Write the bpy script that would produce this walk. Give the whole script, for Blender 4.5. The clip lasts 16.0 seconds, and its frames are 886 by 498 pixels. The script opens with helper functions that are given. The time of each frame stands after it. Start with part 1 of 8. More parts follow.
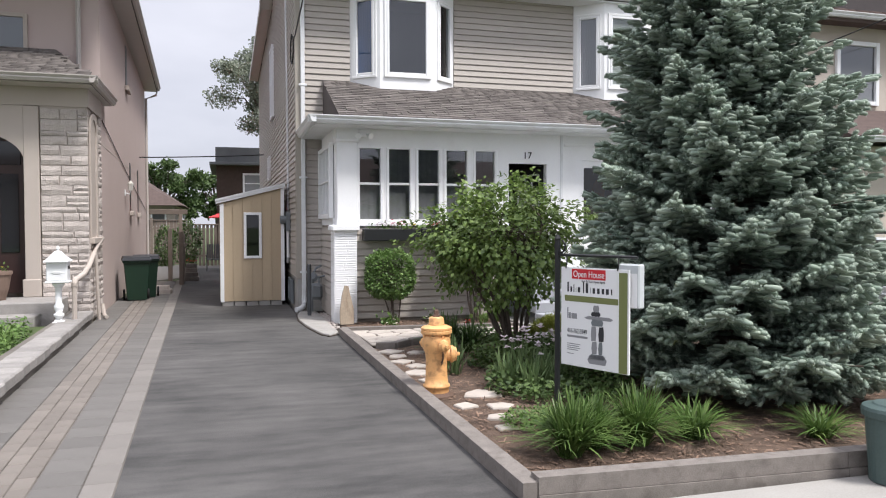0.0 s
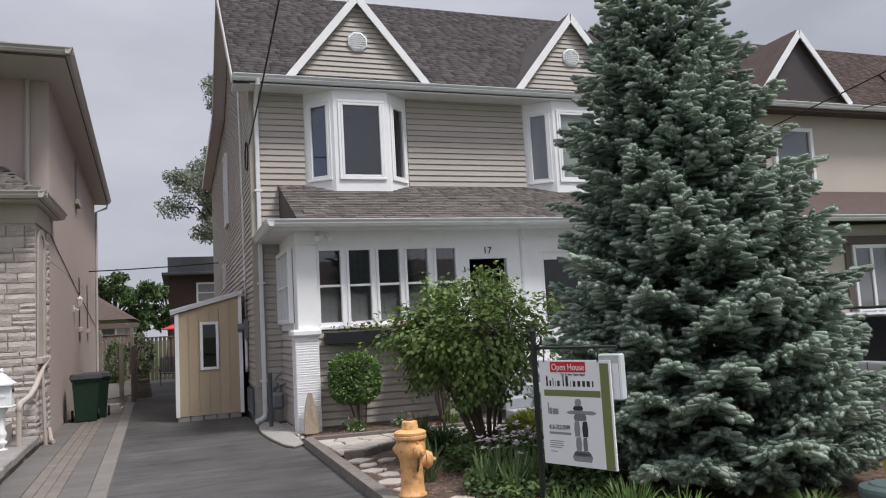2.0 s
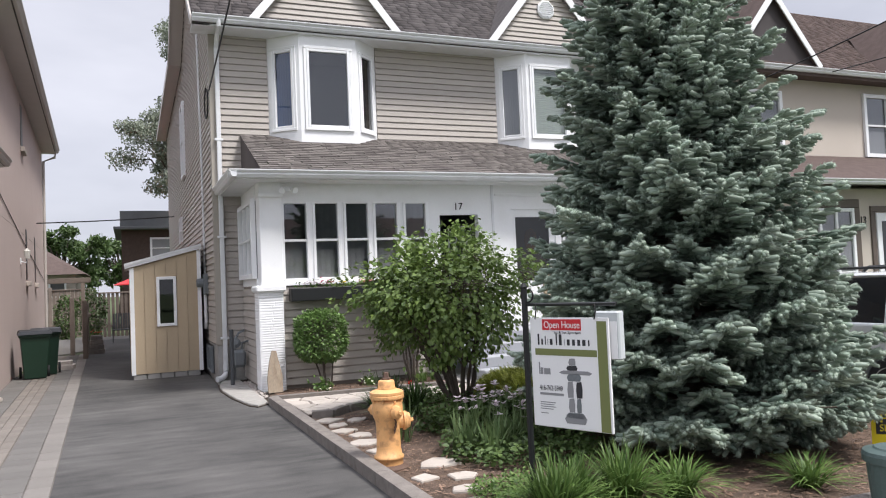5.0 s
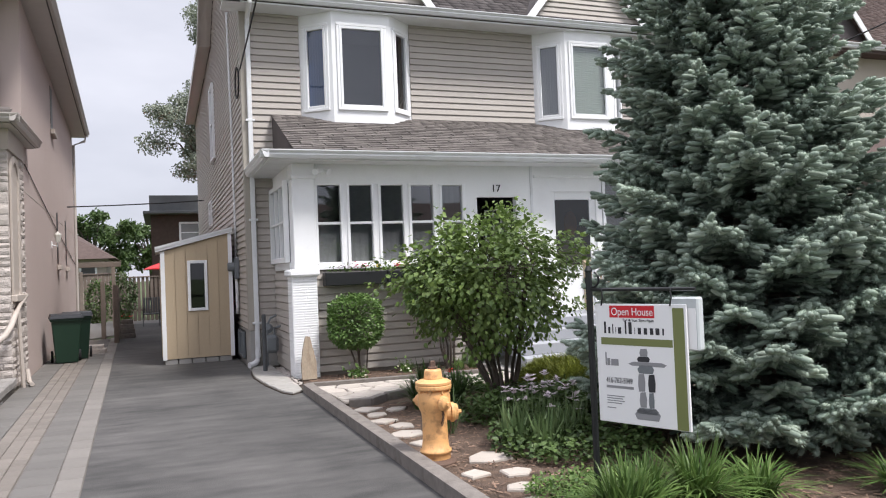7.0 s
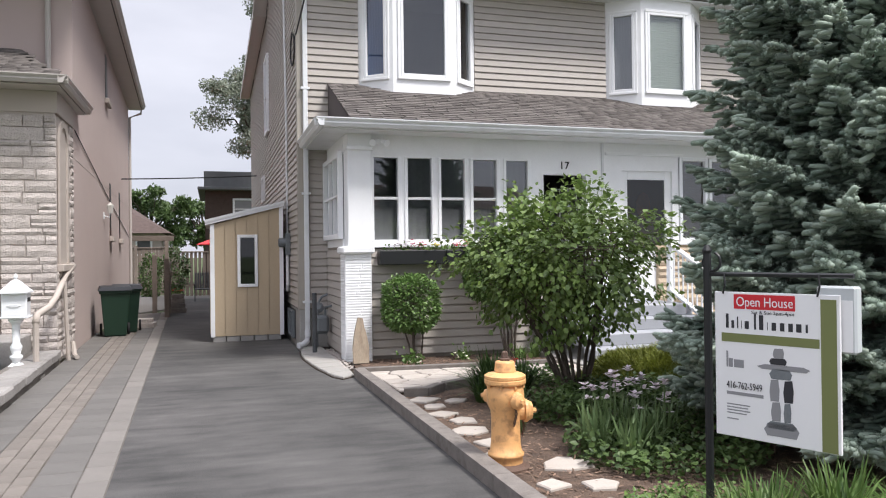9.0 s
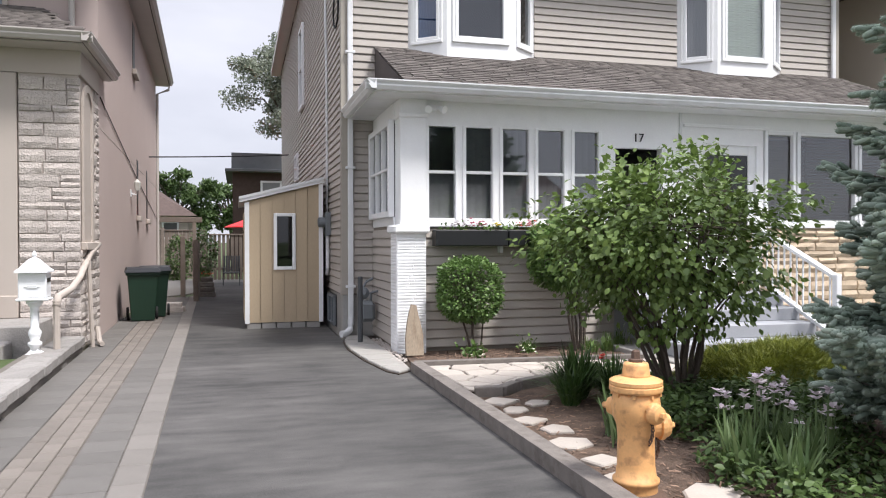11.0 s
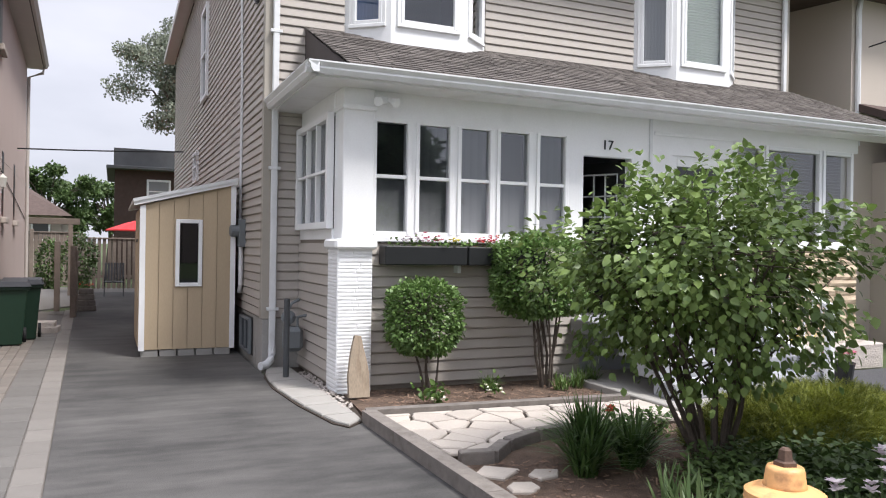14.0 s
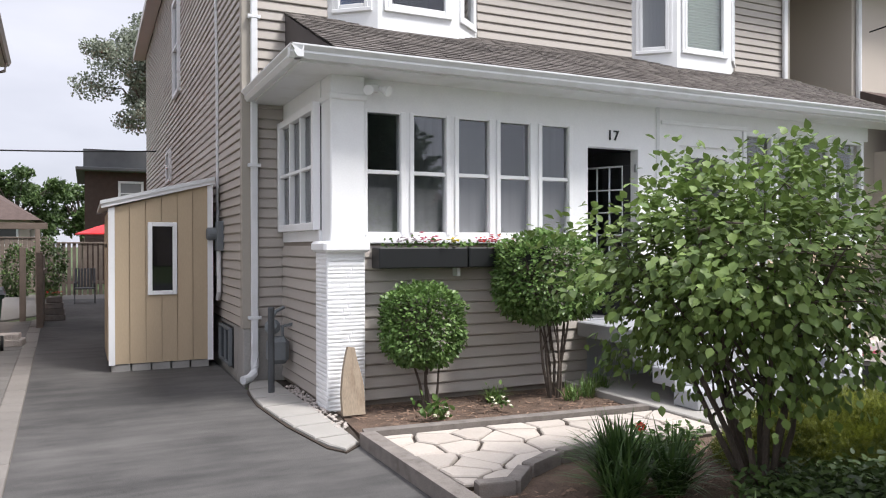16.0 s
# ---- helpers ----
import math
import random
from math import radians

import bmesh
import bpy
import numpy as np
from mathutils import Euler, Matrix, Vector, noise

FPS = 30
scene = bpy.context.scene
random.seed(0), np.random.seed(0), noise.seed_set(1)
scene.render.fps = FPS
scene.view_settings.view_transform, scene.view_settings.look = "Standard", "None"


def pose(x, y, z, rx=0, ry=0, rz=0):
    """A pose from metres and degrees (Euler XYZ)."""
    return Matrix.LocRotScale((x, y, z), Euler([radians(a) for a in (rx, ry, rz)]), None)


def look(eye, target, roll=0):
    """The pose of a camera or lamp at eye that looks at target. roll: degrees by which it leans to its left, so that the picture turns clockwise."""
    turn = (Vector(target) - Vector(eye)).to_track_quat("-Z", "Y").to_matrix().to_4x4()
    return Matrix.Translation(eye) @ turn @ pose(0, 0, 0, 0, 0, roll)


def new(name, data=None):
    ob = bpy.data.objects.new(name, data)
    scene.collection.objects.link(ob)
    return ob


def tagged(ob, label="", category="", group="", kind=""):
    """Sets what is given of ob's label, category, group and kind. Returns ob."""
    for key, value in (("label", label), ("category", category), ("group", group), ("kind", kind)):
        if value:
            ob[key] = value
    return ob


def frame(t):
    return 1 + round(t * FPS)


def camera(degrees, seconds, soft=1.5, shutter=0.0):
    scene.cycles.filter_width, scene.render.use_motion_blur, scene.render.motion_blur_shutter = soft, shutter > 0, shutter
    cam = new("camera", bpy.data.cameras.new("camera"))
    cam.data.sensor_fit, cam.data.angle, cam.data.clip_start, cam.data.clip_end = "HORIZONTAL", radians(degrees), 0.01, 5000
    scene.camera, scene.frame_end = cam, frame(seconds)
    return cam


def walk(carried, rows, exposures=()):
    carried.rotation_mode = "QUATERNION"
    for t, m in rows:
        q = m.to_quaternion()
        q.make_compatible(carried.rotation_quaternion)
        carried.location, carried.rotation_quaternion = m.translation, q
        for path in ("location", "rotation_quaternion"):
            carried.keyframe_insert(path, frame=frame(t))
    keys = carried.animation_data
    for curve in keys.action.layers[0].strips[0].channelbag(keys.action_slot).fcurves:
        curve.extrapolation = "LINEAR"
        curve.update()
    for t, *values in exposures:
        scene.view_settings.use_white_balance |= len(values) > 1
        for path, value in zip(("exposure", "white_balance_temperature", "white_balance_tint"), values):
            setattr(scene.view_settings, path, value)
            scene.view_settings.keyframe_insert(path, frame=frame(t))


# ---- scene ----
cam = camera(61.0, 16.0, soft=1.1)
EXPOSURES = [(0.0, 0.2), (0.5, 0.05), (1.0, -0.24), (1.5, -0.42), (2.0, -0.34), (2.5, -0.1), (3.0, 0.1), (4.0, 0.12), (5.0, 0.17), (8.5, 0.22), (11.0, 0.3), (12.5, 0.32), (14.5, 0.3), (16.0, 0.3)]
PATH = [
    (0, (0.044, 0.02, 1.642), (0.601, 1.94, 1.581), -0.1),
    (0.5, (0.063, 0.103, 1.67), (0.75, 1.978, 1.773), -3.0),
    (1, (0.083, 0.163, 1.689), (0.793, 2.02, 1.911), -3.9),
    (1.5, (0.061, 0.19, 1.672), (0.74, 2.055, 1.917), -3.8),
    (2, (-0.01, 0.197, 1.644), (0.661, 2.071, 1.84), -3.2),
    (2.5, (-0.091, 0.23, 1.64), (0.656, 2.077, 1.804), -2.5),
    (3, (-0.123, 0.296, 1.639), (0.688, 2.118, 1.804), -2.6),
    (3.5, (-0.164, 0.355, 1.63), (0.639, 2.18, 1.791), -2.9),
    (4, (-0.185, 0.411, 1.61), (0.608, 2.242, 1.743), -2.7),
    (4.5, (-0.16, 0.507, 1.616), (0.629, 2.343, 1.698), -2.5),
    (5, (-0.068, 0.644, 1.612), (0.705, 2.486, 1.697), -2.5),
    (7.5, (-0.107, 1.272, 1.59), (0.6, 3.142, 1.636), -2.3),
    (8, (-0.031, 1.477, 1.572), (0.674, 3.348, 1.63), -2.1),
    (8.5, (0.006, 1.699, 1.555), (0.63, 3.599, 1.592), -1.1),
    (11, (-0.184, 3.16, 1.456), (0.346, 5.088, 1.435), -0.1),
    (11.5, (-0.225, 3.592, 1.414), (0.24, 5.537, 1.414), -0.6),
    (12, (-0.278, 3.91, 1.492), (0.201, 5.852, 1.49), -0.7),
    (12.5, (-0.352, 4.214, 1.504), (0.151, 6.149, 1.496), -0.6),
    (13, (-0.453, 4.425, 1.569), (0.161, 6.328, 1.548), -0.7),
    (13.5, (-0.435, 4.653, 1.57), (0.314, 6.508, 1.565), 0.2),
    (14, (-0.389, 4.848, 1.589), (0.415, 6.679, 1.585), 0.9),
    (14.5, (-0.352, 5.031, 1.597), (0.475, 6.852, 1.586), 0.6),
    (15, (-0.325, 5.227, 1.619), (0.516, 7.041, 1.619), 0.5),
    (15.5, (-0.321, 5.386, 1.642), (0.524, 7.198, 1.63), 0.2),
    (16, (-0.307, 5.556, 1.622), (0.551, 7.363, 1.612), -0.1),
]
walk(cam, [(t, look(eye, target, roll)) for t, eye, target, roll in PATH], EXPOSURES)

# ---- world and sun ----
SUN_EL, SUN_AZ = 60.0, 142.0
world = bpy.data.worlds.new("overcast_sky")
scene.world = world
world.use_nodes = True
wn, wl = world.node_tree.nodes, world.node_tree.links
wn.clear()
w_out = wn.new("ShaderNodeOutputWorld")
w_bg = wn.new("ShaderNodeBackground")
w_sky = wn.new("ShaderNodeTexSky")
w_sky.sky_type, w_sky.sun_disc = "NISHITA", False
w_sky.sun_elevation, w_sky.sun_rotation = radians(SUN_EL), radians(SUN_AZ)
w_tc = wn.new("ShaderNodeTexCoord")
w_map = wn.new("ShaderNodeMapping")
w_map.inputs["Scale"].default_value = (1.4, 1.4, 4.0)
w_noise = wn.new("ShaderNodeTexNoise")
w_noise.inputs["Scale"].default_value, w_noise.inputs["Detail"].default_value = 1.6, 5.0
w_ramp = wn.new("ShaderNodeValToRGB")
w_ramp.color_ramp.elements[0].position, w_ramp.color_ramp.elements[0].color = 0.3, (5.55, 5.7, 6.6, 1)
w_ramp.color_ramp.elements[1].position, w_ramp.color_ramp.elements[1].color = 0.68, (8.1, 8.15, 9.1, 1)
w_sep = wn.new("ShaderNodeSeparateXYZ")
w_grad = wn.new("ShaderNodeMapRange")
w_grad.inputs["From Min"].default_value, w_grad.inputs["From Max"].default_value = 0.35, 1.0
w_grad.inputs["To Min"].default_value, w_grad.inputs["To Max"].default_value = 1.0, 2.6
w_mul = wn.new("ShaderNodeVectorMath")
w_mul.operation = "SCALE"
w_mix = wn.new("ShaderNodeMix")
w_mix.data_type = "RGBA"
w_mix.inputs["Factor"].default_value = 0.9
wl.new(w_tc.outputs["Generated"], w_map.inputs["Vector"])
wl.new(w_map.outputs["Vector"], w_noise.inputs["Vector"])
wl.new(w_noise.outputs["Fac"], w_ramp.inputs["Fac"])
wl.new(w_tc.outputs["Generated"], w_sep.inputs["Vector"])
wl.new(w_sep.outputs["Z"], w_grad.inputs["Value"])
wl.new(w_ramp.outputs["Color"], w_mul.inputs[0])
wl.new(w_grad.outputs["Result"], w_mul.inputs["Scale"])
wl.new(w_sky.outputs["Color"], w_mix.inputs["A"])
wl.new(w_mul.outputs["Vector"], w_mix.inputs["B"])
wl.new(w_mix.outputs["Result"], w_bg.inputs["Color"])
w_bg.inputs["Strength"].default_value = 0.1
wl.new(w_bg.outputs["Background"], w_out.inputs["Surface"])

sun = new("sun", bpy.data.lights.new("sun", "SUN"))
sun.data.energy, sun.data.angle, sun.data.color = 4.2, radians(12), (1.0, 0.965, 0.945)
_az, _el = radians(SUN_AZ), radians(SUN_EL)
SUN_FROM = Vector((math.sin(_az) * math.cos(_el), math.cos(_az) * math.cos(_el), math.sin(_el)))
sun.matrix_world = look(SUN_FROM * 40, (0, 0, 0))

# ---- materials ----


def mat(name, base, rough=0.7, metal=0.0, var=0.18, scale=3.0, grain=60.0, bump=0.15, tint=None, rand=0.0, island=False,
        spec=0.4, stretch=(1, 1, 1), coat=0.0, dark=None, dark_scale=1.2, dark_amount=0.5, dist=0.004):
    """Painted or natural surface: two scales of noise in the colour, fine relief, optional variation from piece to piece and stains."""
    m = bpy.data.materials.new(name)
    m.use_nodes = True
    n, l = m.node_tree.nodes, m.node_tree.links
    b = n["Principled BSDF"]
    tc = n.new("ShaderNodeTexCoord")
    mp = n.new("ShaderNodeMapping")
    mp.inputs["Scale"].default_value = stretch
    l.new(tc.outputs["Object"], mp.inputs["Vector"])
    big, fine = n.new("ShaderNodeTexNoise"), n.new("ShaderNodeTexNoise")
    big.inputs["Scale"].default_value, big.inputs["Detail"].default_value = scale, 4.0
    fine.inputs["Scale"].default_value, fine.inputs["Detail"].default_value = grain, 3.0
    l.new(mp.outputs["Vector"], big.inputs["Vector"])
    l.new(mp.outputs["Vector"], fine.inputs["Vector"])
    add = n.new("ShaderNodeMath")
    add.operation = "ADD"
    l.new(big.outputs["Fac"], add.inputs[0])
    l.new(fine.outputs["Fac"], add.inputs[1])
    rng = n.new("ShaderNodeMapRange")
    rng.inputs["From Min"].default_value, rng.inputs["From Max"].default_value = 0.6, 1.4
    l.new(add.outputs["Value"], rng.inputs["Value"])
    mix = n.new("ShaderNodeMix")
    mix.data_type = "RGBA"
    c2 = tint or [min(1, c * (1 + var)) for c in base]
    mix.inputs["A"].default_value = (*[c * (1 - var) for c in base], 1)
    mix.inputs["B"].default_value = (*c2, 1)
    l.new(rng.outputs["Result"], mix.inputs["Factor"])
    col = mix.outputs["Result"]
    if dark:
        st = n.new("ShaderNodeTexNoise")
        st.inputs["Scale"].default_value, st.inputs["Detail"].default_value = dark_scale, 6.0
        l.new(mp.outputs["Vector"], st.inputs["Vector"])
        sr = n.new("ShaderNodeMapRange")
        sr.inputs["From Min"].default_value, sr.inputs["From Max"].default_value = 0.52, 0.72
        sr.inputs["To Max"].default_value = dark_amount
        l.new(st.outputs["Fac"], sr.inputs["Value"])
        dm = n.new("ShaderNodeMix")
        dm.data_type = "RGBA"
        dm.inputs["B"].default_value = (*dark, 1)
        l.new(sr.outputs["Result"], dm.inputs["Factor"])
        l.new(col, dm.inputs["A"])
        col = dm.outputs["Result"]
    if rand:
        src = n.new("ShaderNodeNewGeometry").outputs["Random Per Island"] if island else n.new("ShaderNodeObjectInfo").outputs["Random"]
        rr = n.new("ShaderNodeMapRange")
        rr.inputs["To Min"].default_value, rr.inputs["To Max"].default_value = 1 - rand, 1 + rand
        l.new(src, rr.inputs["Value"])
        hs = n.new("ShaderNodeHueSaturation")
        l.new(rr.outputs["Result"], hs.inputs["Value"])
        l.new(col, hs.inputs["Color"])
        col = hs.outputs["Color"]
    l.new(col, b.inputs["Base Color"])
    b.inputs["Roughness"].default_value, b.inputs["Metallic"].default_value = rough, metal
    b.inputs["Specular IOR Level"].default_value = spec
    if coat:
        b.inputs["Coat Weight"].default_value = coat
    if bump:
        bp = n.new("ShaderNodeBump")
        bp.inputs["Strength"].default_value, bp.inputs["Distance"].default_value = bump, dist
        l.new(add.outputs["Value"], bp.inputs["Height"])
        l.new(bp.outputs["Normal"], b.inputs["Normal"])
    return m


def leaf_mat(name, base, tip, rough=0.5, rand=0.25, through_light=0.25):
    """Leaf: colour varies leaf by leaf, some light passes through."""
    m = bpy.data.materials.new(name)
    m.use_nodes = True
    n, l = m.node_tree.nodes, m.node_tree.links
    b, out = n["Principled BSDF"], n["Material Output"]
    g = n.new("ShaderNodeNewGeometry")
    mix = n.new("ShaderNodeMix")
    mix.data_type = "RGBA"
    mix.inputs["A"].default_value, mix.inputs["B"].default_value = (*base, 1), (*tip, 1)
    l.new(g.outputs["Random Per Island"], mix.inputs["Factor"])
    nz = n.new("ShaderNodeTexNoise")
    nz.inputs["Scale"].default_value = 2.5
    tc = n.new("ShaderNodeTexCoord")
    l.new(tc.outputs["Object"], nz.inputs["Vector"])
    rr = n.new("ShaderNodeMapRange")
    rr.inputs["From Min"].default_value, rr.inputs["From Max"].default_value = 0.3, 0.7
    rr.inputs["To Min"].default_value, rr.inputs["To Max"].default_value = 1 - rand, 1 + rand
    l.new(nz.outputs["Fac"], rr.inputs["Value"])
    hs = n.new("ShaderNodeHueSaturation")
    l.new(mix.outputs["Result"], hs.inputs["Color"])
    l.new(rr.outputs["Result"], hs.inputs["Value"])
    l.new(hs.outputs["Color"], b.inputs["Base Color"])
    b.inputs["Roughness"].default_value = rough
    b.inputs["Specular IOR Level"].default_value = 0.35
    if through_light:
        tr = n.new("ShaderNodeBsdfTranslucent")
        ms = n.new("ShaderNodeMixShader")
        ms.inputs["Fac"].default_value = through_light
        l.new(hs.outputs["Color"], tr.inputs["Color"])
        l.new(b.outputs["BSDF"], ms.inputs[1])
        l.new(tr.outputs["BSDF"], ms.inputs[2])
        l.new(ms.outputs["Shader"], out.inputs["Surface"])
    return m


def glass_mat(name, tint=(0.5, 0.55, 0.58), see=0.6, rough=0.02, ior=2.1):
    """Window pane: clear sheet that mirrors the sky, with part of the light passing."""
    m = bpy.data.materials.new(name)
    m.use_nodes = True
    n, l = m.node_tree.nodes, m.node_tree.links
    n.clear()
    out, gl, tr, mx, fr = (n.new("ShaderNode" + k) for k in ("OutputMaterial", "BsdfGlossy", "BsdfTransparent", "MixShader", "Fresnel"))
    gl.inputs["Roughness"].default_value = rough
    gl.inputs["Color"].default_value = (0.95, 0.97, 1, 1)
    tr.inputs["Color"].default_value = (*[c * see for c in tint], 1)
    fr.inputs["IOR"].default_value = ior
    l.new(fr.outputs["Fac"], mx.inputs["Fac"])
    l.new(tr.outputs["BSDF"], mx.inputs[1])
    l.new(gl.outputs["BSDF"], mx.inputs[2])
    l.new(mx.outputs["Shader"], out.inputs["Surface"])
    return m


def asphalt_mat(name):
    """Sealed asphalt with uneven brushed bands across the drive, worn pale patches and coarse grit."""
    m = bpy.data.materials.new(name)
    m.use_nodes = True
    n, l = m.node_tree.nodes, m.node_tree.links
    b = n["Principled BSDF"]
    tc = n.new("ShaderNodeTexCoord")

    def layer(scale, detail, stretch, lo, hi, turn_z=0.0):
        mp, nz, rg = n.new("ShaderNodeMapping"), n.new("ShaderNodeTexNoise"), n.new("ShaderNodeMapRange")
        mp.inputs["Scale"].default_value = stretch
        mp.inputs["Rotation"].default_value = (0, 0, turn_z)
        nz.inputs["Scale"].default_value, nz.inputs["Detail"].default_value = scale, detail
        rg.inputs["From Min"].default_value, rg.inputs["From Max"].default_value = lo, hi
        l.new(tc.outputs["Object"], mp.inputs["Vector"])
        l.new(mp.outputs["Vector"], nz.inputs["Vector"])
        l.new(nz.outputs["Fac"], rg.inputs["Value"])
        return rg.outputs["Result"]

    bands = layer(1.0, 4.0, (0.62, 4.2, 1), 0.34, 0.72, 0.06)
    scuff = layer(1.0, 6.0, (3.2, 9.0, 1), 0.35, 0.7, -0.05)
    patch = layer(0.55, 6.0, (1.0, 0.7, 1), 0.34, 0.68)
    grit = layer(95.0, 2.0, (1, 1, 1), 0.3, 0.7)

    def blend(a, bb, f):
        mx = n.new("ShaderNodeMix")
        mx.inputs["Factor"].default_value = f
        l.new(a, mx.inputs["A"])
        l.new(bb, mx.inputs["B"])
        return mx.outputs["Result"]

    tone = blend(blend(blend(bands, scuff, 0.42), patch, 0.5), grit, 0.24)
    ramp = n.new("ShaderNodeValToRGB")
    e = ramp.color_ramp.elements
    e[0].position, e[0].color = 0.2, (0.045, 0.044, 0.043, 1)
    e[1].position, e[1].color = 0.8, (0.126, 0.12, 0.115, 1)
    l.new(tone, ramp.inputs["Fac"])
    l.new(ramp.outputs["Color"], b.inputs["Base Color"])
    b.inputs["Roughness"].default_value = 0.88
    b.inputs["Specular IOR Level"].default_value = 0.3
    bp = n.new("ShaderNodeBump")
    bp.inputs["Strength"].default_value, bp.inputs["Distance"].default_value = 0.45, 0.004
    l.new(grit, bp.inputs["Height"])
    l.new(bp.outputs["Normal"], b.inputs["Normal"])
    return m


M_WHITE = mat("white_paint", (0.835, 0.84, 0.845), 0.5, var=0.04, scale=1.5, bump=0.05, dark=(0.55, 0.54, 0.52), dark_scale=2.5, dark_amount=0.14)
M_VINYL_WHITE = mat("white_vinyl", (0.80, 0.81, 0.82), 0.35, var=0.02, bump=0.0)
M_GUTTER = mat("white_aluminium", (0.72, 0.73, 0.74), 0.35, var=0.04, bump=0.02, dark=(0.4, 0.38, 0.35), dark_scale=3, dark_amount=0.3)
M_SIDING = mat("beige_vinyl_siding", (0.425, 0.388, 0.35), 0.55, var=0.06, scale=0.8, grain=35, bump=0.08, rand=0.05, stretch=(0.3, 0.3, 3), dark=(0.27, 0.24, 0.2), dark_scale=0.8, dark_amount=0.3)
M_WALLCORE = mat("wall_sheathing", (0.22, 0.19, 0.16), 0.8)
M_TRIM = mat("beige_trim", (0.35, 0.32, 0.275), 0.55, var=0.05, bump=0.05)
M_SHINGLE = mat("brown_grey_shingle", (0.125, 0.112, 0.104), 0.95, var=0.3, scale=9, grain=160, bump=0.5, rand=0.3, island=True, spec=0.15)
M_SHINGLE_DARK = mat("charcoal_shingle", (0.095, 0.086, 0.085), 0.95, var=0.3, scale=5, grain=120, bump=0.5, rand=0.25, island=True, spec=0.15)
M_SHINGLE_RED = mat("brown_red_shingle", (0.10, 0.075, 0.068), 0.95, var=0.25, scale=5, grain=120, bump=0.5, rand=0.2, island=True, spec=0.15)
M_SHINGLE_PIECE = mat("brown_grey_shingle_tab", (0.125, 0.112, 0.104), 0.95, var=0.3, scale=9, grain=160, bump=0.5, rand=0.3, spec=0.15)
M_FLASH = mat("dark_flashing", (0.06, 0.05, 0.05), 0.6)
M_ASPHALT = asphalt_mat("worn_asphalt")
M_ROAD = mat("road_asphalt", (0.06, 0.06, 0.064), 0.9, var=0.25, scale=0.8, grain=110, bump=0.5)
M_CONCRETE = mat("pale_concrete", (0.31, 0.297, 0.275), 0.85, var=0.15, scale=2, grain=90, bump=0.3, dark=(0.28, 0.26, 0.24), dark_amount=0.4)
M_FOUND = mat("grey_foundation", (0.33, 0.32, 0.30), 0.9, var=0.15, scale=3, grain=60, bump=0.4)
M_PAVER_GREY = mat("grey_paver", (0.132, 0.124, 0.115), 0.85, var=0.12, scale=5, grain=120, bump=0.4, rand=0.1)
M_PAVER_TAN = mat("tan_paver", (0.176, 0.155, 0.136), 0.85, var=0.12, scale=5, grain=120, bump=0.4, rand=0.12)
M_PAVER_EDGE = mat("pale_edge_slab", (0.185, 0.17, 0.155), 0.85, var=0.12, scale=5, grain=120, bump=0.4, rand=0.08)
M_JOINT = mat("sand_joint", (0.145, 0.13, 0.115), 0.95, var=0.3, grain=150, bump=0.4)
M_MULCH = mat("brown_mulch", (0.125, 0.085, 0.062), 0.95, var=0.5, scale=7, grain=90, bump=1.0, dist=0.02, dark=(0.05, 0.035, 0.027), dark_scale=5, dark_amount=0.7)
M_CHIP = mat("wood_chip", (0.19, 0.125, 0.09), 0.9, var=0.3, rand=0.5, island=True, bump=0.2)
M_TIMBER = mat("weathered_timber", (0.185, 0.165, 0.148), 0.9, var=0.3, scale=3, grain=50, bump=0.6, stretch=(3, 3, 3), rand=0.1, dark=(0.09, 0.075, 0.065), dark_scale=4, dark_amount=0.5)
M_FENCE = mat("grey_brown_fence_wood", (0.19, 0.155, 0.13), 0.9, var=0.25, scale=3, grain=50, bump=0.5, rand=0.15)
M_FLAG = mat("pale_flagstone", (0.43, 0.385, 0.34), 0.85, var=0.12, scale=4, grain=60, bump=0.5, rand=0.1, dark=(0.42, 0.36, 0.31), dark_scale=5, dark_amount=0.4)
M_STONE = mat("pale_split_stone", (0.47, 0.42, 0.385), 0.85, var=0.14, scale=9, grain=40, bump=1.0, rand=0.12, dist=0.02)
M_LEDGE = mat("grey_ledge_stone", (0.27, 0.255, 0.24), 0.9, var=0.2, scale=6, grain=50, bump=0.8, rand=0.14, dist=0.01)
M_STONE_TAN = mat("tan_split_stone", (0.50, 0.40, 0.29), 0.85, var=0.15, scale=7, grain=50, bump=0.7, rand=0.2, dist=0.01)
M_STUCCO = mat("pinkish_stucco", (0.47, 0.385, 0.355), 0.9, var=0.05, scale=0.8, grain=160, bump=0.35)
M_STUCCO_TRIM = mat("taupe_stucco_trim", (0.45, 0.395, 0.35), 0.9, var=0.05, scale=1, grain=160, bump=0.3)
M_STUCCO_YELLOW = mat("cream_stucco", (0.52, 0.465, 0.405), 0.9, var=0.06, scale=0.8, grain=160, bump=0.35)
M_TAUPE = mat("taupe_metal_trim", (0.46, 0.425, 0.395), 0.45, var=0.05, bump=0.02)
M_BROWN_TRIM = mat("brown_window_trim", (0.12, 0.095, 0.08), 0.6, var=0.1)
M_SHED = mat("tan_shed_siding", (0.475, 0.375, 0.255), 0.65, var=0.07, scale=1.5, grain=50, bump=0.12, rand=0.05, stretch=(2, 2, 0.4), dark=(0.38, 0.3, 0.2), dark_scale=1.5, dark_amount=0.3)
M_BLACK = mat("black_metal", (0.015, 0.016, 0.017), 0.45, var=0.1, bump=0.05)
M_DARKDOOR = mat("dark_door", (0.02, 0.02, 0.022), 0.35, var=0.1, bump=0.02)
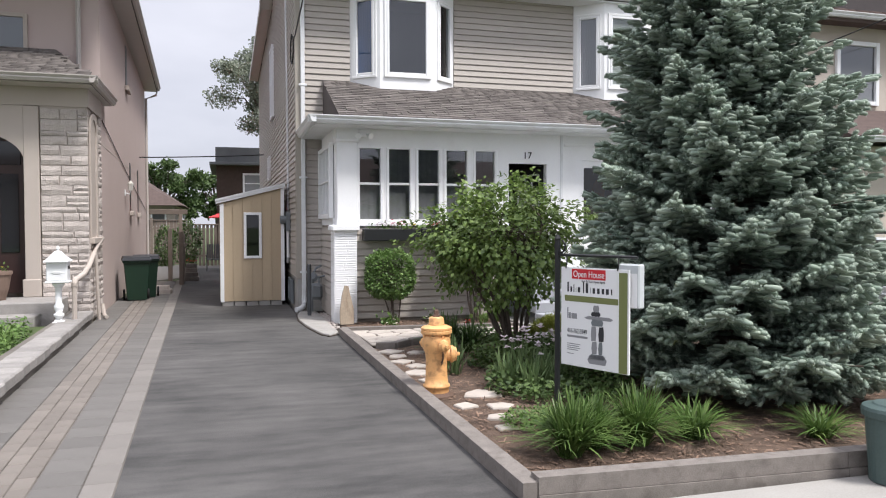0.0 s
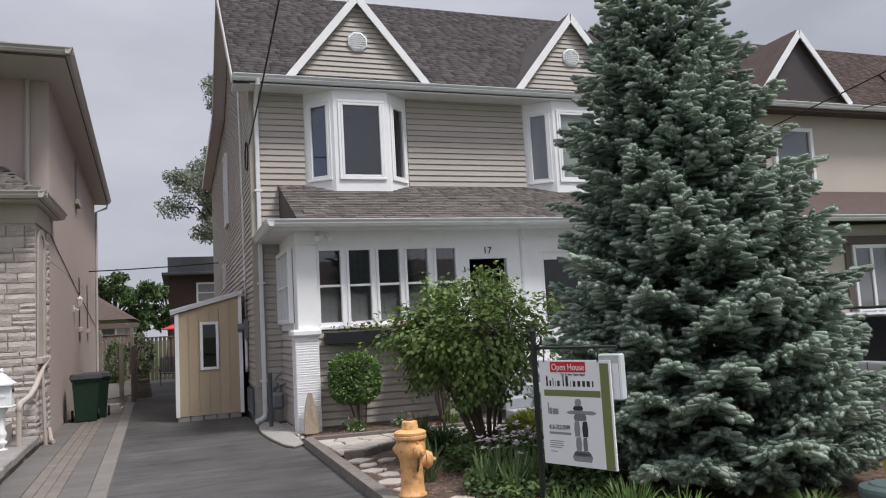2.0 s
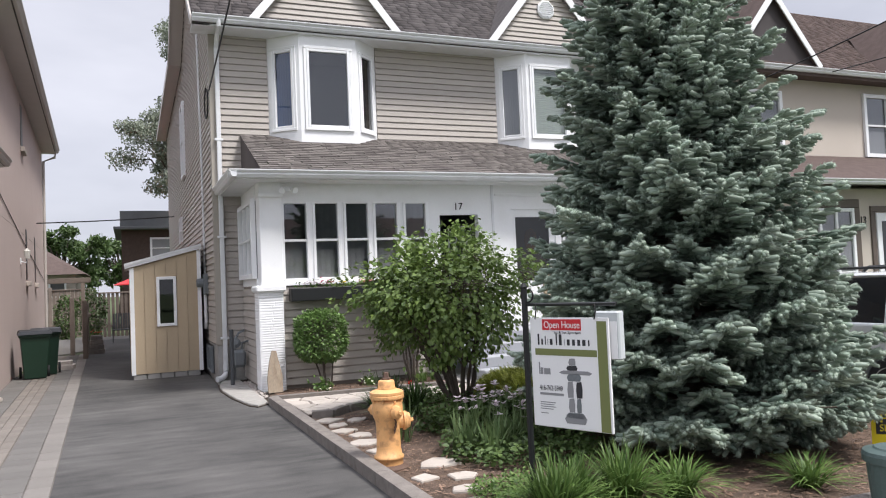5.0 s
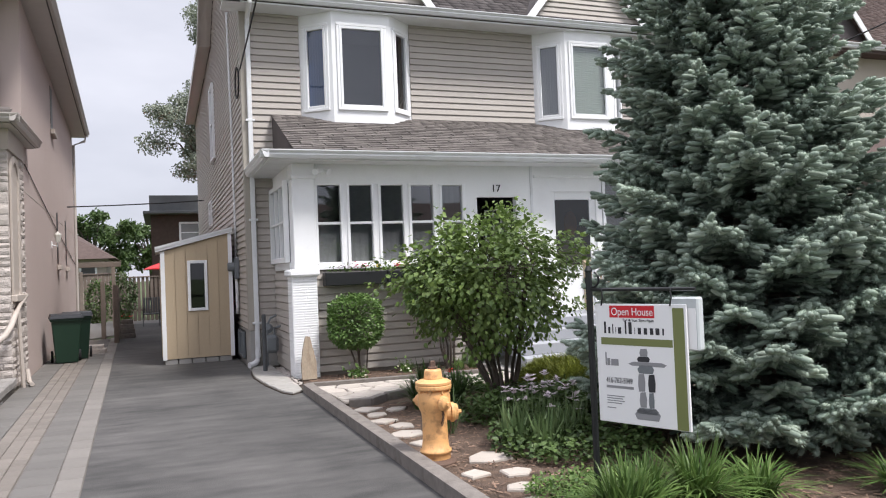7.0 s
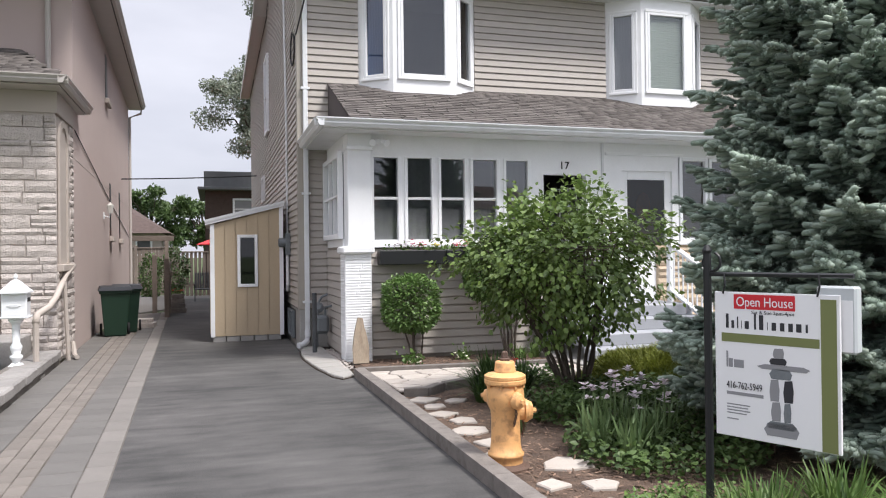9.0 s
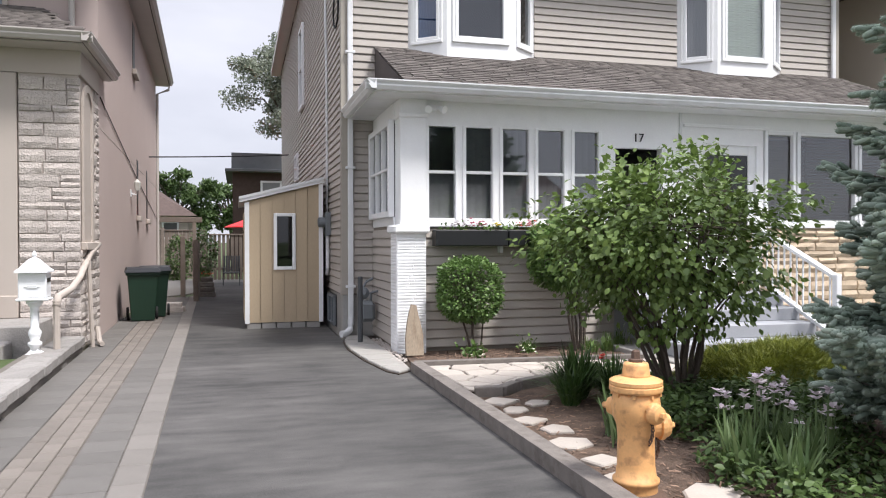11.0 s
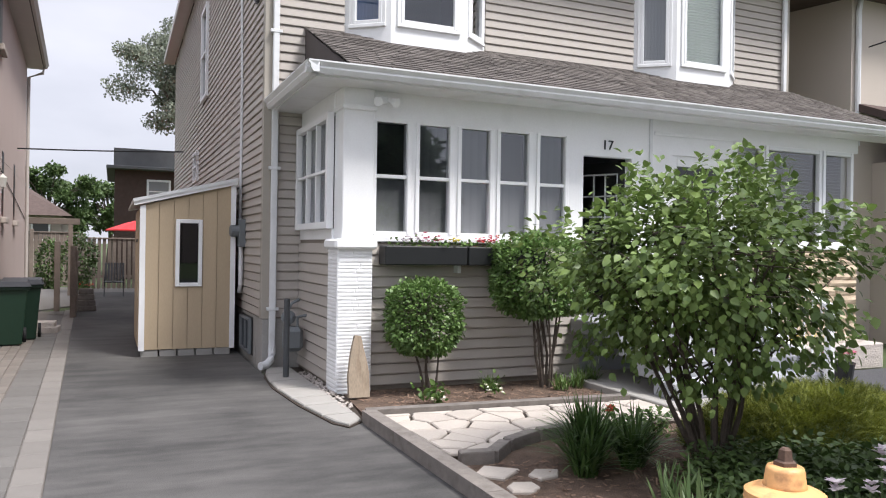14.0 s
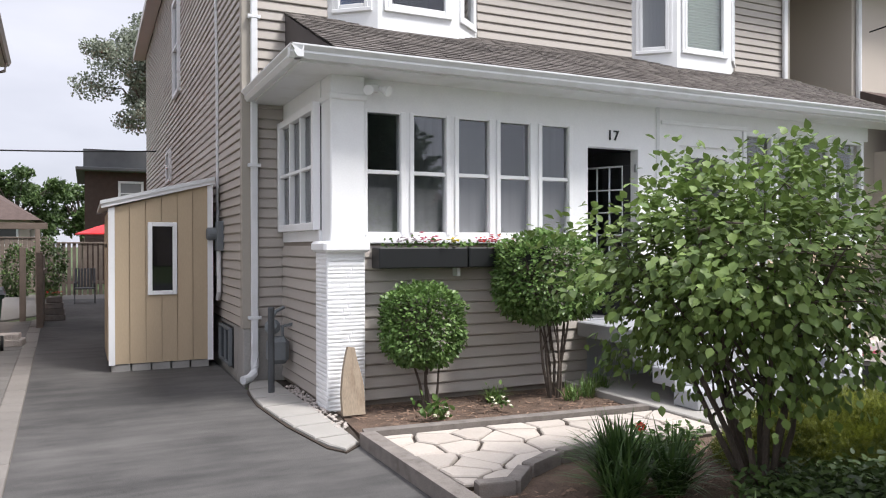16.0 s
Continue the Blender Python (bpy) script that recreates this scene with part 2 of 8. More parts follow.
# Room surfaces coloured dark grey to stand in for indoor shade.
M_ROOM = mat("shade_grey_interior", (0.10, 0.10, 0.105), 0.9, var=0.1)
M_CURTAIN = mat("grey_sheer_curtain", (0.27, 0.27, 0.285), 0.9, var=0.08, grain=100, bump=0.1)
M_CURTAIN_PALE = mat("pale_curtain", (0.45, 0.45, 0.46), 0.9, var=0.08, bump=0.1)
M_BLIND = mat("pale_blind", (0.62, 0.66, 0.62), 0.7, var=0.04, bump=0)
M_BLUE_BLIND = mat("blue_blind", (0.06, 0.15, 0.36), 0.7, var=0.1, bump=0)
M_GLASS = glass_mat("window_glass", (0.88, 0.91, 0.92), 0.95)
M_GLASS_DARK = glass_mat("dim_window_glass", see=0.35, ior=1.6)
M_HYDRANT = mat("chipped_yellow_paint", (0.73, 0.40, 0.165), 0.45, var=0.1, scale=6, grain=60, bump=0.15, dark=(0.2, 0.09, 0.05), dark_scale=17, dark_amount=0.6, coat=0.1)
M_RUST = mat("rusty_iron", (0.12, 0.075, 0.055), 0.8, var=0.3, grain=90, bump=0.4)
M_SIGN = mat("white_sign_board", (0.78, 0.78, 0.78), 0.4, var=0.01, bump=0)
M_SIGN_RED = mat("red_sign_print", (0.55, 0.02, 0.03), 0.4, var=0.01, bump=0)
M_SIGN_OLIVE = mat("olive_sign_print", (0.17, 0.19, 0.07), 0.4, var=0.01, bump=0)
M_SIGN_BLACK = mat("black_sign_print", (0.03, 0.03, 0.035), 0.5, var=0.01, bump=0)
M_SIGN_GREY = mat("grey_sign_print", (0.25, 0.25, 0.26), 0.5, var=0.01, bump=0)
M_SIGN_YELLOW = mat("yellow_sign_board", (0.75, 0.62, 0.02), 0.5, var=0.02, bump=0)
M_PLASTIC = mat("clear_plastic_box", (0.5, 0.53, 0.54), 0.25, var=0.03, bump=0)
M_BIN = mat("dark_green_plastic", (0.014, 0.04, 0.024), 0.45, var=0.15, bump=0.05)
M_BIN_BLUE = mat("black_plastic_lid", (0.014, 0.016, 0.02), 0.45, var=0.15, bump=0.05)
M_TUB = mat("grey_green_plastic", (0.06, 0.09, 0.085), 0.5, var=0.15, bump=0.05)
M_GREY_STEP = mat("grey_painted_step", (0.33, 0.34, 0.36), 0.6, var=0.08, bump=0.1)
M_METER = mat("grey_meter_casing", (0.16, 0.175, 0.185), 0.5, var=0.15, bump=0.1)
M_POLE = mat("dark_grey_steel", (0.07, 0.075, 0.08), 0.5, var=0.2, bump=0.1)
M_CABLE = mat("black_cable", (0.012, 0.012, 0.013), 0.6, var=0.1, bump=0)
M_BARK = mat("grey_brown_bark", (0.10, 0.08, 0.065), 0.9, var=0.35, scale=8, grain=60, bump=0.8, stretch=(2, 2, 0.5))
M_SPLITWOOD = mat("split_pale_log", (0.31, 0.25, 0.185), 0.85, var=0.25, scale=4, grain=30, bump=0.5, stretch=(4, 4, 0.6), dark=(0.16, 0.1, 0.06), dark_scale=3, dark_amount=0.6)
M_SOIL = mat("dark_soil", (0.045, 0.034, 0.026), 0.95, var=0.4, grain=80, bump=0.8)
M_GRASS_GROUND = mat("lawn_ground", (0.06, 0.085, 0.03), 0.95, var=0.35, scale=4, grain=90, bump=0.6)
# Older needles dark, new tips pale; the split also paints the crown's inner shade.
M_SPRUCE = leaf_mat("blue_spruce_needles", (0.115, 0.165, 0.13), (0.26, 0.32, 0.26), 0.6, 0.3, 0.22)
M_SPRUCE_TIP = leaf_mat("spruce_new_growth_lit", (0.225, 0.29, 0.235), (0.385, 0.45, 0.37), 0.6, 0.25, 0.22)
M_LILAC = leaf_mat("lilac_leaf", (0.085, 0.138, 0.036), (0.185, 0.262, 0.07), 0.45, 0.3, 0.25)
M_TOPIARY = leaf_mat("euonymus_leaf", (0.085, 0.16, 0.042), (0.18, 0.28, 0.085), 0.4, 0.25, 0.25)
M_YEW = leaf_mat("yew_needles", (0.08, 0.11, 0.02), (0.28, 0.30, 0.055), 0.5, 0.35, 0.15)
M_GRASS = leaf_mat("strap_leaf", (0.06, 0.12, 0.028), (0.16, 0.24, 0.07), 0.45, 0.25, 0.25)
M_COVER_BLADE = leaf_mat("dark_strap_leaf", (0.04, 0.085, 0.022), (0.10, 0.165, 0.05), 0.4, 0.25, 0.2)
M_IRIS = leaf_mat("iris_leaf", (0.09, 0.15, 0.055), (0.18, 0.25, 0.11), 0.45, 0.2, 0.25)
M_COVER = leaf_mat("ground_cover_leaf", (0.045, 0.08, 0.024), (0.10, 0.155, 0.045), 0.5, 0.3, 0.2)
M_TREE = leaf_mat("tree_leaf", (0.045, 0.085, 0.025), (0.10, 0.15, 0.05), 0.5, 0.3, 0.2)
M_TREE_GREY = leaf_mat("grey_green_tree_leaf", (0.19, 0.215, 0.165), (0.31, 0.34, 0.265), 0.5, 0.25, 0.25)
M_PETAL_LILAC = leaf_mat("pale_iris_petal", (0.55, 0.47, 0.52), (0.70, 0.64, 0.66), 0.6, 0.1, 0.3)
M_PETAL_PINK = leaf_mat("pink_petal", (0.60, 0.10, 0.18), (0.75, 0.30, 0.38), 0.6, 0.1, 0.3)
M_PETAL_RED = leaf_mat("red_petal", (0.60, 0.03, 0.02), (0.75, 0.08, 0.04), 0.6, 0.1, 0.2)
M_PETAL_WHITE = leaf_mat("cream_petal", (0.75, 0.72, 0.55), (0.85, 0.84, 0.75), 0.6, 0.1, 0.2)
M_PETAL_YELLOW = leaf_mat("yellow_petal", (0.75, 0.62, 0.05), (0.8, 0.7, 0.12), 0.6, 0.1, 0.2)
M_CAR = mat("silver_white_car_paint", (0.66, 0.68, 0.70), 0.25, metal=0.1, var=0.02, bump=0, coat=0.6)
M_CARGLASS = mat("tinted_car_glass", (0.012, 0.014, 0.017), 0.06, var=0.1, bump=0, spec=0.7)
M_TYRE = mat("tyre_rubber", (0.02, 0.02, 0.021), 0.8, var=0.2)
M_RIM = mat("alloy_rim", (0.5, 0.51, 0.52), 0.3, metal=0.8, var=0.05, bump=0)
M_BRICKDARK = mat("dark_brown_brick", (0.075, 0.05, 0.042), 0.9, var=0.25, scale=6, grain=50, bump=0.4)
M_GREYROOF = mat("grey_roof_sheet", (0.13, 0.135, 0.14), 0.8, var=0.15)
M_UMBRELLA = mat("red_umbrella_cloth", (0.62, 0.03, 0.035), 0.7, var=0.06, bump=0.05)
M_POT = mat("terracotta_pot", (0.20, 0.14, 0.11), 0.8, var=0.2)
M_LAMPGLASS = mat("frosted_lamp_glass", (0.55, 0.54, 0.5), 0.3, var=0.05, bump=0)
M_ORANGE = mat("amber_stained_glass", (0.55, 0.25, 0.04), 0.3, var=0.2, bump=0)

# ---- mesh helpers ----


class Geo:
    """Vertices and faces gathered for one mesh."""

    def __init__(self):
        self.v, self.f = [], []

    def add(self, verts, faces):
        k = len(self.v)
        self.v += [tuple(p) for p in verts]
        self.f += [tuple(i + k for i in f) for f in faces]
        return self

    def box(self, a, b, bev=0.0, m=None):
        x0, y0, z0 = a
        x1, y1, z1 = b
        if not bev:
            vs = [(x, y, z) for x in (x0, x1) for y in (y0, y1) for z in (z0, z1)]
            fs = [(0, 1, 3, 2), (4, 6, 7, 5), (0, 4, 5, 1), (2, 3, 7, 6), (0, 2, 6, 4), (1, 5, 7, 3)]
        else:
            e = min(bev, (x1 - x0) * 0.45, (y1 - y0) * 0.45, (z1 - z0) * 0.45)
            vs, idx = [], {}
            for i, x in enumerate((x0, x1)):
                for j, y in enumerate((y0, y1)):
                    for k, z in enumerate((z0, z1)):
                        sx, sy, sz = (e if i == 0 else -e), (e if j == 0 else -e), (e if k == 0 else -e)
                        for ax, p in enumerate(((x, y + sy, z + sz), (x + sx, y, z + sz), (x + sx, y + sy, z))):
                            idx[i, j, k, ax] = len(vs)
                            vs.append(p)
            fs = []
            for s in (0, 1):
                fs.append([idx[s, 0, 0, 0], idx[s, 0, 1, 0], idx[s, 1, 1, 0], idx[s, 1, 0, 0]][::1 if s == 0 else -1])
                fs.append([idx[0, s, 0, 1], idx[1, s, 0, 1], idx[1, s, 1, 1], idx[0, s, 1, 1]][::1 if s == 0 else -1])
                fs.append([idx[0, 0, s, 2], idx[0, 1, s, 2], idx[1, 1, s, 2], idx[1, 0, s, 2]][::1 if s == 0 else -1])
            for p in (0, 1):
                for q in (0, 1):
                    d = 1 if p == q else -1
                    fs.append([idx[0, p, q, 1], idx[0, p, q, 2], idx[1, p, q, 2], idx[1, p, q, 1]][::-d])
                    fs.append([idx[p, 0, q, 0], idx[p, 0, q, 2], idx[p, 1, q, 2], idx[p, 1, q, 0]][::d])
                    fs.append([idx[p, q, 0, 0], idx[p, q, 0, 1], idx[p, q, 1, 1], idx[p, q, 1, 0]][::-d])
                    for r in (0, 1):
                        fs.append([idx[p, q, r, 0], idx[p, q, r, 1], idx[p, q, r, 2]][::1 if (p + q + r) % 2 else -1])
        if m is not None:
            vs = [m @ Vector(v) for v in vs]
        return self.add(vs, fs)

    def prism(self, poly, depth, m=None):
        """poly: points in x, y counter-clockwise, pulled up along z by depth."""
        n = len(poly)
        vs = [(x, y, 0) for x, y in poly] + [(x, y, depth) for x, y in poly]
        fs = [tuple(range(n))[::-1], tuple(range(n, 2 * n))] + [(i, (i + 1) % n, n + (i + 1) % n, n + i) for i in range(n)]
        if m is not None:
            vs = [m @ Vector(v) for v in vs]
        return self.add(vs, fs)

    def lathe(self, prof, n=20, m=None):
        """prof: (radius, z) from bottom to top."""
        vs, fs = [], []
        for r, z in prof:
            vs += [(r * math.cos(2 * math.pi * i / n), r * math.sin(2 * math.pi * i / n), z) for i in range(n)]
        for k in range(len(prof) - 1):
            fs += [(k * n + i, k * n + (i + 1) % n, (k + 1) * n + (i + 1) % n, (k + 1) * n + i) for i in range(n)]
        fs += [tuple(range(n))[::-1], tuple(range((len(prof) - 1) * n, len(prof) * n))]
        if m is not None:
            vs = [m @ Vector(v) for v in vs]
        return self.add(vs, fs)

    def tube(self, pts, radii, n=8):
        pts = [Vector(p) for p in pts]
        if not hasattr(radii, "__len__"):
            radii = [radii] * len(pts)
        vs, fs = [], []
        up = Vector((0.31, 0.2, 0.93))
        for i, p in enumerate(pts):
            d = (pts[min(i + 1, len(pts) - 1)] - pts[max(i - 1, 0)]).normalized()
            a = d.cross(up)
            if a.length < 0.05:
                a = d.cross(Vector((1, 0, 0)))
            a.normalize()
            b = d.cross(a)
            vs += [p + radii[i] * (math.cos(2 * math.pi * k / n) * a + math.sin(2 * math.pi * k / n) * b) for k in range(n)]
        for k in range(len(pts) - 1):
            fs += [(k * n + i, (k + 1) * n + i, (k + 1) * n + (i + 1) % n, k * n + (i + 1) % n) for i in range(n)]
        fs += [tuple(range(n)), tuple(range((len(pts) - 1) * n, len(pts) * n))[::-1]]
        return self.add(vs, fs)

    def mesh(self, name):
        me = bpy.data.meshes.new(name)
        me.from_pydata([tuple(v) for v in self.v], [], self.f)
        me.update()
        return me


def glass_sheet(x0, y0, x1, y1, z, m):
    """One clear sheet in the plane of a window, its face towards the viewer."""
    return Geo().add([m @ Vector(p) for p in ((x0, y0, z), (x1, y0, z), (x1, y1, z), (x0, y1, z))], [(0, 1, 2, 3)])


ROOT_POSE = {}


def part(name, geo, material, parent=None, label="", smooth=False):
    """Links a Geo or a finished mesh as ONE mesh object, under a thing or a part when parent is given."""
    me = geo.mesh(name) if isinstance(geo, Geo) else geo
    if not me.materials:
        me.materials.append(material)
    if smooth:
        me.polygons.foreach_set("use_smooth", [True] * len(me.polygons))
    ob = new(name, me)
    if parent is not None:
        ob.parent = parent
        ob.matrix_parent_inverse = ROOT_POSE.get(parent.name, Matrix()).inverted()
    if label:
        ob["label"] = label
    return ob


def piece(name, me, parent, m):
    """One of many alike pieces: shares its mesh."""
    ob = new(name, me)
    ob.parent = parent
    ob.matrix_parent_inverse = ROOT_POSE.get(parent.name, Matrix()).inverted()
    ob.matrix_basis = m
    return ob


def thing(name, at, label, category, group="", kind=""):
    ob = new(name)
    ob.empty_display_size = 0.1
    ob.location = at
    ROOT_POSE[ob.name] = Matrix.Translation(at)
    return tagged(ob, label, category, group, kind)


def fast_mesh(name, verts, faces):
    """A large mesh from arrays: verts (n, 3), faces (m, k)."""
    me = bpy.data.meshes.new(name)
    faces = np.asarray(faces, dtype=np.int32)
    verts = np.asarray(verts, dtype=np.float32)
    me.vertices.add(len(verts))
    me.vertices.foreach_set("co", verts.ravel())
    me.loops.add(faces.size)
    me.loops.foreach_set("vertex_index", faces.ravel())
    me.polygons.add(len(faces))
    me.polygons.foreach_set("loop_start", np.arange(len(faces), dtype=np.int32) * faces.shape[1])
    me.update(calc_edges=True)
    me.validate()
    return me


def strew(name, base_v, base_f, pos, xa, ya, za, size):
    """Copies one small shape to many places, with axes xa, ya, za (n, 3) and size (n)."""
    base_v, base_f = np.asarray(base_v, float), np.asarray(base_f)
    n, k = len(pos), len(base_v)
    s = np.asarray(size).reshape(-1, 1, 1)
    v = pos[:, None, :] + s * (base_v[None, :, 0:1] * xa[:, None, :] + base_v[None, :, 1:2] * ya[:, None, :] + base_v[None, :, 2:3] * za[:, None, :])
    f = base_f[None] + (np.arange(n) * k)[:, None, None]
    return fast_mesh(name, v.reshape(-1, 3), f.reshape(-1, base_f.shape[1]))


def unit(a):
    return a / np.maximum(np.linalg.norm(a, axis=-1, keepdims=True), 1e-9)


def frames_from(direction, rng, lean=None):
    """Axes with y along the direction and a random or given face."""
    y = unit(direction)
    r = rng.normal(size=y.shape) if lean is None else lean
    x = unit(np.cross(y, r))
    return x, y, np.cross(x, y)


LEAF_V = [(0, 0, 0), (0.32, 0.32, 0.07), (0.26, 0.66, 0.05), (0, 1, -0.08), (-0.26, 0.66, 0.05), (-0.32, 0.32, 0.07), (0, 0.5, -0.02)]
LEAF_F = [(0, 1, 6), (1, 2, 6), (2, 3, 6), (3, 4, 6), (4, 5, 6), (5, 0, 6)]

# ---- ground ----


def sheet(name, poly, z, depth, material, label, category="ground"):
    """A flat slab with a given outline, its top at z."""
    ob = part(name, Geo().prism(poly, depth, Matrix.Translation((0, 0, z - depth))), material)
    return tagged(ob, label, category, kind="structure")


def drive_left(y):
    return -0.48 - 0.0285 * y


def curb_x(y):
    return 1.76 - 0.0065 * y


sheet("ground", [(-900, -900), (900, -900), (900, 900), (-900, 900)], -0.06, 0.5, M_GRASS_GROUND, "lawn and earth reaching to the horizon")
sheet("road", [(-300, -9), (300, -9), (300, 0.2), (-300, 0.2)], -0.05, 0.3, M_ROAD, "grey asphalt street", "road")
sheet("pavement", [(-300, 2.3), (300, 2.3), (300, 4.0), (-300, 4.0)], -0.02, 0.3, M_CONCRETE, "pale concrete public footpath", "footpath")
drive = [(drive_left(0.2), 0.2), (curb_x(0.2), 0.2), (curb_x(11.3), 11.3), (1.32, 13.9), (1.36, 31), (drive_left(31), 31)]
sheet("driveway", drive, 0.0, 0.3, M_ASPHALT, "worn dark grey asphalt driveway with brushed bands", "driveway")
sheet("neighbour_driveway", [(7.2, 4.0), (10.2, 4.0), (10.4, 12), (7.2, 12)], -0.004, 0.3, M_ROAD, "dark asphalt parking pad", "driveway")
sheet("planting_bed", [(curb_x(4.2) + 0.1, 4.2), (7.1, 4.1), (7.1, 12.7), (1.9, 12.75), (1.78, 11.4)], 0.006, 0.25, M_MULCH, "brown mulched front garden bed", "garden bed")
apron = sheet("apron", [(1.28, 13.9), (1.24, 13.2), (1.3, 12.2), (1.42, 11.35), (1.52, 11.16), (1.72, 11.36), (1.86, 12.4), (1.86, 14.5), (1.42, 14.56)], 0.012, 0.2, M_SOIL, "pale worn concrete apron beside the porch", "concrete")

# ---- siding ----


def plank_mesh(length, h, along):
    """One clapboard, its lower edge proud; along: x runs to +x, face towards -y; y runs to +y, face towards -x."""
    s = min(0.014, h * 0.2)
    prof = [(0.0, 0.0), (0.027, 0.0), (0.03, s * 0.6), (0.013, h - s), (0.001, h - s * 0.8), (0.0, h)]
    g = Geo()
    n = len(prof)
    ends = []
    for s in (0, length):
        for d, z in prof:
            ends.append((s, -d, z) if along == "x" else (-d, s, z))
    fs = [(i, (i + 1) % n, n + (i + 1) % n, n + i) for i in range(n)] + [tuple(range(n))[::-1], tuple(range(n, 2 * n))]
    if along == "x":
        fs = [f[::-1] for f in fs]
    g.add(ends, fs)
    me = g.mesh("plank")
    me.materials.append(M_SIDING)
    return me


def clad(parent, origin, length_at, z0, z1, h, along):
    """Rows of planks on a wall from z0 to z1; length_at(z) gives (start, end) runs."""
    z, cache = z0, {}
    while z < z1 - 0.02:
        hh = min(h, z1 - z)
        for s, e in length_at(z + hh / 2):
            if e - s < 0.05:
                continue
            key = (round(e - s, 3), round(hh, 3))
            if key not in cache:
                cache[key] = plank_mesh(e - s, hh, along)
            pos = (s, origin, z) if along == "x" else (origin, s, z)
            piece("plank", cache[key], parent, Matrix.Translation(pos))
        z += h


HX0, HX1, HY, HBACK = 1.38, 10.46, 14.60, 30.0
RIDGE_Y, RIDGE_Z, EAVE_Y, EAVE_Z = 18.2, 9.85, 14.1, 6.41


def roof_z(y):
    if y < RIDGE_Y:
        return EAVE_Z + (y - EAVE_Y) * (RIDGE_Z - EAVE_Z) / (RIDGE_Y - EAVE_Y)
    if y < 21.4:
        return RIDGE_Z - (y - RIDGE_Y) * (RIDGE_Z - 7.75) / (21.4 - RIDGE_Y)
    return 7.75 - (y - 21.4) * 0.3 / 9


side_poly = [(HY + 0.02, -0.1), (HBACK, -0.1), (HBACK, 7.35), (21.4, 7.65), (RIDGE_Y, 9.72), (HY + 0.02, 6.75)]
to_x = Matrix(((0, 0, 1, 0), (1, 0, 0, 0), (0, 1, 0, 0), (0, 0, 0, 1)))


def side_run(z):
    y1 = HBACK
    y0 = HY
    if z > 6.75:
        y0 = EAVE_Y + (z - EAVE_Z) * (RIDGE_Y - EAVE_Y) / (RIDGE_Z - EAVE_Z) + 0.15
        if z > 7.35:
            y1 = 21.4 - (z - 7.65) * (21.4 - RIDGE_Y) / (RIDGE_Z - 7.75) if z > 7.65 else 21.4 + (7.65 - z) * 28
    if 4.62 < z < 6.55:
        return [(y0, 20.9), (21.9, y1)]
    if 3.0 < z < 3.7:
        return [(y0, 22.6), (23.4, y1)]
    return [(y0, y1)]


wall_side = tagged(part("wall_west", Geo().prism(side_poly, 0.2, Matrix.Translation((HX0, 0, 0)) @ to_x), M_WALLCORE), "beige vinyl clapboard side wall of the house", "wall", kind="structure")
clad(wall_side, HX0, side_run, 0.66, 9.7, 0.112, "y")
wall_east = tagged(part("wall_east", Geo().prism(side_poly, 0.2, Matrix.Translation((HX1 - 0.2, 0, 0)) @ to_x), M_TRIM), "beige side wall towards the neighbour", "wall", kind="structure")
wall_back = tagged(part("wall_north", Geo().box((HX0, HBACK, -0.1), (HX1, HBACK + 0.2, 7.4)), M_TRIM), "plain beige rear wall", "wall", kind="structure")

BAYS = (3.45, 8.18)


def front_run(z):
    a, b = HX0, HX1
    if z > 4.25:
        runs, x = [], a
        for c in BAYS:
            runs.append((x, c - 1.05))
            x = c + 1.05
        return runs + [(x, b)]
    return [(a, b)]


g = Geo().box((HX0 + 0.002, HY + 0.001, -0.1), (HX1 - 0.002, HY + 0.2, 4.3))
g.box((HX0 + 0.002, HY + 0.001, 4.3), (BAYS[0] - 0.9, HY + 0.2, 6.6)).box((BAYS[0] + 0.9, HY + 0.001, 4.3), (BAYS[1] - 0.9, HY + 0.2, 6.6)).box((BAYS[1] + 0.9, HY + 0.001, 4.3), (HX1 - 0.002, HY + 0.2, 6.6))
wall_front = tagged(part("wall_south", g, M_WALLCORE), "beige vinyl clapboard front wall", "wall", kind="structure")
clad(wall_front, HY, lambda z: front_run(z) if z > 3.3 else [(HX0, 1.9)], 0.66, 6.4, 0.118, "x")
found = tagged(part("foundation", Geo().box((HX0 - 0.01, HY - 0.012, -0.1), (HX0 + 0.5, HY + 0.4, 0.64), 0.01).box((HX0 - 0.012, HY + 0.4, -0.1), (HX0 + 0.3, HBACK, 0.64)), M_FOUND), "bare grey concrete foundation", "foundation", kind="structure")
for nm, x0, x1 in (("trim", HX0 - 0.03, HX0 + 0.09), ("trim", HX1 - 0.09, HX1 + 0.03)):
    tagged(part(nm, Geo().box((x0, HY - 0.034, 0.64), (x1, HY + 0.08, 6.55), 0.008), M_TRIM), "beige vinyl corner board", "trim", kind="structure")

# ---- roofs ----


def slope_matrix(p, along, up):
    """Frame on a roof plane: x along the eave, y up the slope, z out of it."""
    a, u = Vector(along).normalized(), Vector(up).normalized()
    n = a.cross(u)
    return Matrix(((a.x, u.x, n.x, p[0]), (a.y, u.y, n.y, p[1]), (a.z, u.z, n.z, p[2]), (0, 0, 0, 1)))


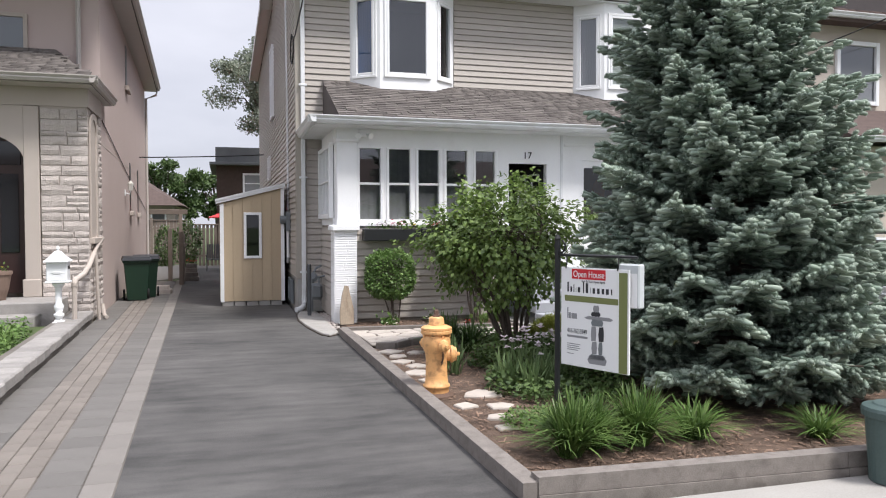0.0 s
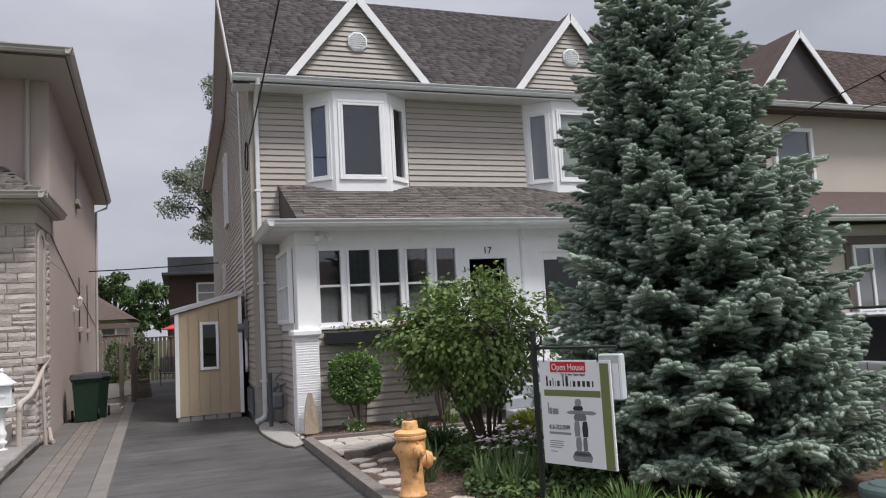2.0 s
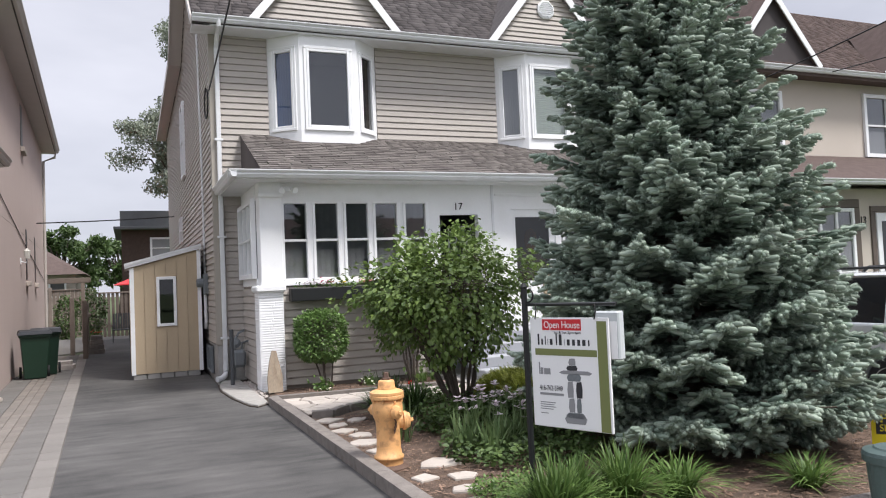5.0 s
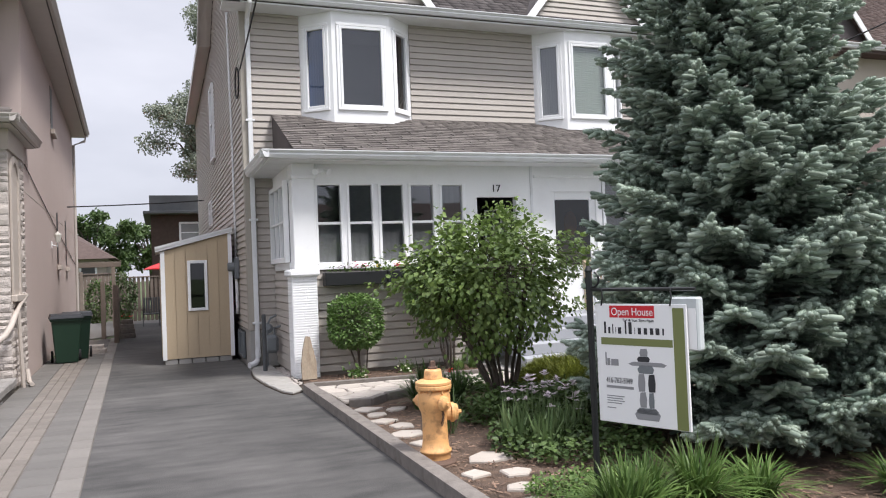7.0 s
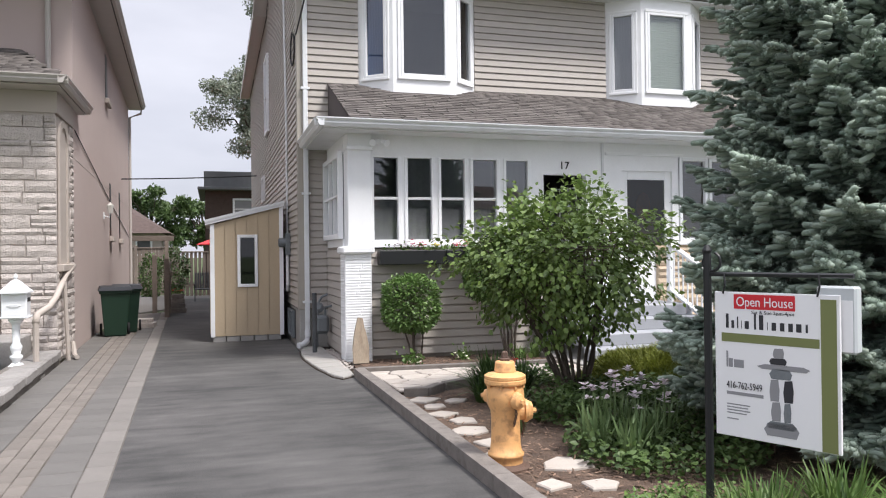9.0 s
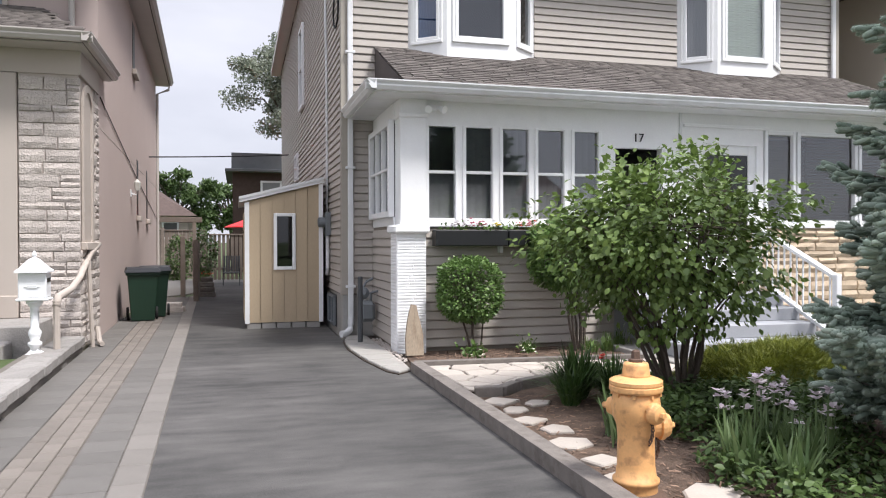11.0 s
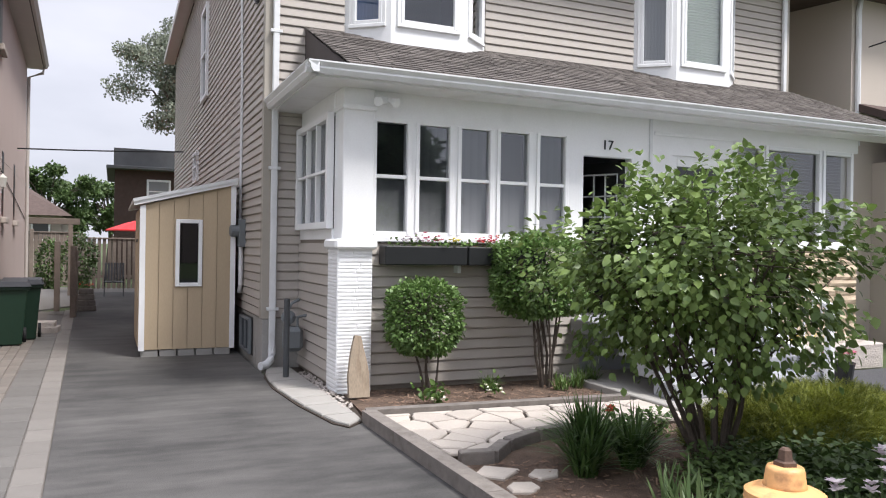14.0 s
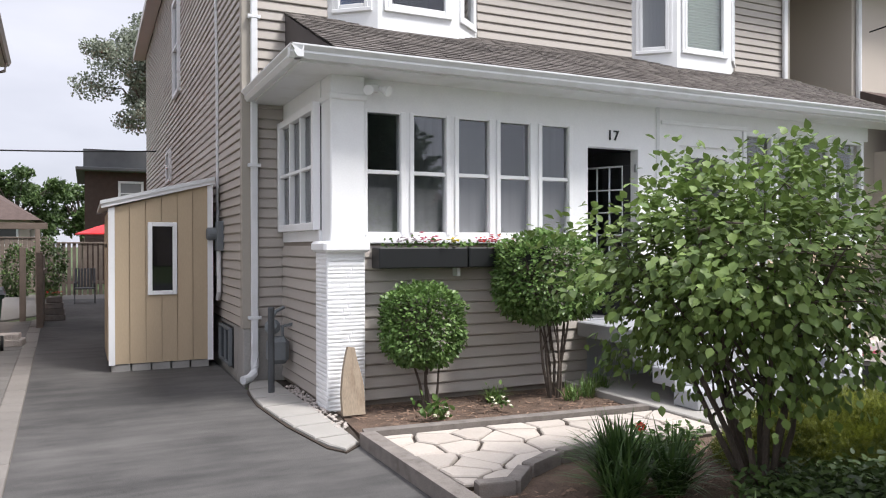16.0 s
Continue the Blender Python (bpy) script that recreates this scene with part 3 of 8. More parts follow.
def shingle_rows(m, inside, width, height, course, tab, rng):
    """Tab places (x, y, w) over a slope where inside(x, y) holds."""
    out, y, k = [], 0.0, 0
    while y < height:
        x = -rng.uniform(0, tab)
        while x < width:
            w = tab * rng.uniform(0.6, 1.3)
            x0, x1 = max(x, 0), min(x + w, width)
            if x1 - x0 > 0.03 and inside((x0 + x1) / 2, y + course / 2):
                out.append((x0, y, x1 - x0, rng.uniform(0, 0.006)))
            x += w
        y += course
    return out


def shingle_stuff(parent, m, tabs, course, material):
    V, F = [], []
    M = np.array(m)
    for x, y, w, lift in tabs:
        k = len(V)
        e, h = 0.003, 0.012 + lift
        pts = [(x + e, y - 0.01, 0.001), (x + w - e, y - 0.01, 0.001), (x + w - e, y + course + 0.01, 0.001), (x + e, y + course + 0.01, 0.001),
               (x + e, y - 0.01, h), (x + w - e, y - 0.01, h), (x + w - e, y + course + 0.01, 0.004), (x + e, y + course + 0.01, 0.004)]
        V += [(M @ (*p, 1))[:3] for p in pts]
        F += [(k + 4, k + 5, k + 6, k + 7), (k, k + 1, k + 5, k + 4), (k + 1, k + 2, k + 6, k + 5), (k + 3, k, k + 4, k + 7)]
    ob = part("shingles", fast_mesh("shingles", V, F), material, parent)
    return tagged(ob, kind="stuff")


rng = np.random.default_rng(3)
# main roof, both slopes and the low rear part
RX0, RX1 = 1.05, 10.8
roof = tagged(part("roof", Geo().prism([(EAVE_Y, EAVE_Z), (RIDGE_Y, RIDGE_Z), (21.4, 7.75), (30.4, 7.45), (30.4, 7.33), (21.4, 7.63), (RIDGE_Y, RIDGE_Z - 0.13), (EAVE_Y, EAVE_Z - 0.13)][::-1], RX1 - RX0, Matrix.Translation((RX0, 0, 0)) @ to_x), M_SHINGLE_DARK), "charcoal asphalt shingle gable roof", "roof", kind="structure")
sl = math.hypot(RIDGE_Y - EAVE_Y, RIDGE_Z - EAVE_Z)
m_main = slope_matrix((RX0, EAVE_Y - 0.03, EAVE_Z - 0.01), (1, 0, 0), (0, RIDGE_Y - EAVE_Y, RIDGE_Z - EAVE_Z))
shingle_stuff(roof, m_main, shingle_rows(m_main, lambda x, y: True, RX1 - RX0, sl, 0.14, 0.3, rng), 0.14, M_SHINGLE_DARK)
part("rake_board", Geo().prism([(EAVE_Y, EAVE_Z - 0.16), (EAVE_Y, EAVE_Z), (RIDGE_Y, RIDGE_Z), (21.4, 7.75), (30.4, 7.45), (30.4, 7.28), (21.4, 7.55), (RIDGE_Y, RIDGE_Z - 0.2)][::-1], 0.03, Matrix.Translation((RX0 - 0.031, 0, 0)) @ to_x), M_TAUPE, roof, "taupe metal rake board")
part("rake_soffit", Geo().prism([(EAVE_Y, EAVE_Z - 0.165), (RIDGE_Y, RIDGE_Z - 0.165), (21.4, 7.595), (30.4, 7.295), (30.4, 7.325), (21.4, 7.625), (RIDGE_Y, RIDGE_Z - 0.135), (EAVE_Y, EAVE_Z - 0.135)], HX0 - 0.035 - RX0, Matrix.Translation((RX0, 0, 0)) @ to_x), M_TAUPE, roof, "taupe metal soffit under the rake")
soffit = tagged(part("soffit", Geo().box((RX0, EAVE_Y, 6.25), (RX1, HY, 6.275)), M_GUTTER), "white metal soffit", "soffit", kind="structure")


def gutter_run(g, a, b, out):
    """K-shaped gutter from a to b (its top, at the wall side), out: unit vector away from the house."""
    a, b, o = Vector(a), Vector(b), Vector(out)
    prof = [(0, 0), (0.0, -0.12), (0.06, -0.12), (0.09, -0.075), (0.085, -0.055), (0.12, -0.015), (0.12, 0.0), (0.105, 0.0), (0.1, -0.02), (0.02, -0.06)]
    n = len(prof)
    vs = [p + o * d + Vector((0, 0, z)) for p in (a, b) for d, z in prof]
    fs = [(i, (i + 1) % n, n + (i + 1) % n, n + i) for i in range(n)] + [tuple(range(n))[::-1], tuple(range(n, 2 * n))]
    g.add(vs, fs)


def gutter(a, b, out, label):
    g = Geo()
    gutter_run(g, a, b, out)
    return tagged(part("gutter", g, M_GUTTER), label, "gutter", kind="structure")


gutter((RX0, EAVE_Y, 6.42), (RX1, EAVE_Y, 6.42), (0, -1, 0), "white metal gutter under the main roof")

# gablets over the bays


def gablet(cx, half, z0, zt, yf, back_y, shingle, siding=True, wall_mat=None, label=""):
    th = thing("gable", (cx, yf, z0), label, "gable", kind="structure")
    ang = math.atan2(zt - z0, half)
    for s in (-1, 1):
        a = Vector((cx, yf - 0.12, zt))
        e = Vector((cx + s * (half + 0.02), yf - 0.12, z0))
        n_up = Vector((s * math.sin(ang), 0, math.cos(ang)))
        back_e = Vector((e.x, yf + 0.2, e.z))
        back_a = Vector((cx, back_y, zt))
        g = Geo()
        lo = [p - n_up * 0.04 for p in (a, e, back_e, back_a)]
        hi = [p + n_up * 0.04 for p in (a, e, back_e, back_a)]
        g.add(lo + hi, [(0, 1, 2, 3)[::s], (4, 5, 6, 7)[::-s], (0, 4, 5, 1)[::s], (1, 5, 6, 2)[::s], (2, 6, 7, 3)[::s], (3, 7, 4, 0)[::s]])
        part("roof_slope", g, shingle, th, "dark shingle slope")
        g = Geo()
        f = Vector((0, -0.03, 0))
        d = -n_up * 0.14
        q = [a + n_up * 0.03, e + n_up * 0.03, e + n_up * 0.03 + d, a + Vector((0, 0, -0.18))]
        q = [p + Vector((0, -0.002, 0)) for p in q]
        g.add([*q, *[p + f for p in q]], [(0, 1, 2, 3)[::s], (4, 5, 6, 7)[::-s], (0, 4, 5, 1)[::-s], (1, 5, 6, 2)[::-s], (2, 6, 7, 3)[::-s]])
        part("barge_board", g, M_WHITE, th, "white barge board")
    g = Geo().prism([(cx - half + 0.05, z0 - 0.02), (cx + half - 0.05, z0 - 0.02), (cx, zt - 0.06)], 0.1, Matrix.Translation((0, yf + 0.1, 0)) @ Matrix.Rotation(radians(90), 4, "X"))
    part("gable_wall", g, wall_mat or M_WALLCORE, th)
    if siding:
        z = z0
        while z < zt - 0.15:
            hw = half * (1 - (z + 0.05 - z0) / (zt - z0)) - 0.02
            me = plank_mesh(2 * hw, 0.103, "x")
            piece("plank", me, th, Matrix.Translation((cx - hw, yf, z)))
            z += 0.103
        vent = part("vent", Geo().lathe([(0.21, 0), (0.21, 0.03), (0.175, 0.05), (0.165, 0.03)], 8, Matrix.Translation((cx, yf - 0.02, z0 + 0.82)) @ Matrix.Rotation(radians(90), 4, "X") @ Matrix.Rotation(radians(22.5), 4, "Z")), M_VINYL_WHITE, th, "white octagonal louvred vent")
        for k in range(7):
            zz = z0 + 0.82 - 0.129 + k * 0.043
            hw = 0.165 * (1 if abs(k - 3) < 2 else 0.75)
            part("louvre", Geo().box((cx - hw, yf - 0.068, zz - 0.006), (cx + hw, yf - 0.05, zz + 0.008)), M_GUTTER, vent)
    return th


for c, h in ((3.45, 1.4), (8.2, 1.38)):
    gablet(c, h, 6.42, 8.18, 14.22, 16.3, M_SHINGLE_DARK, label="white-trimmed gable with beige siding and octagonal vent")


# ---- windows ----


def pane_set(th, frame_m, w, h, cols, rows, bar, frame_w, depth=0.05, frame_mat=M_VINYL_WHITE, glass=M_GLASS, behind=None, name="window_frame"):
    """Frame, bars and panes in a local plane: x across, y up, z towards the viewer."""
    g = Geo()
    g.box((0, 0, 0), (frame_w, h, depth), 0.006, frame_m).box((w - frame_w, 0, 0), (w, h, depth), 0.006, frame_m)
    g.box((frame_w, 0, 0), (w - frame_w, frame_w, depth - 0.003), 0.006, frame_m).box((frame_w, h - frame_w, 0), (w - frame_w, h, depth - 0.003), 0.006, frame_m)
    fr = part(name, g, frame_mat, th)
    iw, ih = w - 2 * frame_w, h - 2 * frame_w
    for c in range(1, cols):
        x = frame_w + iw * c / cols
        part("glazing_bar", Geo().box((x - bar / 2, frame_w, 0.008), (x + bar / 2, h - frame_w, depth - 0.01), 0.004, frame_m), frame_mat, fr)
    for r in range(1, rows):
        y = frame_w + ih * r / rows
        part("glazing_bar", Geo().box((frame_w, y - bar / 2, 0.008), (w - frame_w, y + bar / 2, depth - 0.012), 0.004, frame_m), frame_mat, fr)
    for c in range(cols):
        for r in range(rows):
            x0, y0 = frame_w + iw * c / cols, frame_w + ih * r / rows
            p = part("pane", glass_sheet(x0, y0, x0 + iw / cols, y0 + ih / rows, 0.016, frame_m), glass, fr)
            p.visible_shadow = False
    if behind:
        part("curtain", folded(frame_m, w, h, -0.07), behind, fr)
    return fr


def folded(m, w, h, z, fold=0.012, n=28):
    """Curtain or blind cloth with upright folds, behind a window."""
    g = Geo()
    vs, fs = [], []
    for i in range(n + 1):
        d = fold * math.sin(i * 1.9) + fold * 0.5 * math.sin(i * 0.7)
        for y in (0, h):
            vs.append(m @ Vector((w * i / n, y, z + d)))
    for i in range(n):
        fs.append((2 * i, 2 * i + 2, 2 * i + 3, 2 * i + 1))
    g.add(vs, fs)
    g.add([v + m.to_3x3() @ Vector((0, 0, -0.006)) for v in vs], [f[::-1] for f in fs])
    return g


def face_y(x, y, z):
    """Frame on a wall that faces -y."""
    return Matrix(((1, 0, 0, x), (0, 0, -1, y), (0, 1, 0, z), (0, 0, 0, 1)))


def face_x(x, y, z):
    """Frame on a wall that faces -x: runs towards -y."""
    return Matrix(((0, 0, -1, x), (-1, 0, 0, y), (0, 1, 0, z), (0, 0, 0, 1)))


def face_between(a, b, z):
    """Frame on an upright wall from a to b (left to right as seen from outside)."""
    d = (Vector((b[0], b[1], 0)) - Vector((a[0], a[1], 0))).normalized()
    n = Vector((d.y, -d.x, 0))
    return Matrix(((d.x, 0, n.x, a[0]), (d.y, 0, n.y, a[1]), (0, 1, 0, z), (0, 0, 0, 1)))


def bay(cx, blind, label):
    th = thing("bay_window", (cx, HY, 4.25), label, "bay window", "bay windows", "structure")
    yf = 14.17
    pts = [(cx - 1.05, HY), (cx - 0.54, yf), (cx + 0.54, yf), (cx + 1.05, HY)]
    z0, z1 = 4.19, 6.27
    W = [(0.12, 0.55), (0.13, 0.80), (0.12, 0.55)]
    for (a, b), (inset, _), name in zip(zip(pts[:-1], pts[1:]), W, "abc"):
        L = math.dist(a, b)
        m = face_between(a, b, z0)
        ox0, ox1 = inset, L - inset
        wz0, wz1 = 0.34, 1.81
        t = 0.1
        g = Geo()
        g.box((0, 0, -t), (L, wz0, 0), 0, m).box((0, wz1, -t), (L, z1 - z0, 0), 0, m)
        g.box((0, wz0, -t), (ox0, wz1, 0), 0, m).box((ox1, wz0, -t), (L, wz1, 0), 0, m)
        part("bay_panel", g, M_WHITE, th)
        fr = pane_set(th, m @ Matrix.Translation((ox0, wz0, -0.03)), ox1 - ox0, wz1 - wz0, 1, 1, 0.02, 0.05, 0.06, glass=M_GLASS)
        part("casing", Geo().box((ox0 - 0.05, wz1, 0.001), (ox1 + 0.05, wz1 + 0.05, 0.03), 0.006, m).box((ox0 - 0.05, wz0 - 0.05, 0.001), (ox1 + 0.05, wz0, 0.035), 0.006, m)
             .box((ox0 - 0.05, wz0, 0.001), (ox0, wz1, 0.025), 0.006, m).box((ox1, wz0, 0.001), (ox1 + 0.05, wz1, 0.025), 0.006, m), M_WHITE, fr)
        cloth = M_BLUE_BLIND if (name == "a" and not blind) else (M_BLIND if blind and name == "b" else (M_CURTAIN_PALE if blind else None))
        if cloth:
            part("blind", folded(m @ Matrix.Translation((ox0, wz0, 0)), ox1 - ox0, wz1 - wz0, -0.06, 0.001), cloth, fr)
            if cloth is M_BLIND:
                for k in range(34):
                    part("slat", Geo().box((ox0 + 0.05, wz0 + 0.06 + k * 0.042, -0.052), (ox1 - 0.05, wz0 + 0.066 + k * 0.042, -0.034), 0, m), M_BLIND, fr)
    poly = [pts[0], pts[1], pts[2], pts[3]]
    part("bay_floor", Geo().prism(poly, 0.06, Matrix.Translation((0, 0, z0 - 0.06))), M_WHITE, th)
    # room walls whose dimness is in their dark grey colour
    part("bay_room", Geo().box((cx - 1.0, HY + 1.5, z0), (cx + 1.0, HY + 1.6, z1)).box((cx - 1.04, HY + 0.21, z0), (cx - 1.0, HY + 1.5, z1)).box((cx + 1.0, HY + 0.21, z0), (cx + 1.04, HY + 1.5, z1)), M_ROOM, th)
    return th


bay(BAYS[0], False, "white bay window with plain glass and a blue blind")
bay(BAYS[1], True, "white bay window with pale drawn blinds")

# side wall windows
for y1, z0, w, h in ((21.9, 4.62, 1.0, 1.93), (23.4, 3.0, 0.8, 0.7)):
    th = thing("window_2", (HX0, y1, z0), "narrow white-framed side window", "window", kind="structure")
    pane_set(th, face_x(HX0 - 0.012, y1, z0), w, h, 1, 2, 0.04, 0.07, 0.07, glass=M_GLASS_DARK)
th = thing("window_3", (HX0, 16.0, 0.1), "small dark basement window with a grey frame", "window", kind="structure")
# flat black sheet on the wall paints the shade of a window recess
part("recess_shade", Geo().box((HX0 - 0.02, 15.2, 0.08), (HX0 - 0.014, 16.1, 0.6)), M_BLACK, th)
pane_set(th, face_x(HX0 - 0.022, 16.05, 0.1), 0.8, 0.48, 2, 1, 0.03, 0.035, 0.05, M_METER, M_GLASS_DARK)

# ---- enclosed porch ----
PX0, PX1, PY = 1.85, 9.9, 12.74
WIN_X = ((2.26, 2.62), (2.77, 3.14), (3.29, 3.66), (3.80, 4.18), (4.34, 4.70))
WZ0, WZM, WZ1 = 1.76, 2.37, 2.97
porch = thing("wall_porch", (5.9, PY, 0), "white enclosed porch front with a row of sash windows", "porch wall", kind="structure")
P_TOP = 3.34
part("header", Geo().box((2.2, PY, WZ1), (5.98, PY + 0.12, P_TOP)), M_WHITE, porch)
part("apron_board", Geo().box((2.2, PY, 1.64), (4.94, PY + 0.12, WZ0)), M_WHITE, porch)
xs = [2.2] + [v for w in WIN_X for v in w] + [4.94]
for a, b in zip(xs[0::2], xs[1::2]):
    part("mullion", Geo().box((a, PY, WZ0), (b, PY + 0.12, WZ1)), M_WHITE, porch)
for a, b in WIN_X:
    part("transom", Geo().box((a, PY + 0.01, WZM - 0.02), (b, PY + 0.1, WZM + 0.02), 0.004), M_WHITE, porch)
part("door_header", Geo().box((4.94, PY, 2.77), (5.74, PY + 0.12, WZ1)), M_WHITE, porch)
part("door_side", Geo().box((5.74, PY, 0.75), (5.98, PY + 0.12, WZ1)), M_WHITE, porch)
part("joint_strip", Geo().box((5.98, PY - 0.02, 0.7), (6.03, PY + 0.1, P_TOP), 0.005), M_GUTTER, porch)
for a, b in WIN_X:
    part("casing", Geo().box((a - 0.05, PY - 0.018, WZ0 - 0.03), (a - 0.001, PY - 0.001, WZ1 + 0.02), 0.005).box((b + 0.001, PY - 0.018, WZ0 - 0.03), (b + 0.05, PY - 0.001, WZ1 + 0.02), 0.005), M_WHITE, porch)
    for z0, z1 in ((WZ0, WZM - 0.02), (WZM + 0.02, WZ1)):
        p = part("pane", glass_sheet(a, z0, b, z1, -0.04, face_y(0, PY, 0)), M_GLASS, porch)
        p.visible_shadow = False
part("sill", Geo().box((2.2, PY - 0.05, 1.64), (4.92, PY - 0.001, 1.7), 0.01), M_WHITE, porch)
# lower wall with clapboards
low = tagged(part("wall_porch_low", Geo().box((2.2, PY + 0.002, -0.05), (4.94, PY + 0.12, 1.635)), M_WALLCORE), "beige clapboards under the porch windows", "wall", kind="structure")
clad(low, PY, lambda z: [(2.2, 4.94)], 0.06, 1.63, 0.12, "x")
side = tagged(part("wall_porch_side", Geo().box((PX0 + 0.002, 13.05, -0.05), (PX0 + 0.12, HY - 0.03, 1.66)), M_WALLCORE), "beige clapboard porch side wall", "wall", kind="structure")
clad(side, PX0, lambda z: [(13.02, HY - 0.03)], 0.06, 1.64, 0.12, "y")
g = Geo().box((PX0 - 0.012, 13.0, 1.66), (PX0 + 0.1, HY - 0.03, 1.78), 0.006).box((PX0 - 0.005, 13.0, 3.08), (PX0 + 0.1, HY - 0.03, P_TOP), 0.004)
part("side_trim", g, M_WHITE, porch)
th = thing("window_1", (PX0, 13.8, 1.78), "white six-pane porch side window with sheer curtains", "window", kind="structure")
pane_set(th, face_x(PX0, HY - 0.04, 1.78), HY - 0.04 - 13.0, 1.3, 3, 2, 0.035, 0.08, 0.08, M_WHITE, behind=M_CURTAIN)
# corner post and painted brick pier
post = thing("porch_post", (2.02, PY + 0.12, 1.6), "square white corner post", "post", kind="structure")
part("shaft", Geo().box((1.86, PY - 0.06, 1.66), (2.215, PY + 0.27, P_TOP), 0.012), M_WHITE, post)
part("capital", Geo().box((1.84, PY - 0.09, 3.06), (2.235, PY + 0.28, 3.12), 0.012), M_WHITE, post)
pier = thing("brick_pier", (1.99, PY + 0.1, 0), "white-painted rough brick pier under the porch corner", "pier", kind="structure")
part("pier_core", Geo().box((1.80, PY - 0.13, -0.05), (2.185, PY + 0.25, 1.56)), M_WHITE, pier)
part("pier_cap", Geo().box((1.75, PY - 0.2, 1.555), (2.225, PY + 0.28, 1.665), 0.025), M_WHITE, pier)
# porch room behind the panes, painted dark grey in place of indoor shade
room = tagged(part("porch_room", Geo().box((2.0, 14.4, 0.75), (5.95, 14.5, P_TOP)).box((1.9, 12.9, 0.66), (9.8, 14.5, 0.75)).box((5.95, 12.9, 0.75), (6.02, 14.5, P_TOP)), M_ROOM), "dark grey porch interior, its shade in the colour", "interior", kind="structure")
tagged(part("ceiling", Geo().box((PX0 + 0.12, PY + 0.13, P_TOP - 0.02), (9.8, HY - 0.01, P_TOP)), M_WHITE), "white porch ceiling", "ceiling", kind="structure")
for a, b in WIN_X:
    shade = tagged(part("curtain", folded(face_y(a - 0.04, PY + 0.085, WZ0 - 0.04), b - a + 0.08, 0.63 if a < 2.5 or 3.7 < a < 4 else 1.27, 0, 0.002, 14), M_CURTAIN), "grey sheer curtain hung inside the porch window", "curtain", "porch curtains")
# open front door
door = thing("door_1", (5.34, PY, 0.75), "open black front door with a glazed white-barred panel", "door", kind="structure")
part("jamb", Geo().box((4.94, PY + 0.0, 0.75), (4.97, PY + 0.14, 2.77)).box((5.71, PY, 0.75), (5.74, PY + 0.14, 2.77)), M_WHITE, door)
dm = Matrix.Translation((5.71, PY + 0.14, 0.75)) @ Matrix.Rotation(radians(-62), 4, "Z") @ Matrix(((-1, 0, 0, 0), (0, 0, 1, 0), (0, 1, 0, 0), (0, 0, 0, 1)))
g = Geo().box((0, 0, 0), (0.74, 0.7, 0.045), 0.004, dm).box((0, 1.85, 0), (0.74, 2.0, 0.045), 0.004, dm).box((0, 0.7, 0), (0.1, 1.85, 0.045), 0.004, dm).box((0.64, 0.7, 0), (0.74, 1.85, 0.045), 0.004, dm)
part("leaf", g, M_DARKDOOR, door)
pane_set(door, dm @ Matrix.Translation((0.1, 0.7, 0.0)), 0.54, 1.15, 3, 4, 0.018, 0.02, 0.05)
part("hinge", Geo().box((5.69, PY + 0.02, 2.5), (5.712, PY + 0.05, 2.6), 0.003), M_RIM, door)
# number plate digits
for ch, x in (("1", 5.285), ("7", 5.375)):
    cu = bpy.data.curves.new("digit", "FONT")
    cu.body, cu.size, cu.extrude, cu.align_x = ch, 0.17, 0.006, "CENTER"
    ob = new("house_number", cu)
    ob.matrix_world = face_y(x, PY - 0.008, 2.86)
    cu.materials.append(M_BLACK)
    tagged(ob, "black house number digit on the white porch", "number", "house number seventeen")

# neighbouring half of the porch
nporch = thing("wall_porch_neighbour", (7.8, PY, 0), "white porch front with a door and wide windows", "porch wall", kind="structure")
g = Geo().box((6.03, PY + 0.003, 3.1), (PX1, PY + 0.12, P_TOP)).box((6.03, PY + 0.003, 0.75), (6.36, PY + 0.12, 3.1)).box((7.30, PY + 0.003, 0.75), (7.42, PY + 0.12, 3.1)).box((6.36, PY + 0.003, 2.86), (7.3, PY + 0.12, 3.1))
part("porch_front", g, M_WHITE, nporch)
part("frieze", Geo().box((6.05, PY - 0.03, 3.1), (7.5, PY + 0.0, 3.15), 0.008), M_WHITE, nporch)
ndoor = thing("door_2", (6.85, PY, 0.75), "white storm door with a tall pane", "door", kind="structure")
g = Geo().box((6.36, PY + 0.04, 0.75), (6.48, PY + 0.09, 2.86), 0.004).box((7.18, PY + 0.04, 0.75), (7.3, PY + 0.09, 2.86), 0.004).box((6.48, PY + 0.04, 2.72), (7.18, PY + 0.09, 2.86), 0.004).box((6.48, PY + 0.04, 0.75), (7.18, PY + 0.09, 1.55), 0.004)
part("leaf", g, M_WHITE, ndoor)
part("pane", glass_sheet(6.48, 1.55, 7.18, 2.72, -0.06, face_y(0, PY, 0)), M_GLASS_DARK, ndoor).visible_shadow = False
part("inner_door", Geo().box((6.4, PY + 0.14, 0.75), (7.26, PY + 0.18, 2.86)), mat("tan_wood_door", (0.2, 0.15, 0.08), 0.5), ndoor, "tan wooden inner door")
part("oval_light", Geo().lathe([(0.13, 0), (0.13, 0.015), (0.1, 0.02)], 20, Matrix.Translation((6.83, PY + 0.139, 2.3)) @ Matrix.Rotation(radians(90), 4, "X") @ Matrix.Diagonal((1, 1.7, 1, 1))), M_ORANGE, ndoor, "amber oval glass")
th = thing("window_4", (8.6, PY, 1.7), "wide white-framed porch window with dark horizontal blinds", "window", kind="structure")
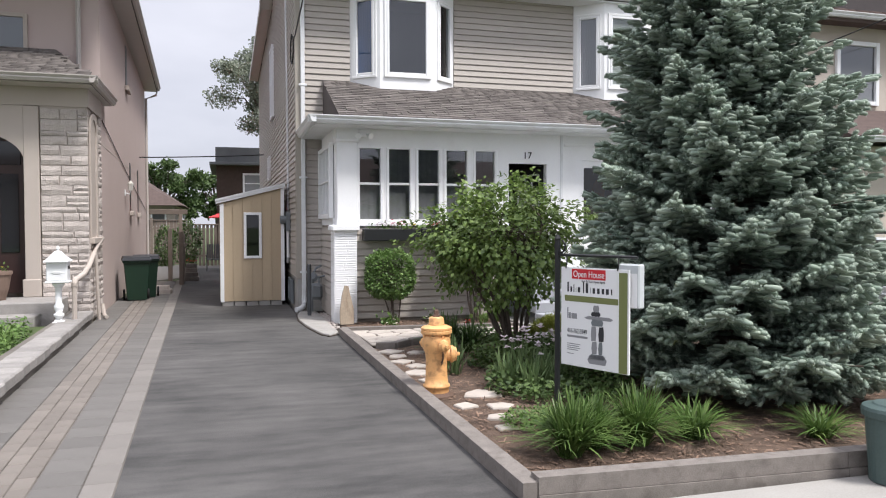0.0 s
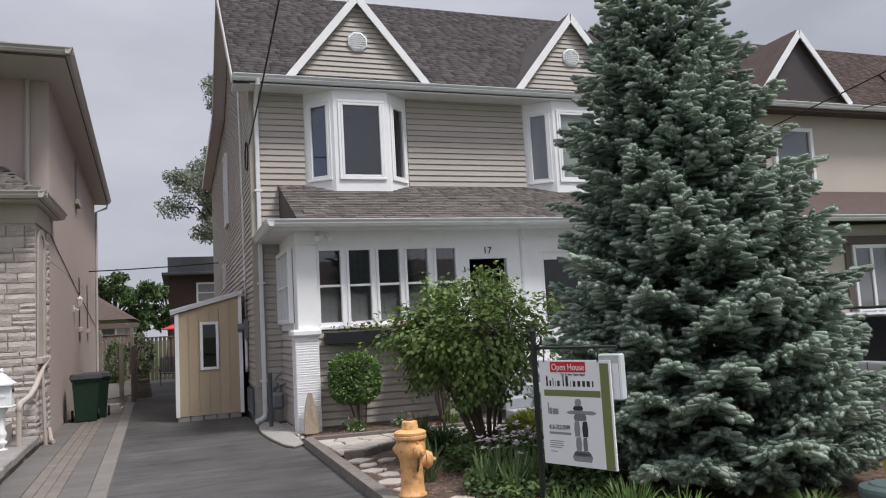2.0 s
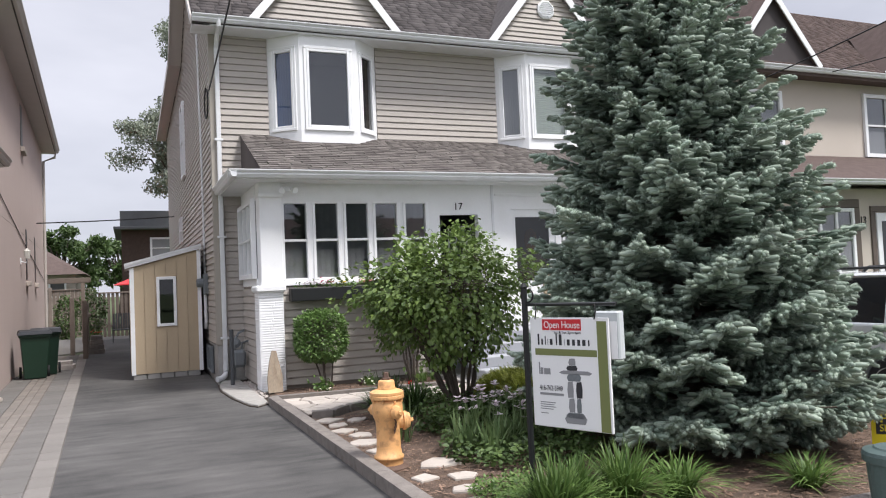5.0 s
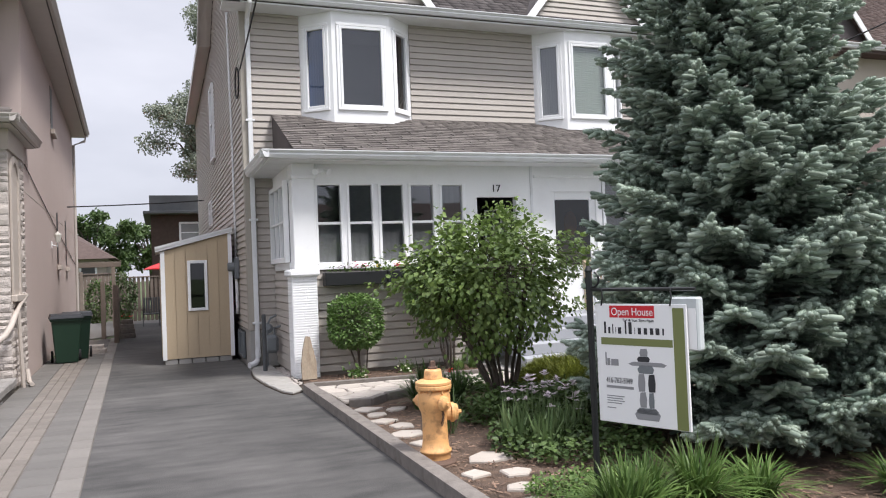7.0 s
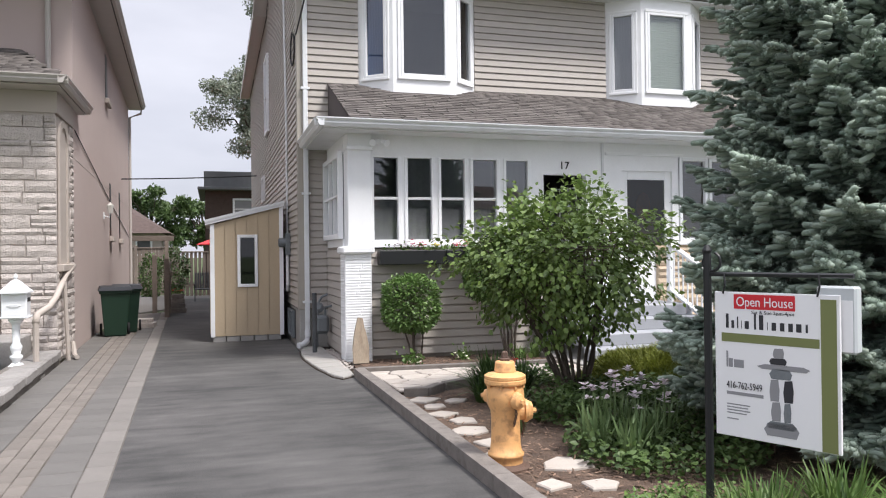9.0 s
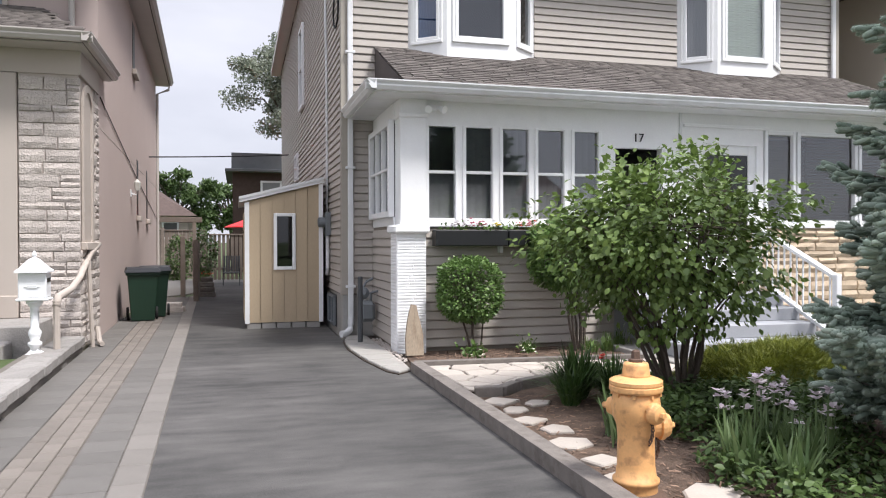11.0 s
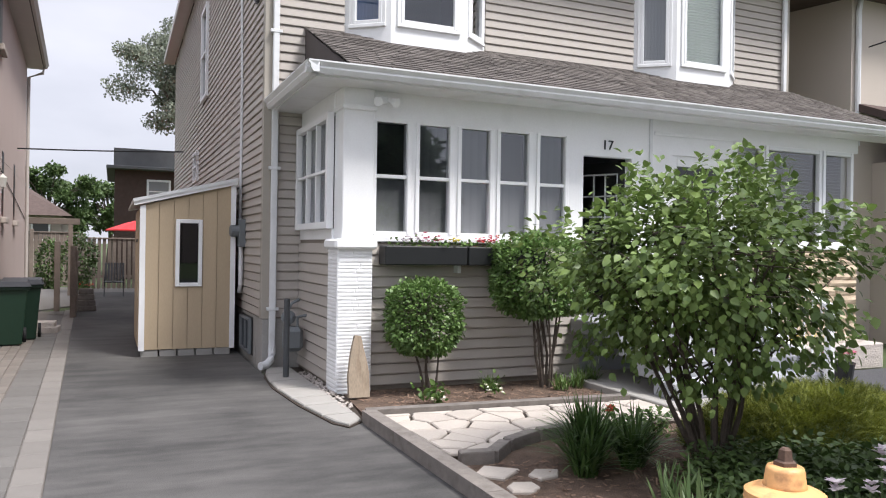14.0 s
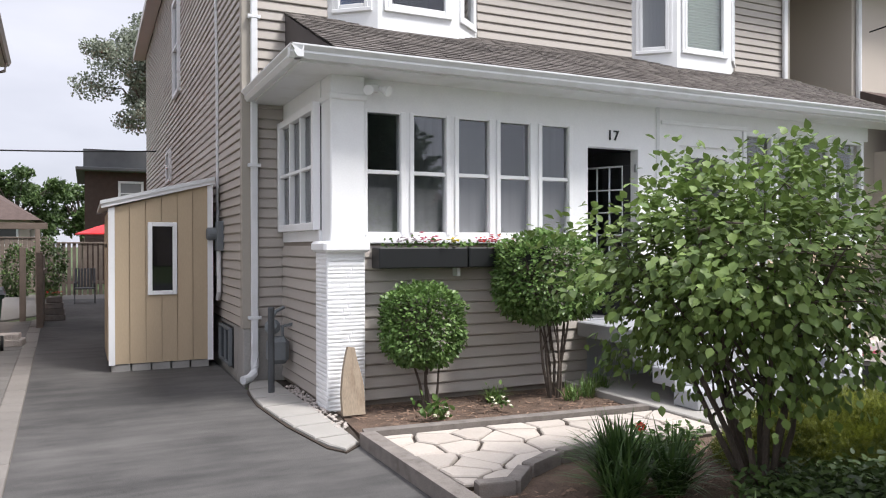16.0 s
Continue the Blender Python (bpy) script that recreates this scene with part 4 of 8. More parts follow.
for a, b in ((7.44, 8.0), (8.02, 9.14), (9.16, 9.8)):
    fr = pane_set(th, face_y(a, PY + 0.07, 1.7), b - a, 1.4, 1, 1, 0.02, 0.06, 0.08, glass=M_GLASS)
    for k in range(26):
        z = 1.78 + k * 0.05
        part("blind_slat", Geo().box((a + 0.06, PY + 0.16, z), (b - 0.06, PY + 0.185, z + 0.004), 0, Matrix.Translation((0, 0, 0))), M_METER, fr)
part("sill", Geo().box((7.4, PY - 0.03, 1.64), (PX1, PY + 0.1, 1.7), 0.01), M_WHITE, th)
stonewall = tagged(part("wall_stone", Geo().box((7.0, PY + 0.02, -0.05), (PX1, PY + 0.2, 1.64)), M_STONE_TAN), "tan split-stone wall under the porch windows", "wall", kind="structure")
tagged(part("wall_porch_end", Geo().box((PX1 - 0.12, PY + 0.2, -0.05), (PX1, HY, P_TOP)), M_TRIM), "beige end wall of the porch", "wall", kind="structure")
tagged(part("porch_base", Geo().box((4.94, PY + 0.01, -0.05), (7.0, PY + 0.2, 0.75)), M_GREY_STEP), "grey painted porch base", "porch base", kind="structure")

# porch roof
EY, EZ = 12.32, 3.42
PRT = 4.42
porch_roof = tagged(part("porch_roof", Geo().prism([(EY, EZ - 0.02), (HY, PRT - 0.02), (HY, PRT - 0.12), (EY, EZ - 0.1)][::-1], 10.5 - 1.88, Matrix.Translation((1.88, 0, 0)) @ to_x), M_SHINGLE), "brown-grey shingle porch roof", "roof", kind="structure")
g = Geo()
g.add([(1.47, EY, EZ), (1.88, EY, EZ), (1.88, 13.0, EZ + 0.07), (1.88, HY, EZ + 0.14), (1.47, HY, EZ)], [(0, 1, 2, 3, 4)])
g.add([(1.47, EY, EZ - 0.1), (1.88, EY, EZ - 0.1), (1.88, HY, EZ - 0.1), (1.47, HY, EZ - 0.1)], [(3, 2, 1, 0)])
part("roof_skirt", g, M_SHINGLE, porch_roof)
part("cheek", Geo().add([(1.875, 12.62, 3.52), (1.875, HY, 3.52), (1.875, HY, PRT)], [(0, 2, 1)]).add([(1.88, 12.62, 3.52), (1.88, HY, 3.52), (1.88, HY, PRT)], [(0, 1, 2)]), M_FLASH, porch_roof, "dark flashed cheek")
soff = tagged(part("porch_soffit", Geo().box((1.47, EY, 3.3), (10.5, PY + 0.02, 3.335)).box((1.47, PY + 0.02, 3.3), (PX0 + 0.03, HY - 0.03, 3.335)), M_GUTTER), "white vented porch soffit", "soffit", kind="structure")
gutter((1.35, EY, EZ + 0.02), (10.5, EY, EZ + 0.02), (0, -1, 0), "white metal porch gutter")
gutter((1.47, HY - 0.03, EZ + 0.02), (1.47, EY - 0.12, EZ + 0.02), (-1, 0, 0), "white metal gutter on the porch side")
m_p = slope_matrix((1.86, EY - 0.04, EZ), (1, 0, 0), (0, HY - EY, PRT - EZ))
P_SL = math.hypot(HY - EY, PRT - EZ)
p_tabs = shingle_rows(m_p, lambda x, y: True, 10.5 - 1.86, P_SL, 0.125, 0.24, np.random.default_rng(8))
near_tabs = [t for t in p_tabs if t[0] < 3.9][:300]
shingle_stuff(porch_roof, m_p, [t for t in p_tabs if t not in near_tabs], 0.125, M_SHINGLE)


def downspout(x, y, z_top, label):
    th = thing("downspout", (x, y, 0), label, "downspout", kind="structure")
    g = Geo().box((x - 0.04, y - 0.06, 0.18), (x + 0.04, y, z_top - 0.35), 0.01)
    part("pipe", g, M_GUTTER, th)
    g = Geo().tube([(x, y - 0.03, z_top - 0.36), (x, y - 0.1, z_top - 0.24), (x, EAVE_Y - 0.05, z_top - 0.1), (x, EAVE_Y - 0.06, z_top)], 0.042, 8)
    part("elbow", g, M_GUTTER, th)
    part("spout", Geo().tube([(x, y - 0.03, 0.3), (x, y - 0.035, 0.2), (x - 0.02, y - 0.07, 0.12), (x - 0.09, y - 0.15, 0.075), (x - 0.17, y - 0.2, 0.07)], 0.05, 10), M_GUTTER, th)
    for z in (0.75, 2.55, 4.3):
        part("strap", Geo().box((x - 0.075, y - 0.065, z), (x + 0.075, y - 0.002, z + 0.04), 0.004), M_GUTTER, th)
    return th


downspout(1.49, HY - 0.04, 6.36, "white metal downspout at the house corner")
downspout(10.33, HY - 0.04, 6.36, "white metal downspout at the far corner")

# steps and railing
steps = thing("steps", (6.0, 11.6, 0), "grey painted front steps", "steps", kind="structure")
for k in range(4):
    part("tread", Geo().box((4.8, 10.85 + k * 0.30 - 0.02, 0.08 + 0.165 * k), (6.95, 12.72 if k == 3 else 10.85 + (k + 1) * 0.30, 0.25 + 0.165 * k), 0.012), M_GREY_STEP, steps)
part("landing_pad", Geo().box((4.6, 10.2, -0.05), (7.3, 12.7, 0.08), 0.01), M_CONCRETE, steps)
rail = thing("railing", (6.9, 10.75, 0.1), "white metal stair railing", "railing")
part("newel", Geo().box((6.86, 10.71, 0.08), (6.94, 10.79, 1.04), 0.008), M_VINYL_WHITE, rail)
part("newel_base", Geo().box((6.82, 10.67, 0.08), (6.98, 10.83, 0.13), 0.02), M_VINYL_WHITE, rail)
part("newel", Geo().box((6.86, 12.2, 0.74), (6.94, 12.28, 1.72), 0.008), M_VINYL_WHITE, rail)
for z in (0.0, -0.72):
    part("rail", Geo().tube([(6.9, 10.75, 1.0 + z), (6.9, 12.24, 1.66 + z)], 0.04, 4), M_VINYL_WHITE, rail)
for k in range(12):
    y = 10.86 + k * 0.115
    z = 1.0 + (y - 10.75) * 0.443
    part("baluster", Geo().box((6.89, y - 0.01, z - 0.72), (6.91, y + 0.01, z), 0.003), M_VINYL_WHITE, rail)

# ---- lean-to shed ----
shed = thing("shed", (0.6, 16.1, 0), "narrow tan lean-to shed with white trim and one tall window", "shed")
SX0, SX1, SY0, SY1 = -0.04, 1.23, 16.05, 19.4
SZ0, SZ1 = 2.12, 2.46


def shed_top(x):
    return SZ0 + (SZ1 - SZ0) * (x - SX0) / (SX1 - SX0)


part("body", Geo().prism([(SX0 + 0.02, 0.1), (SX1 - 0.02, 0.1), (SX1 - 0.02, SZ1 - 0.01), (SX0 + 0.02, SZ0 - 0.01)], SY1 - SY0 - 0.03, Matrix.Translation((0, SY1, 0)) @ Matrix.Rotation(radians(90), 4, "X")), M_SHED, shed)
nb = 6
bw = (SX1 - SX0 - 0.1) / nb
for k in range(nb):
    x0 = SX0 + 0.05 + k * bw
    x1 = x0 + bw - 0.008
    g = Geo().prism([(x0, 0.1), (x1, 0.1), (x1, shed_top(x1) - 0.03), (x0, shed_top(x0) - 0.03)], 0.022, Matrix.Translation((0, SY0 + 0.03, 0)) @ Matrix.Rotation(radians(90), 4, "X"))
    part("board", g, M_SHED, shed)
for x0, x1 in ((SX0 - 0.01, SX0 + 0.065), (SX1 - 0.06, SX1 + 0.01)):
    part("corner_trim", Geo().prism([(x0, 0.09), (x1, 0.09), (x1, shed_top(x1) - 0.02), (x0, shed_top(x0) - 0.02)], 0.03, Matrix.Translation((0, SY0 + 0.015, 0)) @ Matrix.Rotation(radians(90), 4, "X")), M_WHITE, shed)
part("fascia", Geo().prism([(SX0 - 0.09, SZ0 - 0.02), (SX1 + 0.03, SZ1 - 0.005), (SX1 + 0.03, SZ1 + 0.075), (SX0 - 0.09, SZ0 + 0.06)], 0.03, Matrix.Translation((0, SY0 - 0.02, 0)) @ Matrix.Rotation(radians(90), 4, "X")), M_WHITE, shed)
part("roof", Geo().prism([(SX0 - 0.1, SZ0 + 0.03), (SX1 + 0.03, SZ1 + 0.04), (SX1 + 0.03, SZ1 + 0.09), (SX0 - 0.1, SZ0 + 0.075)], SY1 - SY0 + 0.15, Matrix.Translation((0, SY1 + 0.08, 0)) @ Matrix.Rotation(radians(90), 4, "X")), M_GUTTER, shed, "pale metal lean-to roof")
win = pane_set(shed, face_y(0.42, SY0 + 0.012, 0.98), 0.36, 0.95, 1, 1, 0.02, 0.055, 0.04, M_WHITE, M_GLASS_DARK)
part("backing", Geo().box((0.45, SY0 + 0.001, 1.02), (0.75, SY0 + 0.006, 1.9)), M_DARKDOOR, win)
for k, (y0, y1) in enumerate(((SY0 + 0.25, SY0 + 0.95), (SY0 + 0.97, SY0 + 1.7))):
    d = part("door", Geo().box((SX0 - 0.02, y0, 0.12), (SX0 + 0.018, y1, 1.95), 0.006), M_SHED, shed)
    part("hinge", Geo().box((SX0 - 0.03, y0 + 0.02, 1.6), (SX0 - 0.019, y0 + 0.16, 1.64)), M_BLACK, d)
rng = np.random.default_rng(11)
for k in range(5):
    part("base_brick", Geo().box((SX0 + 0.02 + k * 0.245, SY0 + 0.02, -0.02), (SX0 + 0.25 + k * 0.245, SY0 + 0.16, 0.095), 0.012), M_FOUND, shed)

# ---- house on the other side of the driveway ----
LX, LY0, LY1 = -2.2, 15.6, 29.3
lh = thing("stucco_house", (-6, 18, 0), "pinkish stucco house with a pale stone porch", "house", kind="structure")
w = part("wall", Geo().box((-11, LY0, -0.1), (LX, LY1, 6.58)), M_STUCCO, lh)
for z in (3.2,):
    part("score_line", Geo().box((LX, LY0 + 0.1, z), (LX + 0.004, LY1, z + 0.02)), M_STUCCO_TRIM, w)
roofp = [(-11.5, LY0 - 1.4), (LX + 0.42, LY0 - 1.4), (LX + 0.42, LY1 + 0.4), (-11.5, LY1 + 0.4)]
g = Geo().add([(x, y, 6.6) for x, y in roofp] + [(x, y, 6.74) for x, y in roofp] + [(-6.7, 19.5, 8.9), (-6.7, 24, 8.9)],
              [(3, 2, 1, 0), (0, 1, 5, 4), (1, 2, 6, 5), (2, 3, 7, 6), (3, 0, 4, 7), (4, 5, 8), (5, 6, 9, 8), (6, 7, 9), (7, 4, 8, 9)])
part("roof", g, M_SHINGLE, lh, "brown shingle hip roof")
part("eave_soffit", Geo().box((-11.4, LY0 - 1.35, 6.582), (LX + 0.4, LY1 + 0.35, 6.597)), M_TAUPE, lh, "taupe metal soffit")
g = Geo()
gutter_run(g, (LX + 0.42, LY1 + 0.4, 6.74), (LX + 0.42, LY0 - 1.52, 6.74), (1, 0, 0))
gutter_run(g, (-11.5, LY0 - 1.4, 6.74), (LX + 0.54, LY0 - 1.4, 6.74), (0, -1, 0))
part("gutter", g, M_TAUPE, lh, "taupe metal gutter")
part("downspout", Geo().tube([(LX + 0.44, LY1 - 0.05, 6.62), (LX + 0.4, LY1 - 0.06, 6.4), (LX + 0.05, LY1 - 0.06, 6.25), (LX + 0.05, LY1 - 0.06, 0.1)], 0.045, 8), M_TAUPE, lh)
part("downspout", Geo().tube([(LX - 0.35, LY0 - 0.05, 6.58), (LX - 0.35, LY0 - 0.05, 4.6)], 0.045, 8), M_TAUPE, lh)
for y, z0, h, ww in ((21.2, 5.3, 1.1, 0.6), (22.1, 2.06, 1.35, 0.42), (25.0, 2.06, 1.35, 0.42)):
    win = pane_set(lh, face_x(LX - 0.001, y + ww, z0), ww, h, 1, 1, 0.03, 0.07, 0.05, M_STUCCO_TRIM, M_GLASS_DARK)
    part("sill", Geo().box((LX - 0.0, y - 0.08, z0 - 0.12), (LX + 0.1, y + ww + 0.08, z0 - 0.001), 0.012), M_STUCCO_TRIM, win)
    part("backing", Geo().box((LX + 0.002, y + 0.03, z0 + 0.03), (LX + 0.008, y + ww - 0.03, z0 + h - 0.03)), M_DARKDOOR, win)
uw = pane_set(lh, face_y(-4.4, LY0 - 0.001, 4.75), 1.0, 0.8, 1, 1, 0.03, 0.07, 0.06, M_STUCCO_TRIM, M_GLASS)
part("backing", Geo().box((-4.37, LY0 - 0.008, 4.78), (-3.43, LY0 - 0.002, 5.5)), M_METER, uw)
part("utility_cable", Geo().tube([(LX + 0.012, 15.75, 3.68), (LX + 0.012, 21.5, 3.0), (LX + 0.012, LY1 - 0.1, 2.2)], 0.008, 5), M_CABLE, lh)
pivot = Matrix.Translation((LX, LY0, 0))
lh.matrix_basis = pivot @ Matrix.Rotation(radians(2.06), 4, "Z") @ pivot.inverted() @ Matrix.Translation((-6, 18, 0))
WLX, LX = LX, LX - 0.18
lamp = thing("wall_lamp", (LX, 20.6, 2.5), "small white lantern on the stucco wall", "wall lamp")
part("bracket", Geo().tube([(LX, 20.6, 2.5), (LX + 0.12, 20.6, 2.46), (LX + 0.14, 20.6, 2.56)], 0.015, 6), M_VINYL_WHITE, lamp)
part("back_plate", Geo().box((LX, 20.54, 2.42), (LX + 0.02, 20.66, 2.58), 0.01), M_VINYL_WHITE, lamp)
part("lantern", Geo().lathe([(0.05, 0), (0.075, 0.16), (0.08, 0.17), (0.03, 0.22), (0.01, 0.25)], 6, Matrix.Translation((LX + 0.14, 20.6, 2.56))), M_LAMPGLASS, lamp)

LX = WLX
# stone porch: corner pier, lintel, pent roof
SPY = 14.2
lp = thing("wall_stone_porch", (-3, SPY, 0), "pale split-stone porch with a taupe arched entry", "porch", kind="structure")
part("pier_core", Geo().box((-2.95, SPY + 0.02, -0.05), (LX - 0.02, LY0, 3.69)), M_STUCCO_TRIM, lp)
part("lintel", Geo().box((-11, SPY - 0.005, 3.69), (LX + 0.015, LY0 - 0.01, 4.01)), M_STUCCO_TRIM, lp, "taupe stucco band")
pil = Geo().box((-3.2, SPY - 0.02, 0.45), (-2.96, SPY + 0.2, 3.68), 0.01).box((-3.24, SPY - 0.04, 0.45), (-2.955, SPY + 0.22, 0.75), 0.012)
part("pilaster", pil, M_STUCCO_TRIM, lp, "taupe stucco pilaster")
arch = []
for k in range(13):
    a = math.pi * k / 24
    arch.append((-4.1 + 0.9 * math.sin(a), 2.75 + 0.5 * math.cos(a)))
g = Geo().prism([(-3.2, 3.685), (-5.0, 3.685), (-5.0, 3.25)] + [(-4.1, 3.25)] + arch[1:], 0.2, Matrix.Translation((0, SPY + 0.2, 0)) @ Matrix.Rotation(radians(90), 4, "X"))
part("arch", g, M_STUCCO_TRIM, lp)
part("entry_door", Geo().box((-5.0, SPY + 0.25, 0.5), (-3.2, SPY + 0.3, 3.26)), mat("dark_red_brown_door", (0.035, 0.018, 0.016), 0.4, var=0.2), lp, "dark brown entry door")
part("door_glass", Geo().box((-3.62, SPY + 0.235, 1.2), (-3.34, SPY + 0.248, 2.55), 0.004), M_CARGLASS, lp)
part("door_glass", Geo().box((-4.6, SPY + 0.235, 2.7), (-3.3, SPY + 0.248, 3.1), 0.004), M_CARGLASS, lp)
PEX = LX + 0.12
rp = [(-11, SPY - 0.42), (PEX, SPY - 0.42), (PEX, LY0 + 0.6), (-11, LY0 + 0.6)]
g = Geo().add([(x, y, 4.03) for x, y in rp] + [(x, y, 4.15) for x, y in rp] + [(-11, LY0 + 0.0, 4.95), (LX - 0.75, LY0 + 0.0, 4.95)],
              [(3, 2, 1, 0), (0, 1, 5, 4), (1, 2, 6, 5), (4, 5, 9, 8), (5, 6, 9), (2, 3, 7, 6)])
pr = part("pent_roof", g, M_SHINGLE, lp, "brown shingle pent roof")
part("pent_soffit", Geo().box((-11, SPY - 0.4, 4.012), (PEX - 0.01, LY0 + 0.58, 4.027)), M_TAUPE, lp, "taupe metal soffit")
m_l = slope_matrix((-6.2, SPY - 0.44, 4.16), (1, 0, 0), (0, LY0 - SPY + 0.42, 0.8))
shingle_stuff(lp, m_l, shingle_rows(m_l, lambda x, y: x < 4.1 - y * 0.47, 4.12, 1.85, 0.125, 0.26, np.random.default_rng(2)), 0.125, M_SHINGLE)
g = Geo()
gutter_run(g, (-11, SPY - 0.42, 4.15), (PEX + 0.12, SPY - 0.42, 4.15), (0, -1, 0))
gutter_run(g, (PEX, LY0 + 0.6, 4.15), (PEX, SPY - 0.54, 4.15), (1, 0, 0))
part("gutter", g, M_TAUPE, lp, "taupe metal gutter")
# arched niche in the side of the pier
NZ = 3.3
g = Geo().box((LX - 0.015, 14.35, 1.45), (LX + 0.02, 14.47, NZ), 0.005).box((LX - 0.015, 15.0, 1.45), (LX + 0.02, 15.12, NZ), 0.005)
ring = [(14.735 + 0.385 * math.cos(math.pi * k / 12), NZ + 0.36 * math.sin(math.pi * k / 12)) for k in range(13)] + [(14.735 - 0.265 * math.cos(math.pi * k / 12), NZ + 0.25 * math.sin(math.pi * k / 12)) for k in range(13)]
g.prism(ring, 0.034, Matrix.Translation((LX - 0.015, 0, 0)) @ to_x)
part("niche_frame", g, M_STUCCO_TRIM, lp)
part("niche", Geo().box((LX - 0.016, 14.47, 1.45), (LX - 0.005, 15.0, NZ + 0.25)), M_STUCCO_TRIM, lp)
part("niche_sill", Geo().box((LX - 0.02, 14.3, 1.34), (LX + 0.07, 15.18, 1.45), 0.012), M_STUCCO_TRIM, lp)
# porch floor and steps
tagged(part("porch_floor", Geo().box((-9, 13.1, -0.05), (-2.55, SPY + 0.02, 0.45), 0.015).box((-9, 12.7, -0.05), (-2.75, 13.098, 0.28), 0.015), M_LEDGE), "grey stone porch floor and step", "porch floor", kind="structure")
# ledge wall along the paving
ledge = tagged(part("ledge_wall", Geo().prism([(drive_left(4) - 1.25, 4.0), (drive_left(14) - 1.30, 14.15), (drive_left(14) - 1.66, 14.15), (drive_left(4) - 1.63, 4.0)], 0.24, Matrix.Translation((0, 0, -0.05))), M_JOINT), "low grey stone edging wall", "wall", kind="structure")
rng = np.random.default_rng(21)
y = 4.0
while y < 14.1:
    L = rng.uniform(0.28, 0.45)
    f = (y - 4) / 10
    x1 = drive_left(4) - 1.25 + f * (drive_left(14) - 1.30 - drive_left(4) + 1.25)
    part("coping_stone", Geo().box((x1 - 0.3, y + 0.008, 0.075), (x1 + 0.035 + rng.uniform(-0.008, 0.008), min(y + L, 14.15) - 0.004, 0.2 + rng.uniform(-0.004, 0.004)), 0.018), M_LEDGE, ledge)
    y += L
sheet("neighbour_lawn", [(-30, 4.0), (drive_left(4) - 1.55, 4.0), (drive_left(14) - 1.6, 12.7), (-30, 12.7)], 0.12, 0.25, M_GRASS_GROUND, "small lawn and bed beside the stone porch", "lawn")
# sloping white handrail
hr = thing("handrail", (-2.1, 13.6, 0.2), "cream metal handrail beside the stone pier", "handrail")
part("top_rail", Geo().tube([(-2.16, 15.3, 1.42), (-2.16, 14.6, 1.28), (-2.18, 14.0, 0.98), (-2.2, 13.6, 0.86), (-2.22, 12.95, 0.8), (-2.22, 12.85, 0.7)], 0.045, 8), M_STUCCO_TRIM, hr, smooth=True)
part("rail_post", Geo().tube([(-2.22, 12.87, 0.18), (-2.22, 12.87, 0.76)], 0.04, 8), M_STUCCO_TRIM, hr)
part("rail_post", Geo().tube([(-2.1, 14.45, 0.0), (-2.14, 14.4, 1.2)], 0.03, 8), M_STUCCO_TRIM, hr)
part("rail_foot", Geo().tube([(-2.08, 14.7, 0.25), (-2.04, 14.6, 0.06), (-1.98, 14.45, 0.04)], 0.035, 8), M_STUCCO_TRIM, hr)

# ---- brown and cream houses further along ----
rh = thing("cream_house", (15, 16, 0), "cream stucco semi-detached house with white gables and dark brown roof", "house", kind="structure")
RXA, RXB = 12.1, 25.0
part("wall", Geo().box((RXA, HY, -0.1), (RXB, 26, 6.5)), M_STUCCO_YELLOW, rh)
rr = part("roof", Geo().prism([(EAVE_Y, 6.42), (RIDGE_Y, 9.7), (26, 7.5), (26, 7.3), (EAVE_Y, 6.3)][::-1], RXB - 11.0, Matrix.Translation((11.2, 0, 0)) @ to_x), M_SHINGLE_RED, rh, "brown-red shingle roof")
m_r = slope_matrix((11.2, EAVE_Y - 0.03, 6.5), (1, 0, 0), (0, RIDGE_Y - EAVE_Y, 3.2))
shingle_stuff(rh, m_r, shingle_rows(m_r, lambda x, y: True, RXB - 11.2, 5.2, 0.15, 0.35, np.random.default_rng(4)), 0.15, M_SHINGLE_RED)
g = Geo()
gutter_run(g, (11.2, EAVE_Y, 6.5), (RXB, EAVE_Y, 6.5), (0, -1, 0))
part("gutter", g, M_GUTTER, rh)
for a, b, z0, z1 in ((13.9, 15.15, 4.5, 6.0), (18.05, 19.0, 4.4, 6.1), (19.3, 20.6, 4.4, 6.1), (21.0, 22.0, 4.4, 6.1)):
    wn_ = pane_set(rh, face_y(a, HY - 0.002, z0), b - a, z1 - z0, 1, 1 if a < 15 else 2, 0.05, 0.1, 0.08, M_VINYL_WHITE, M_GLASS)
    part("backing", Geo().box((a + 0.05, HY - 0.008, z0 + 0.05), (b - 0.05, HY - 0.003, z1 - 0.05)), M_CURTAIN, wn_)
part("porch_wall", Geo().box((RXA + 0.6, 12.7, -0.1), (RXB, HY - 0.01, 3.3)), M_STUCCO_YELLOW, rh)
g = Geo().prism([(12.2, 3.42), (HY, 4.4), (HY, 4.25), (12.2, 3.3)][::-1], RXB - 12.2, Matrix.Translation((12.2, 0, 0)) @ to_x)
part("porch_roof", g, M_SHINGLE_RED, rh)
g = Geo()
gutter_run(g, (12.2, 12.2, 3.44), (RXB, 12.2, 3.44), (0, -1, 0))
part("gutter", g, M_GUTTER, rh)
fr = pane_set(rh, face_y(13.95, 12.695, 1.35), 1.1, 1.5, 2, 1, 0.07, 0.08, 0.06, M_VINYL_WHITE, M_GLASS)
part("backing", Geo().box((14.0, 12.684, 1.4), (15.0, 12.69, 2.8)), M_CURTAIN, fr)
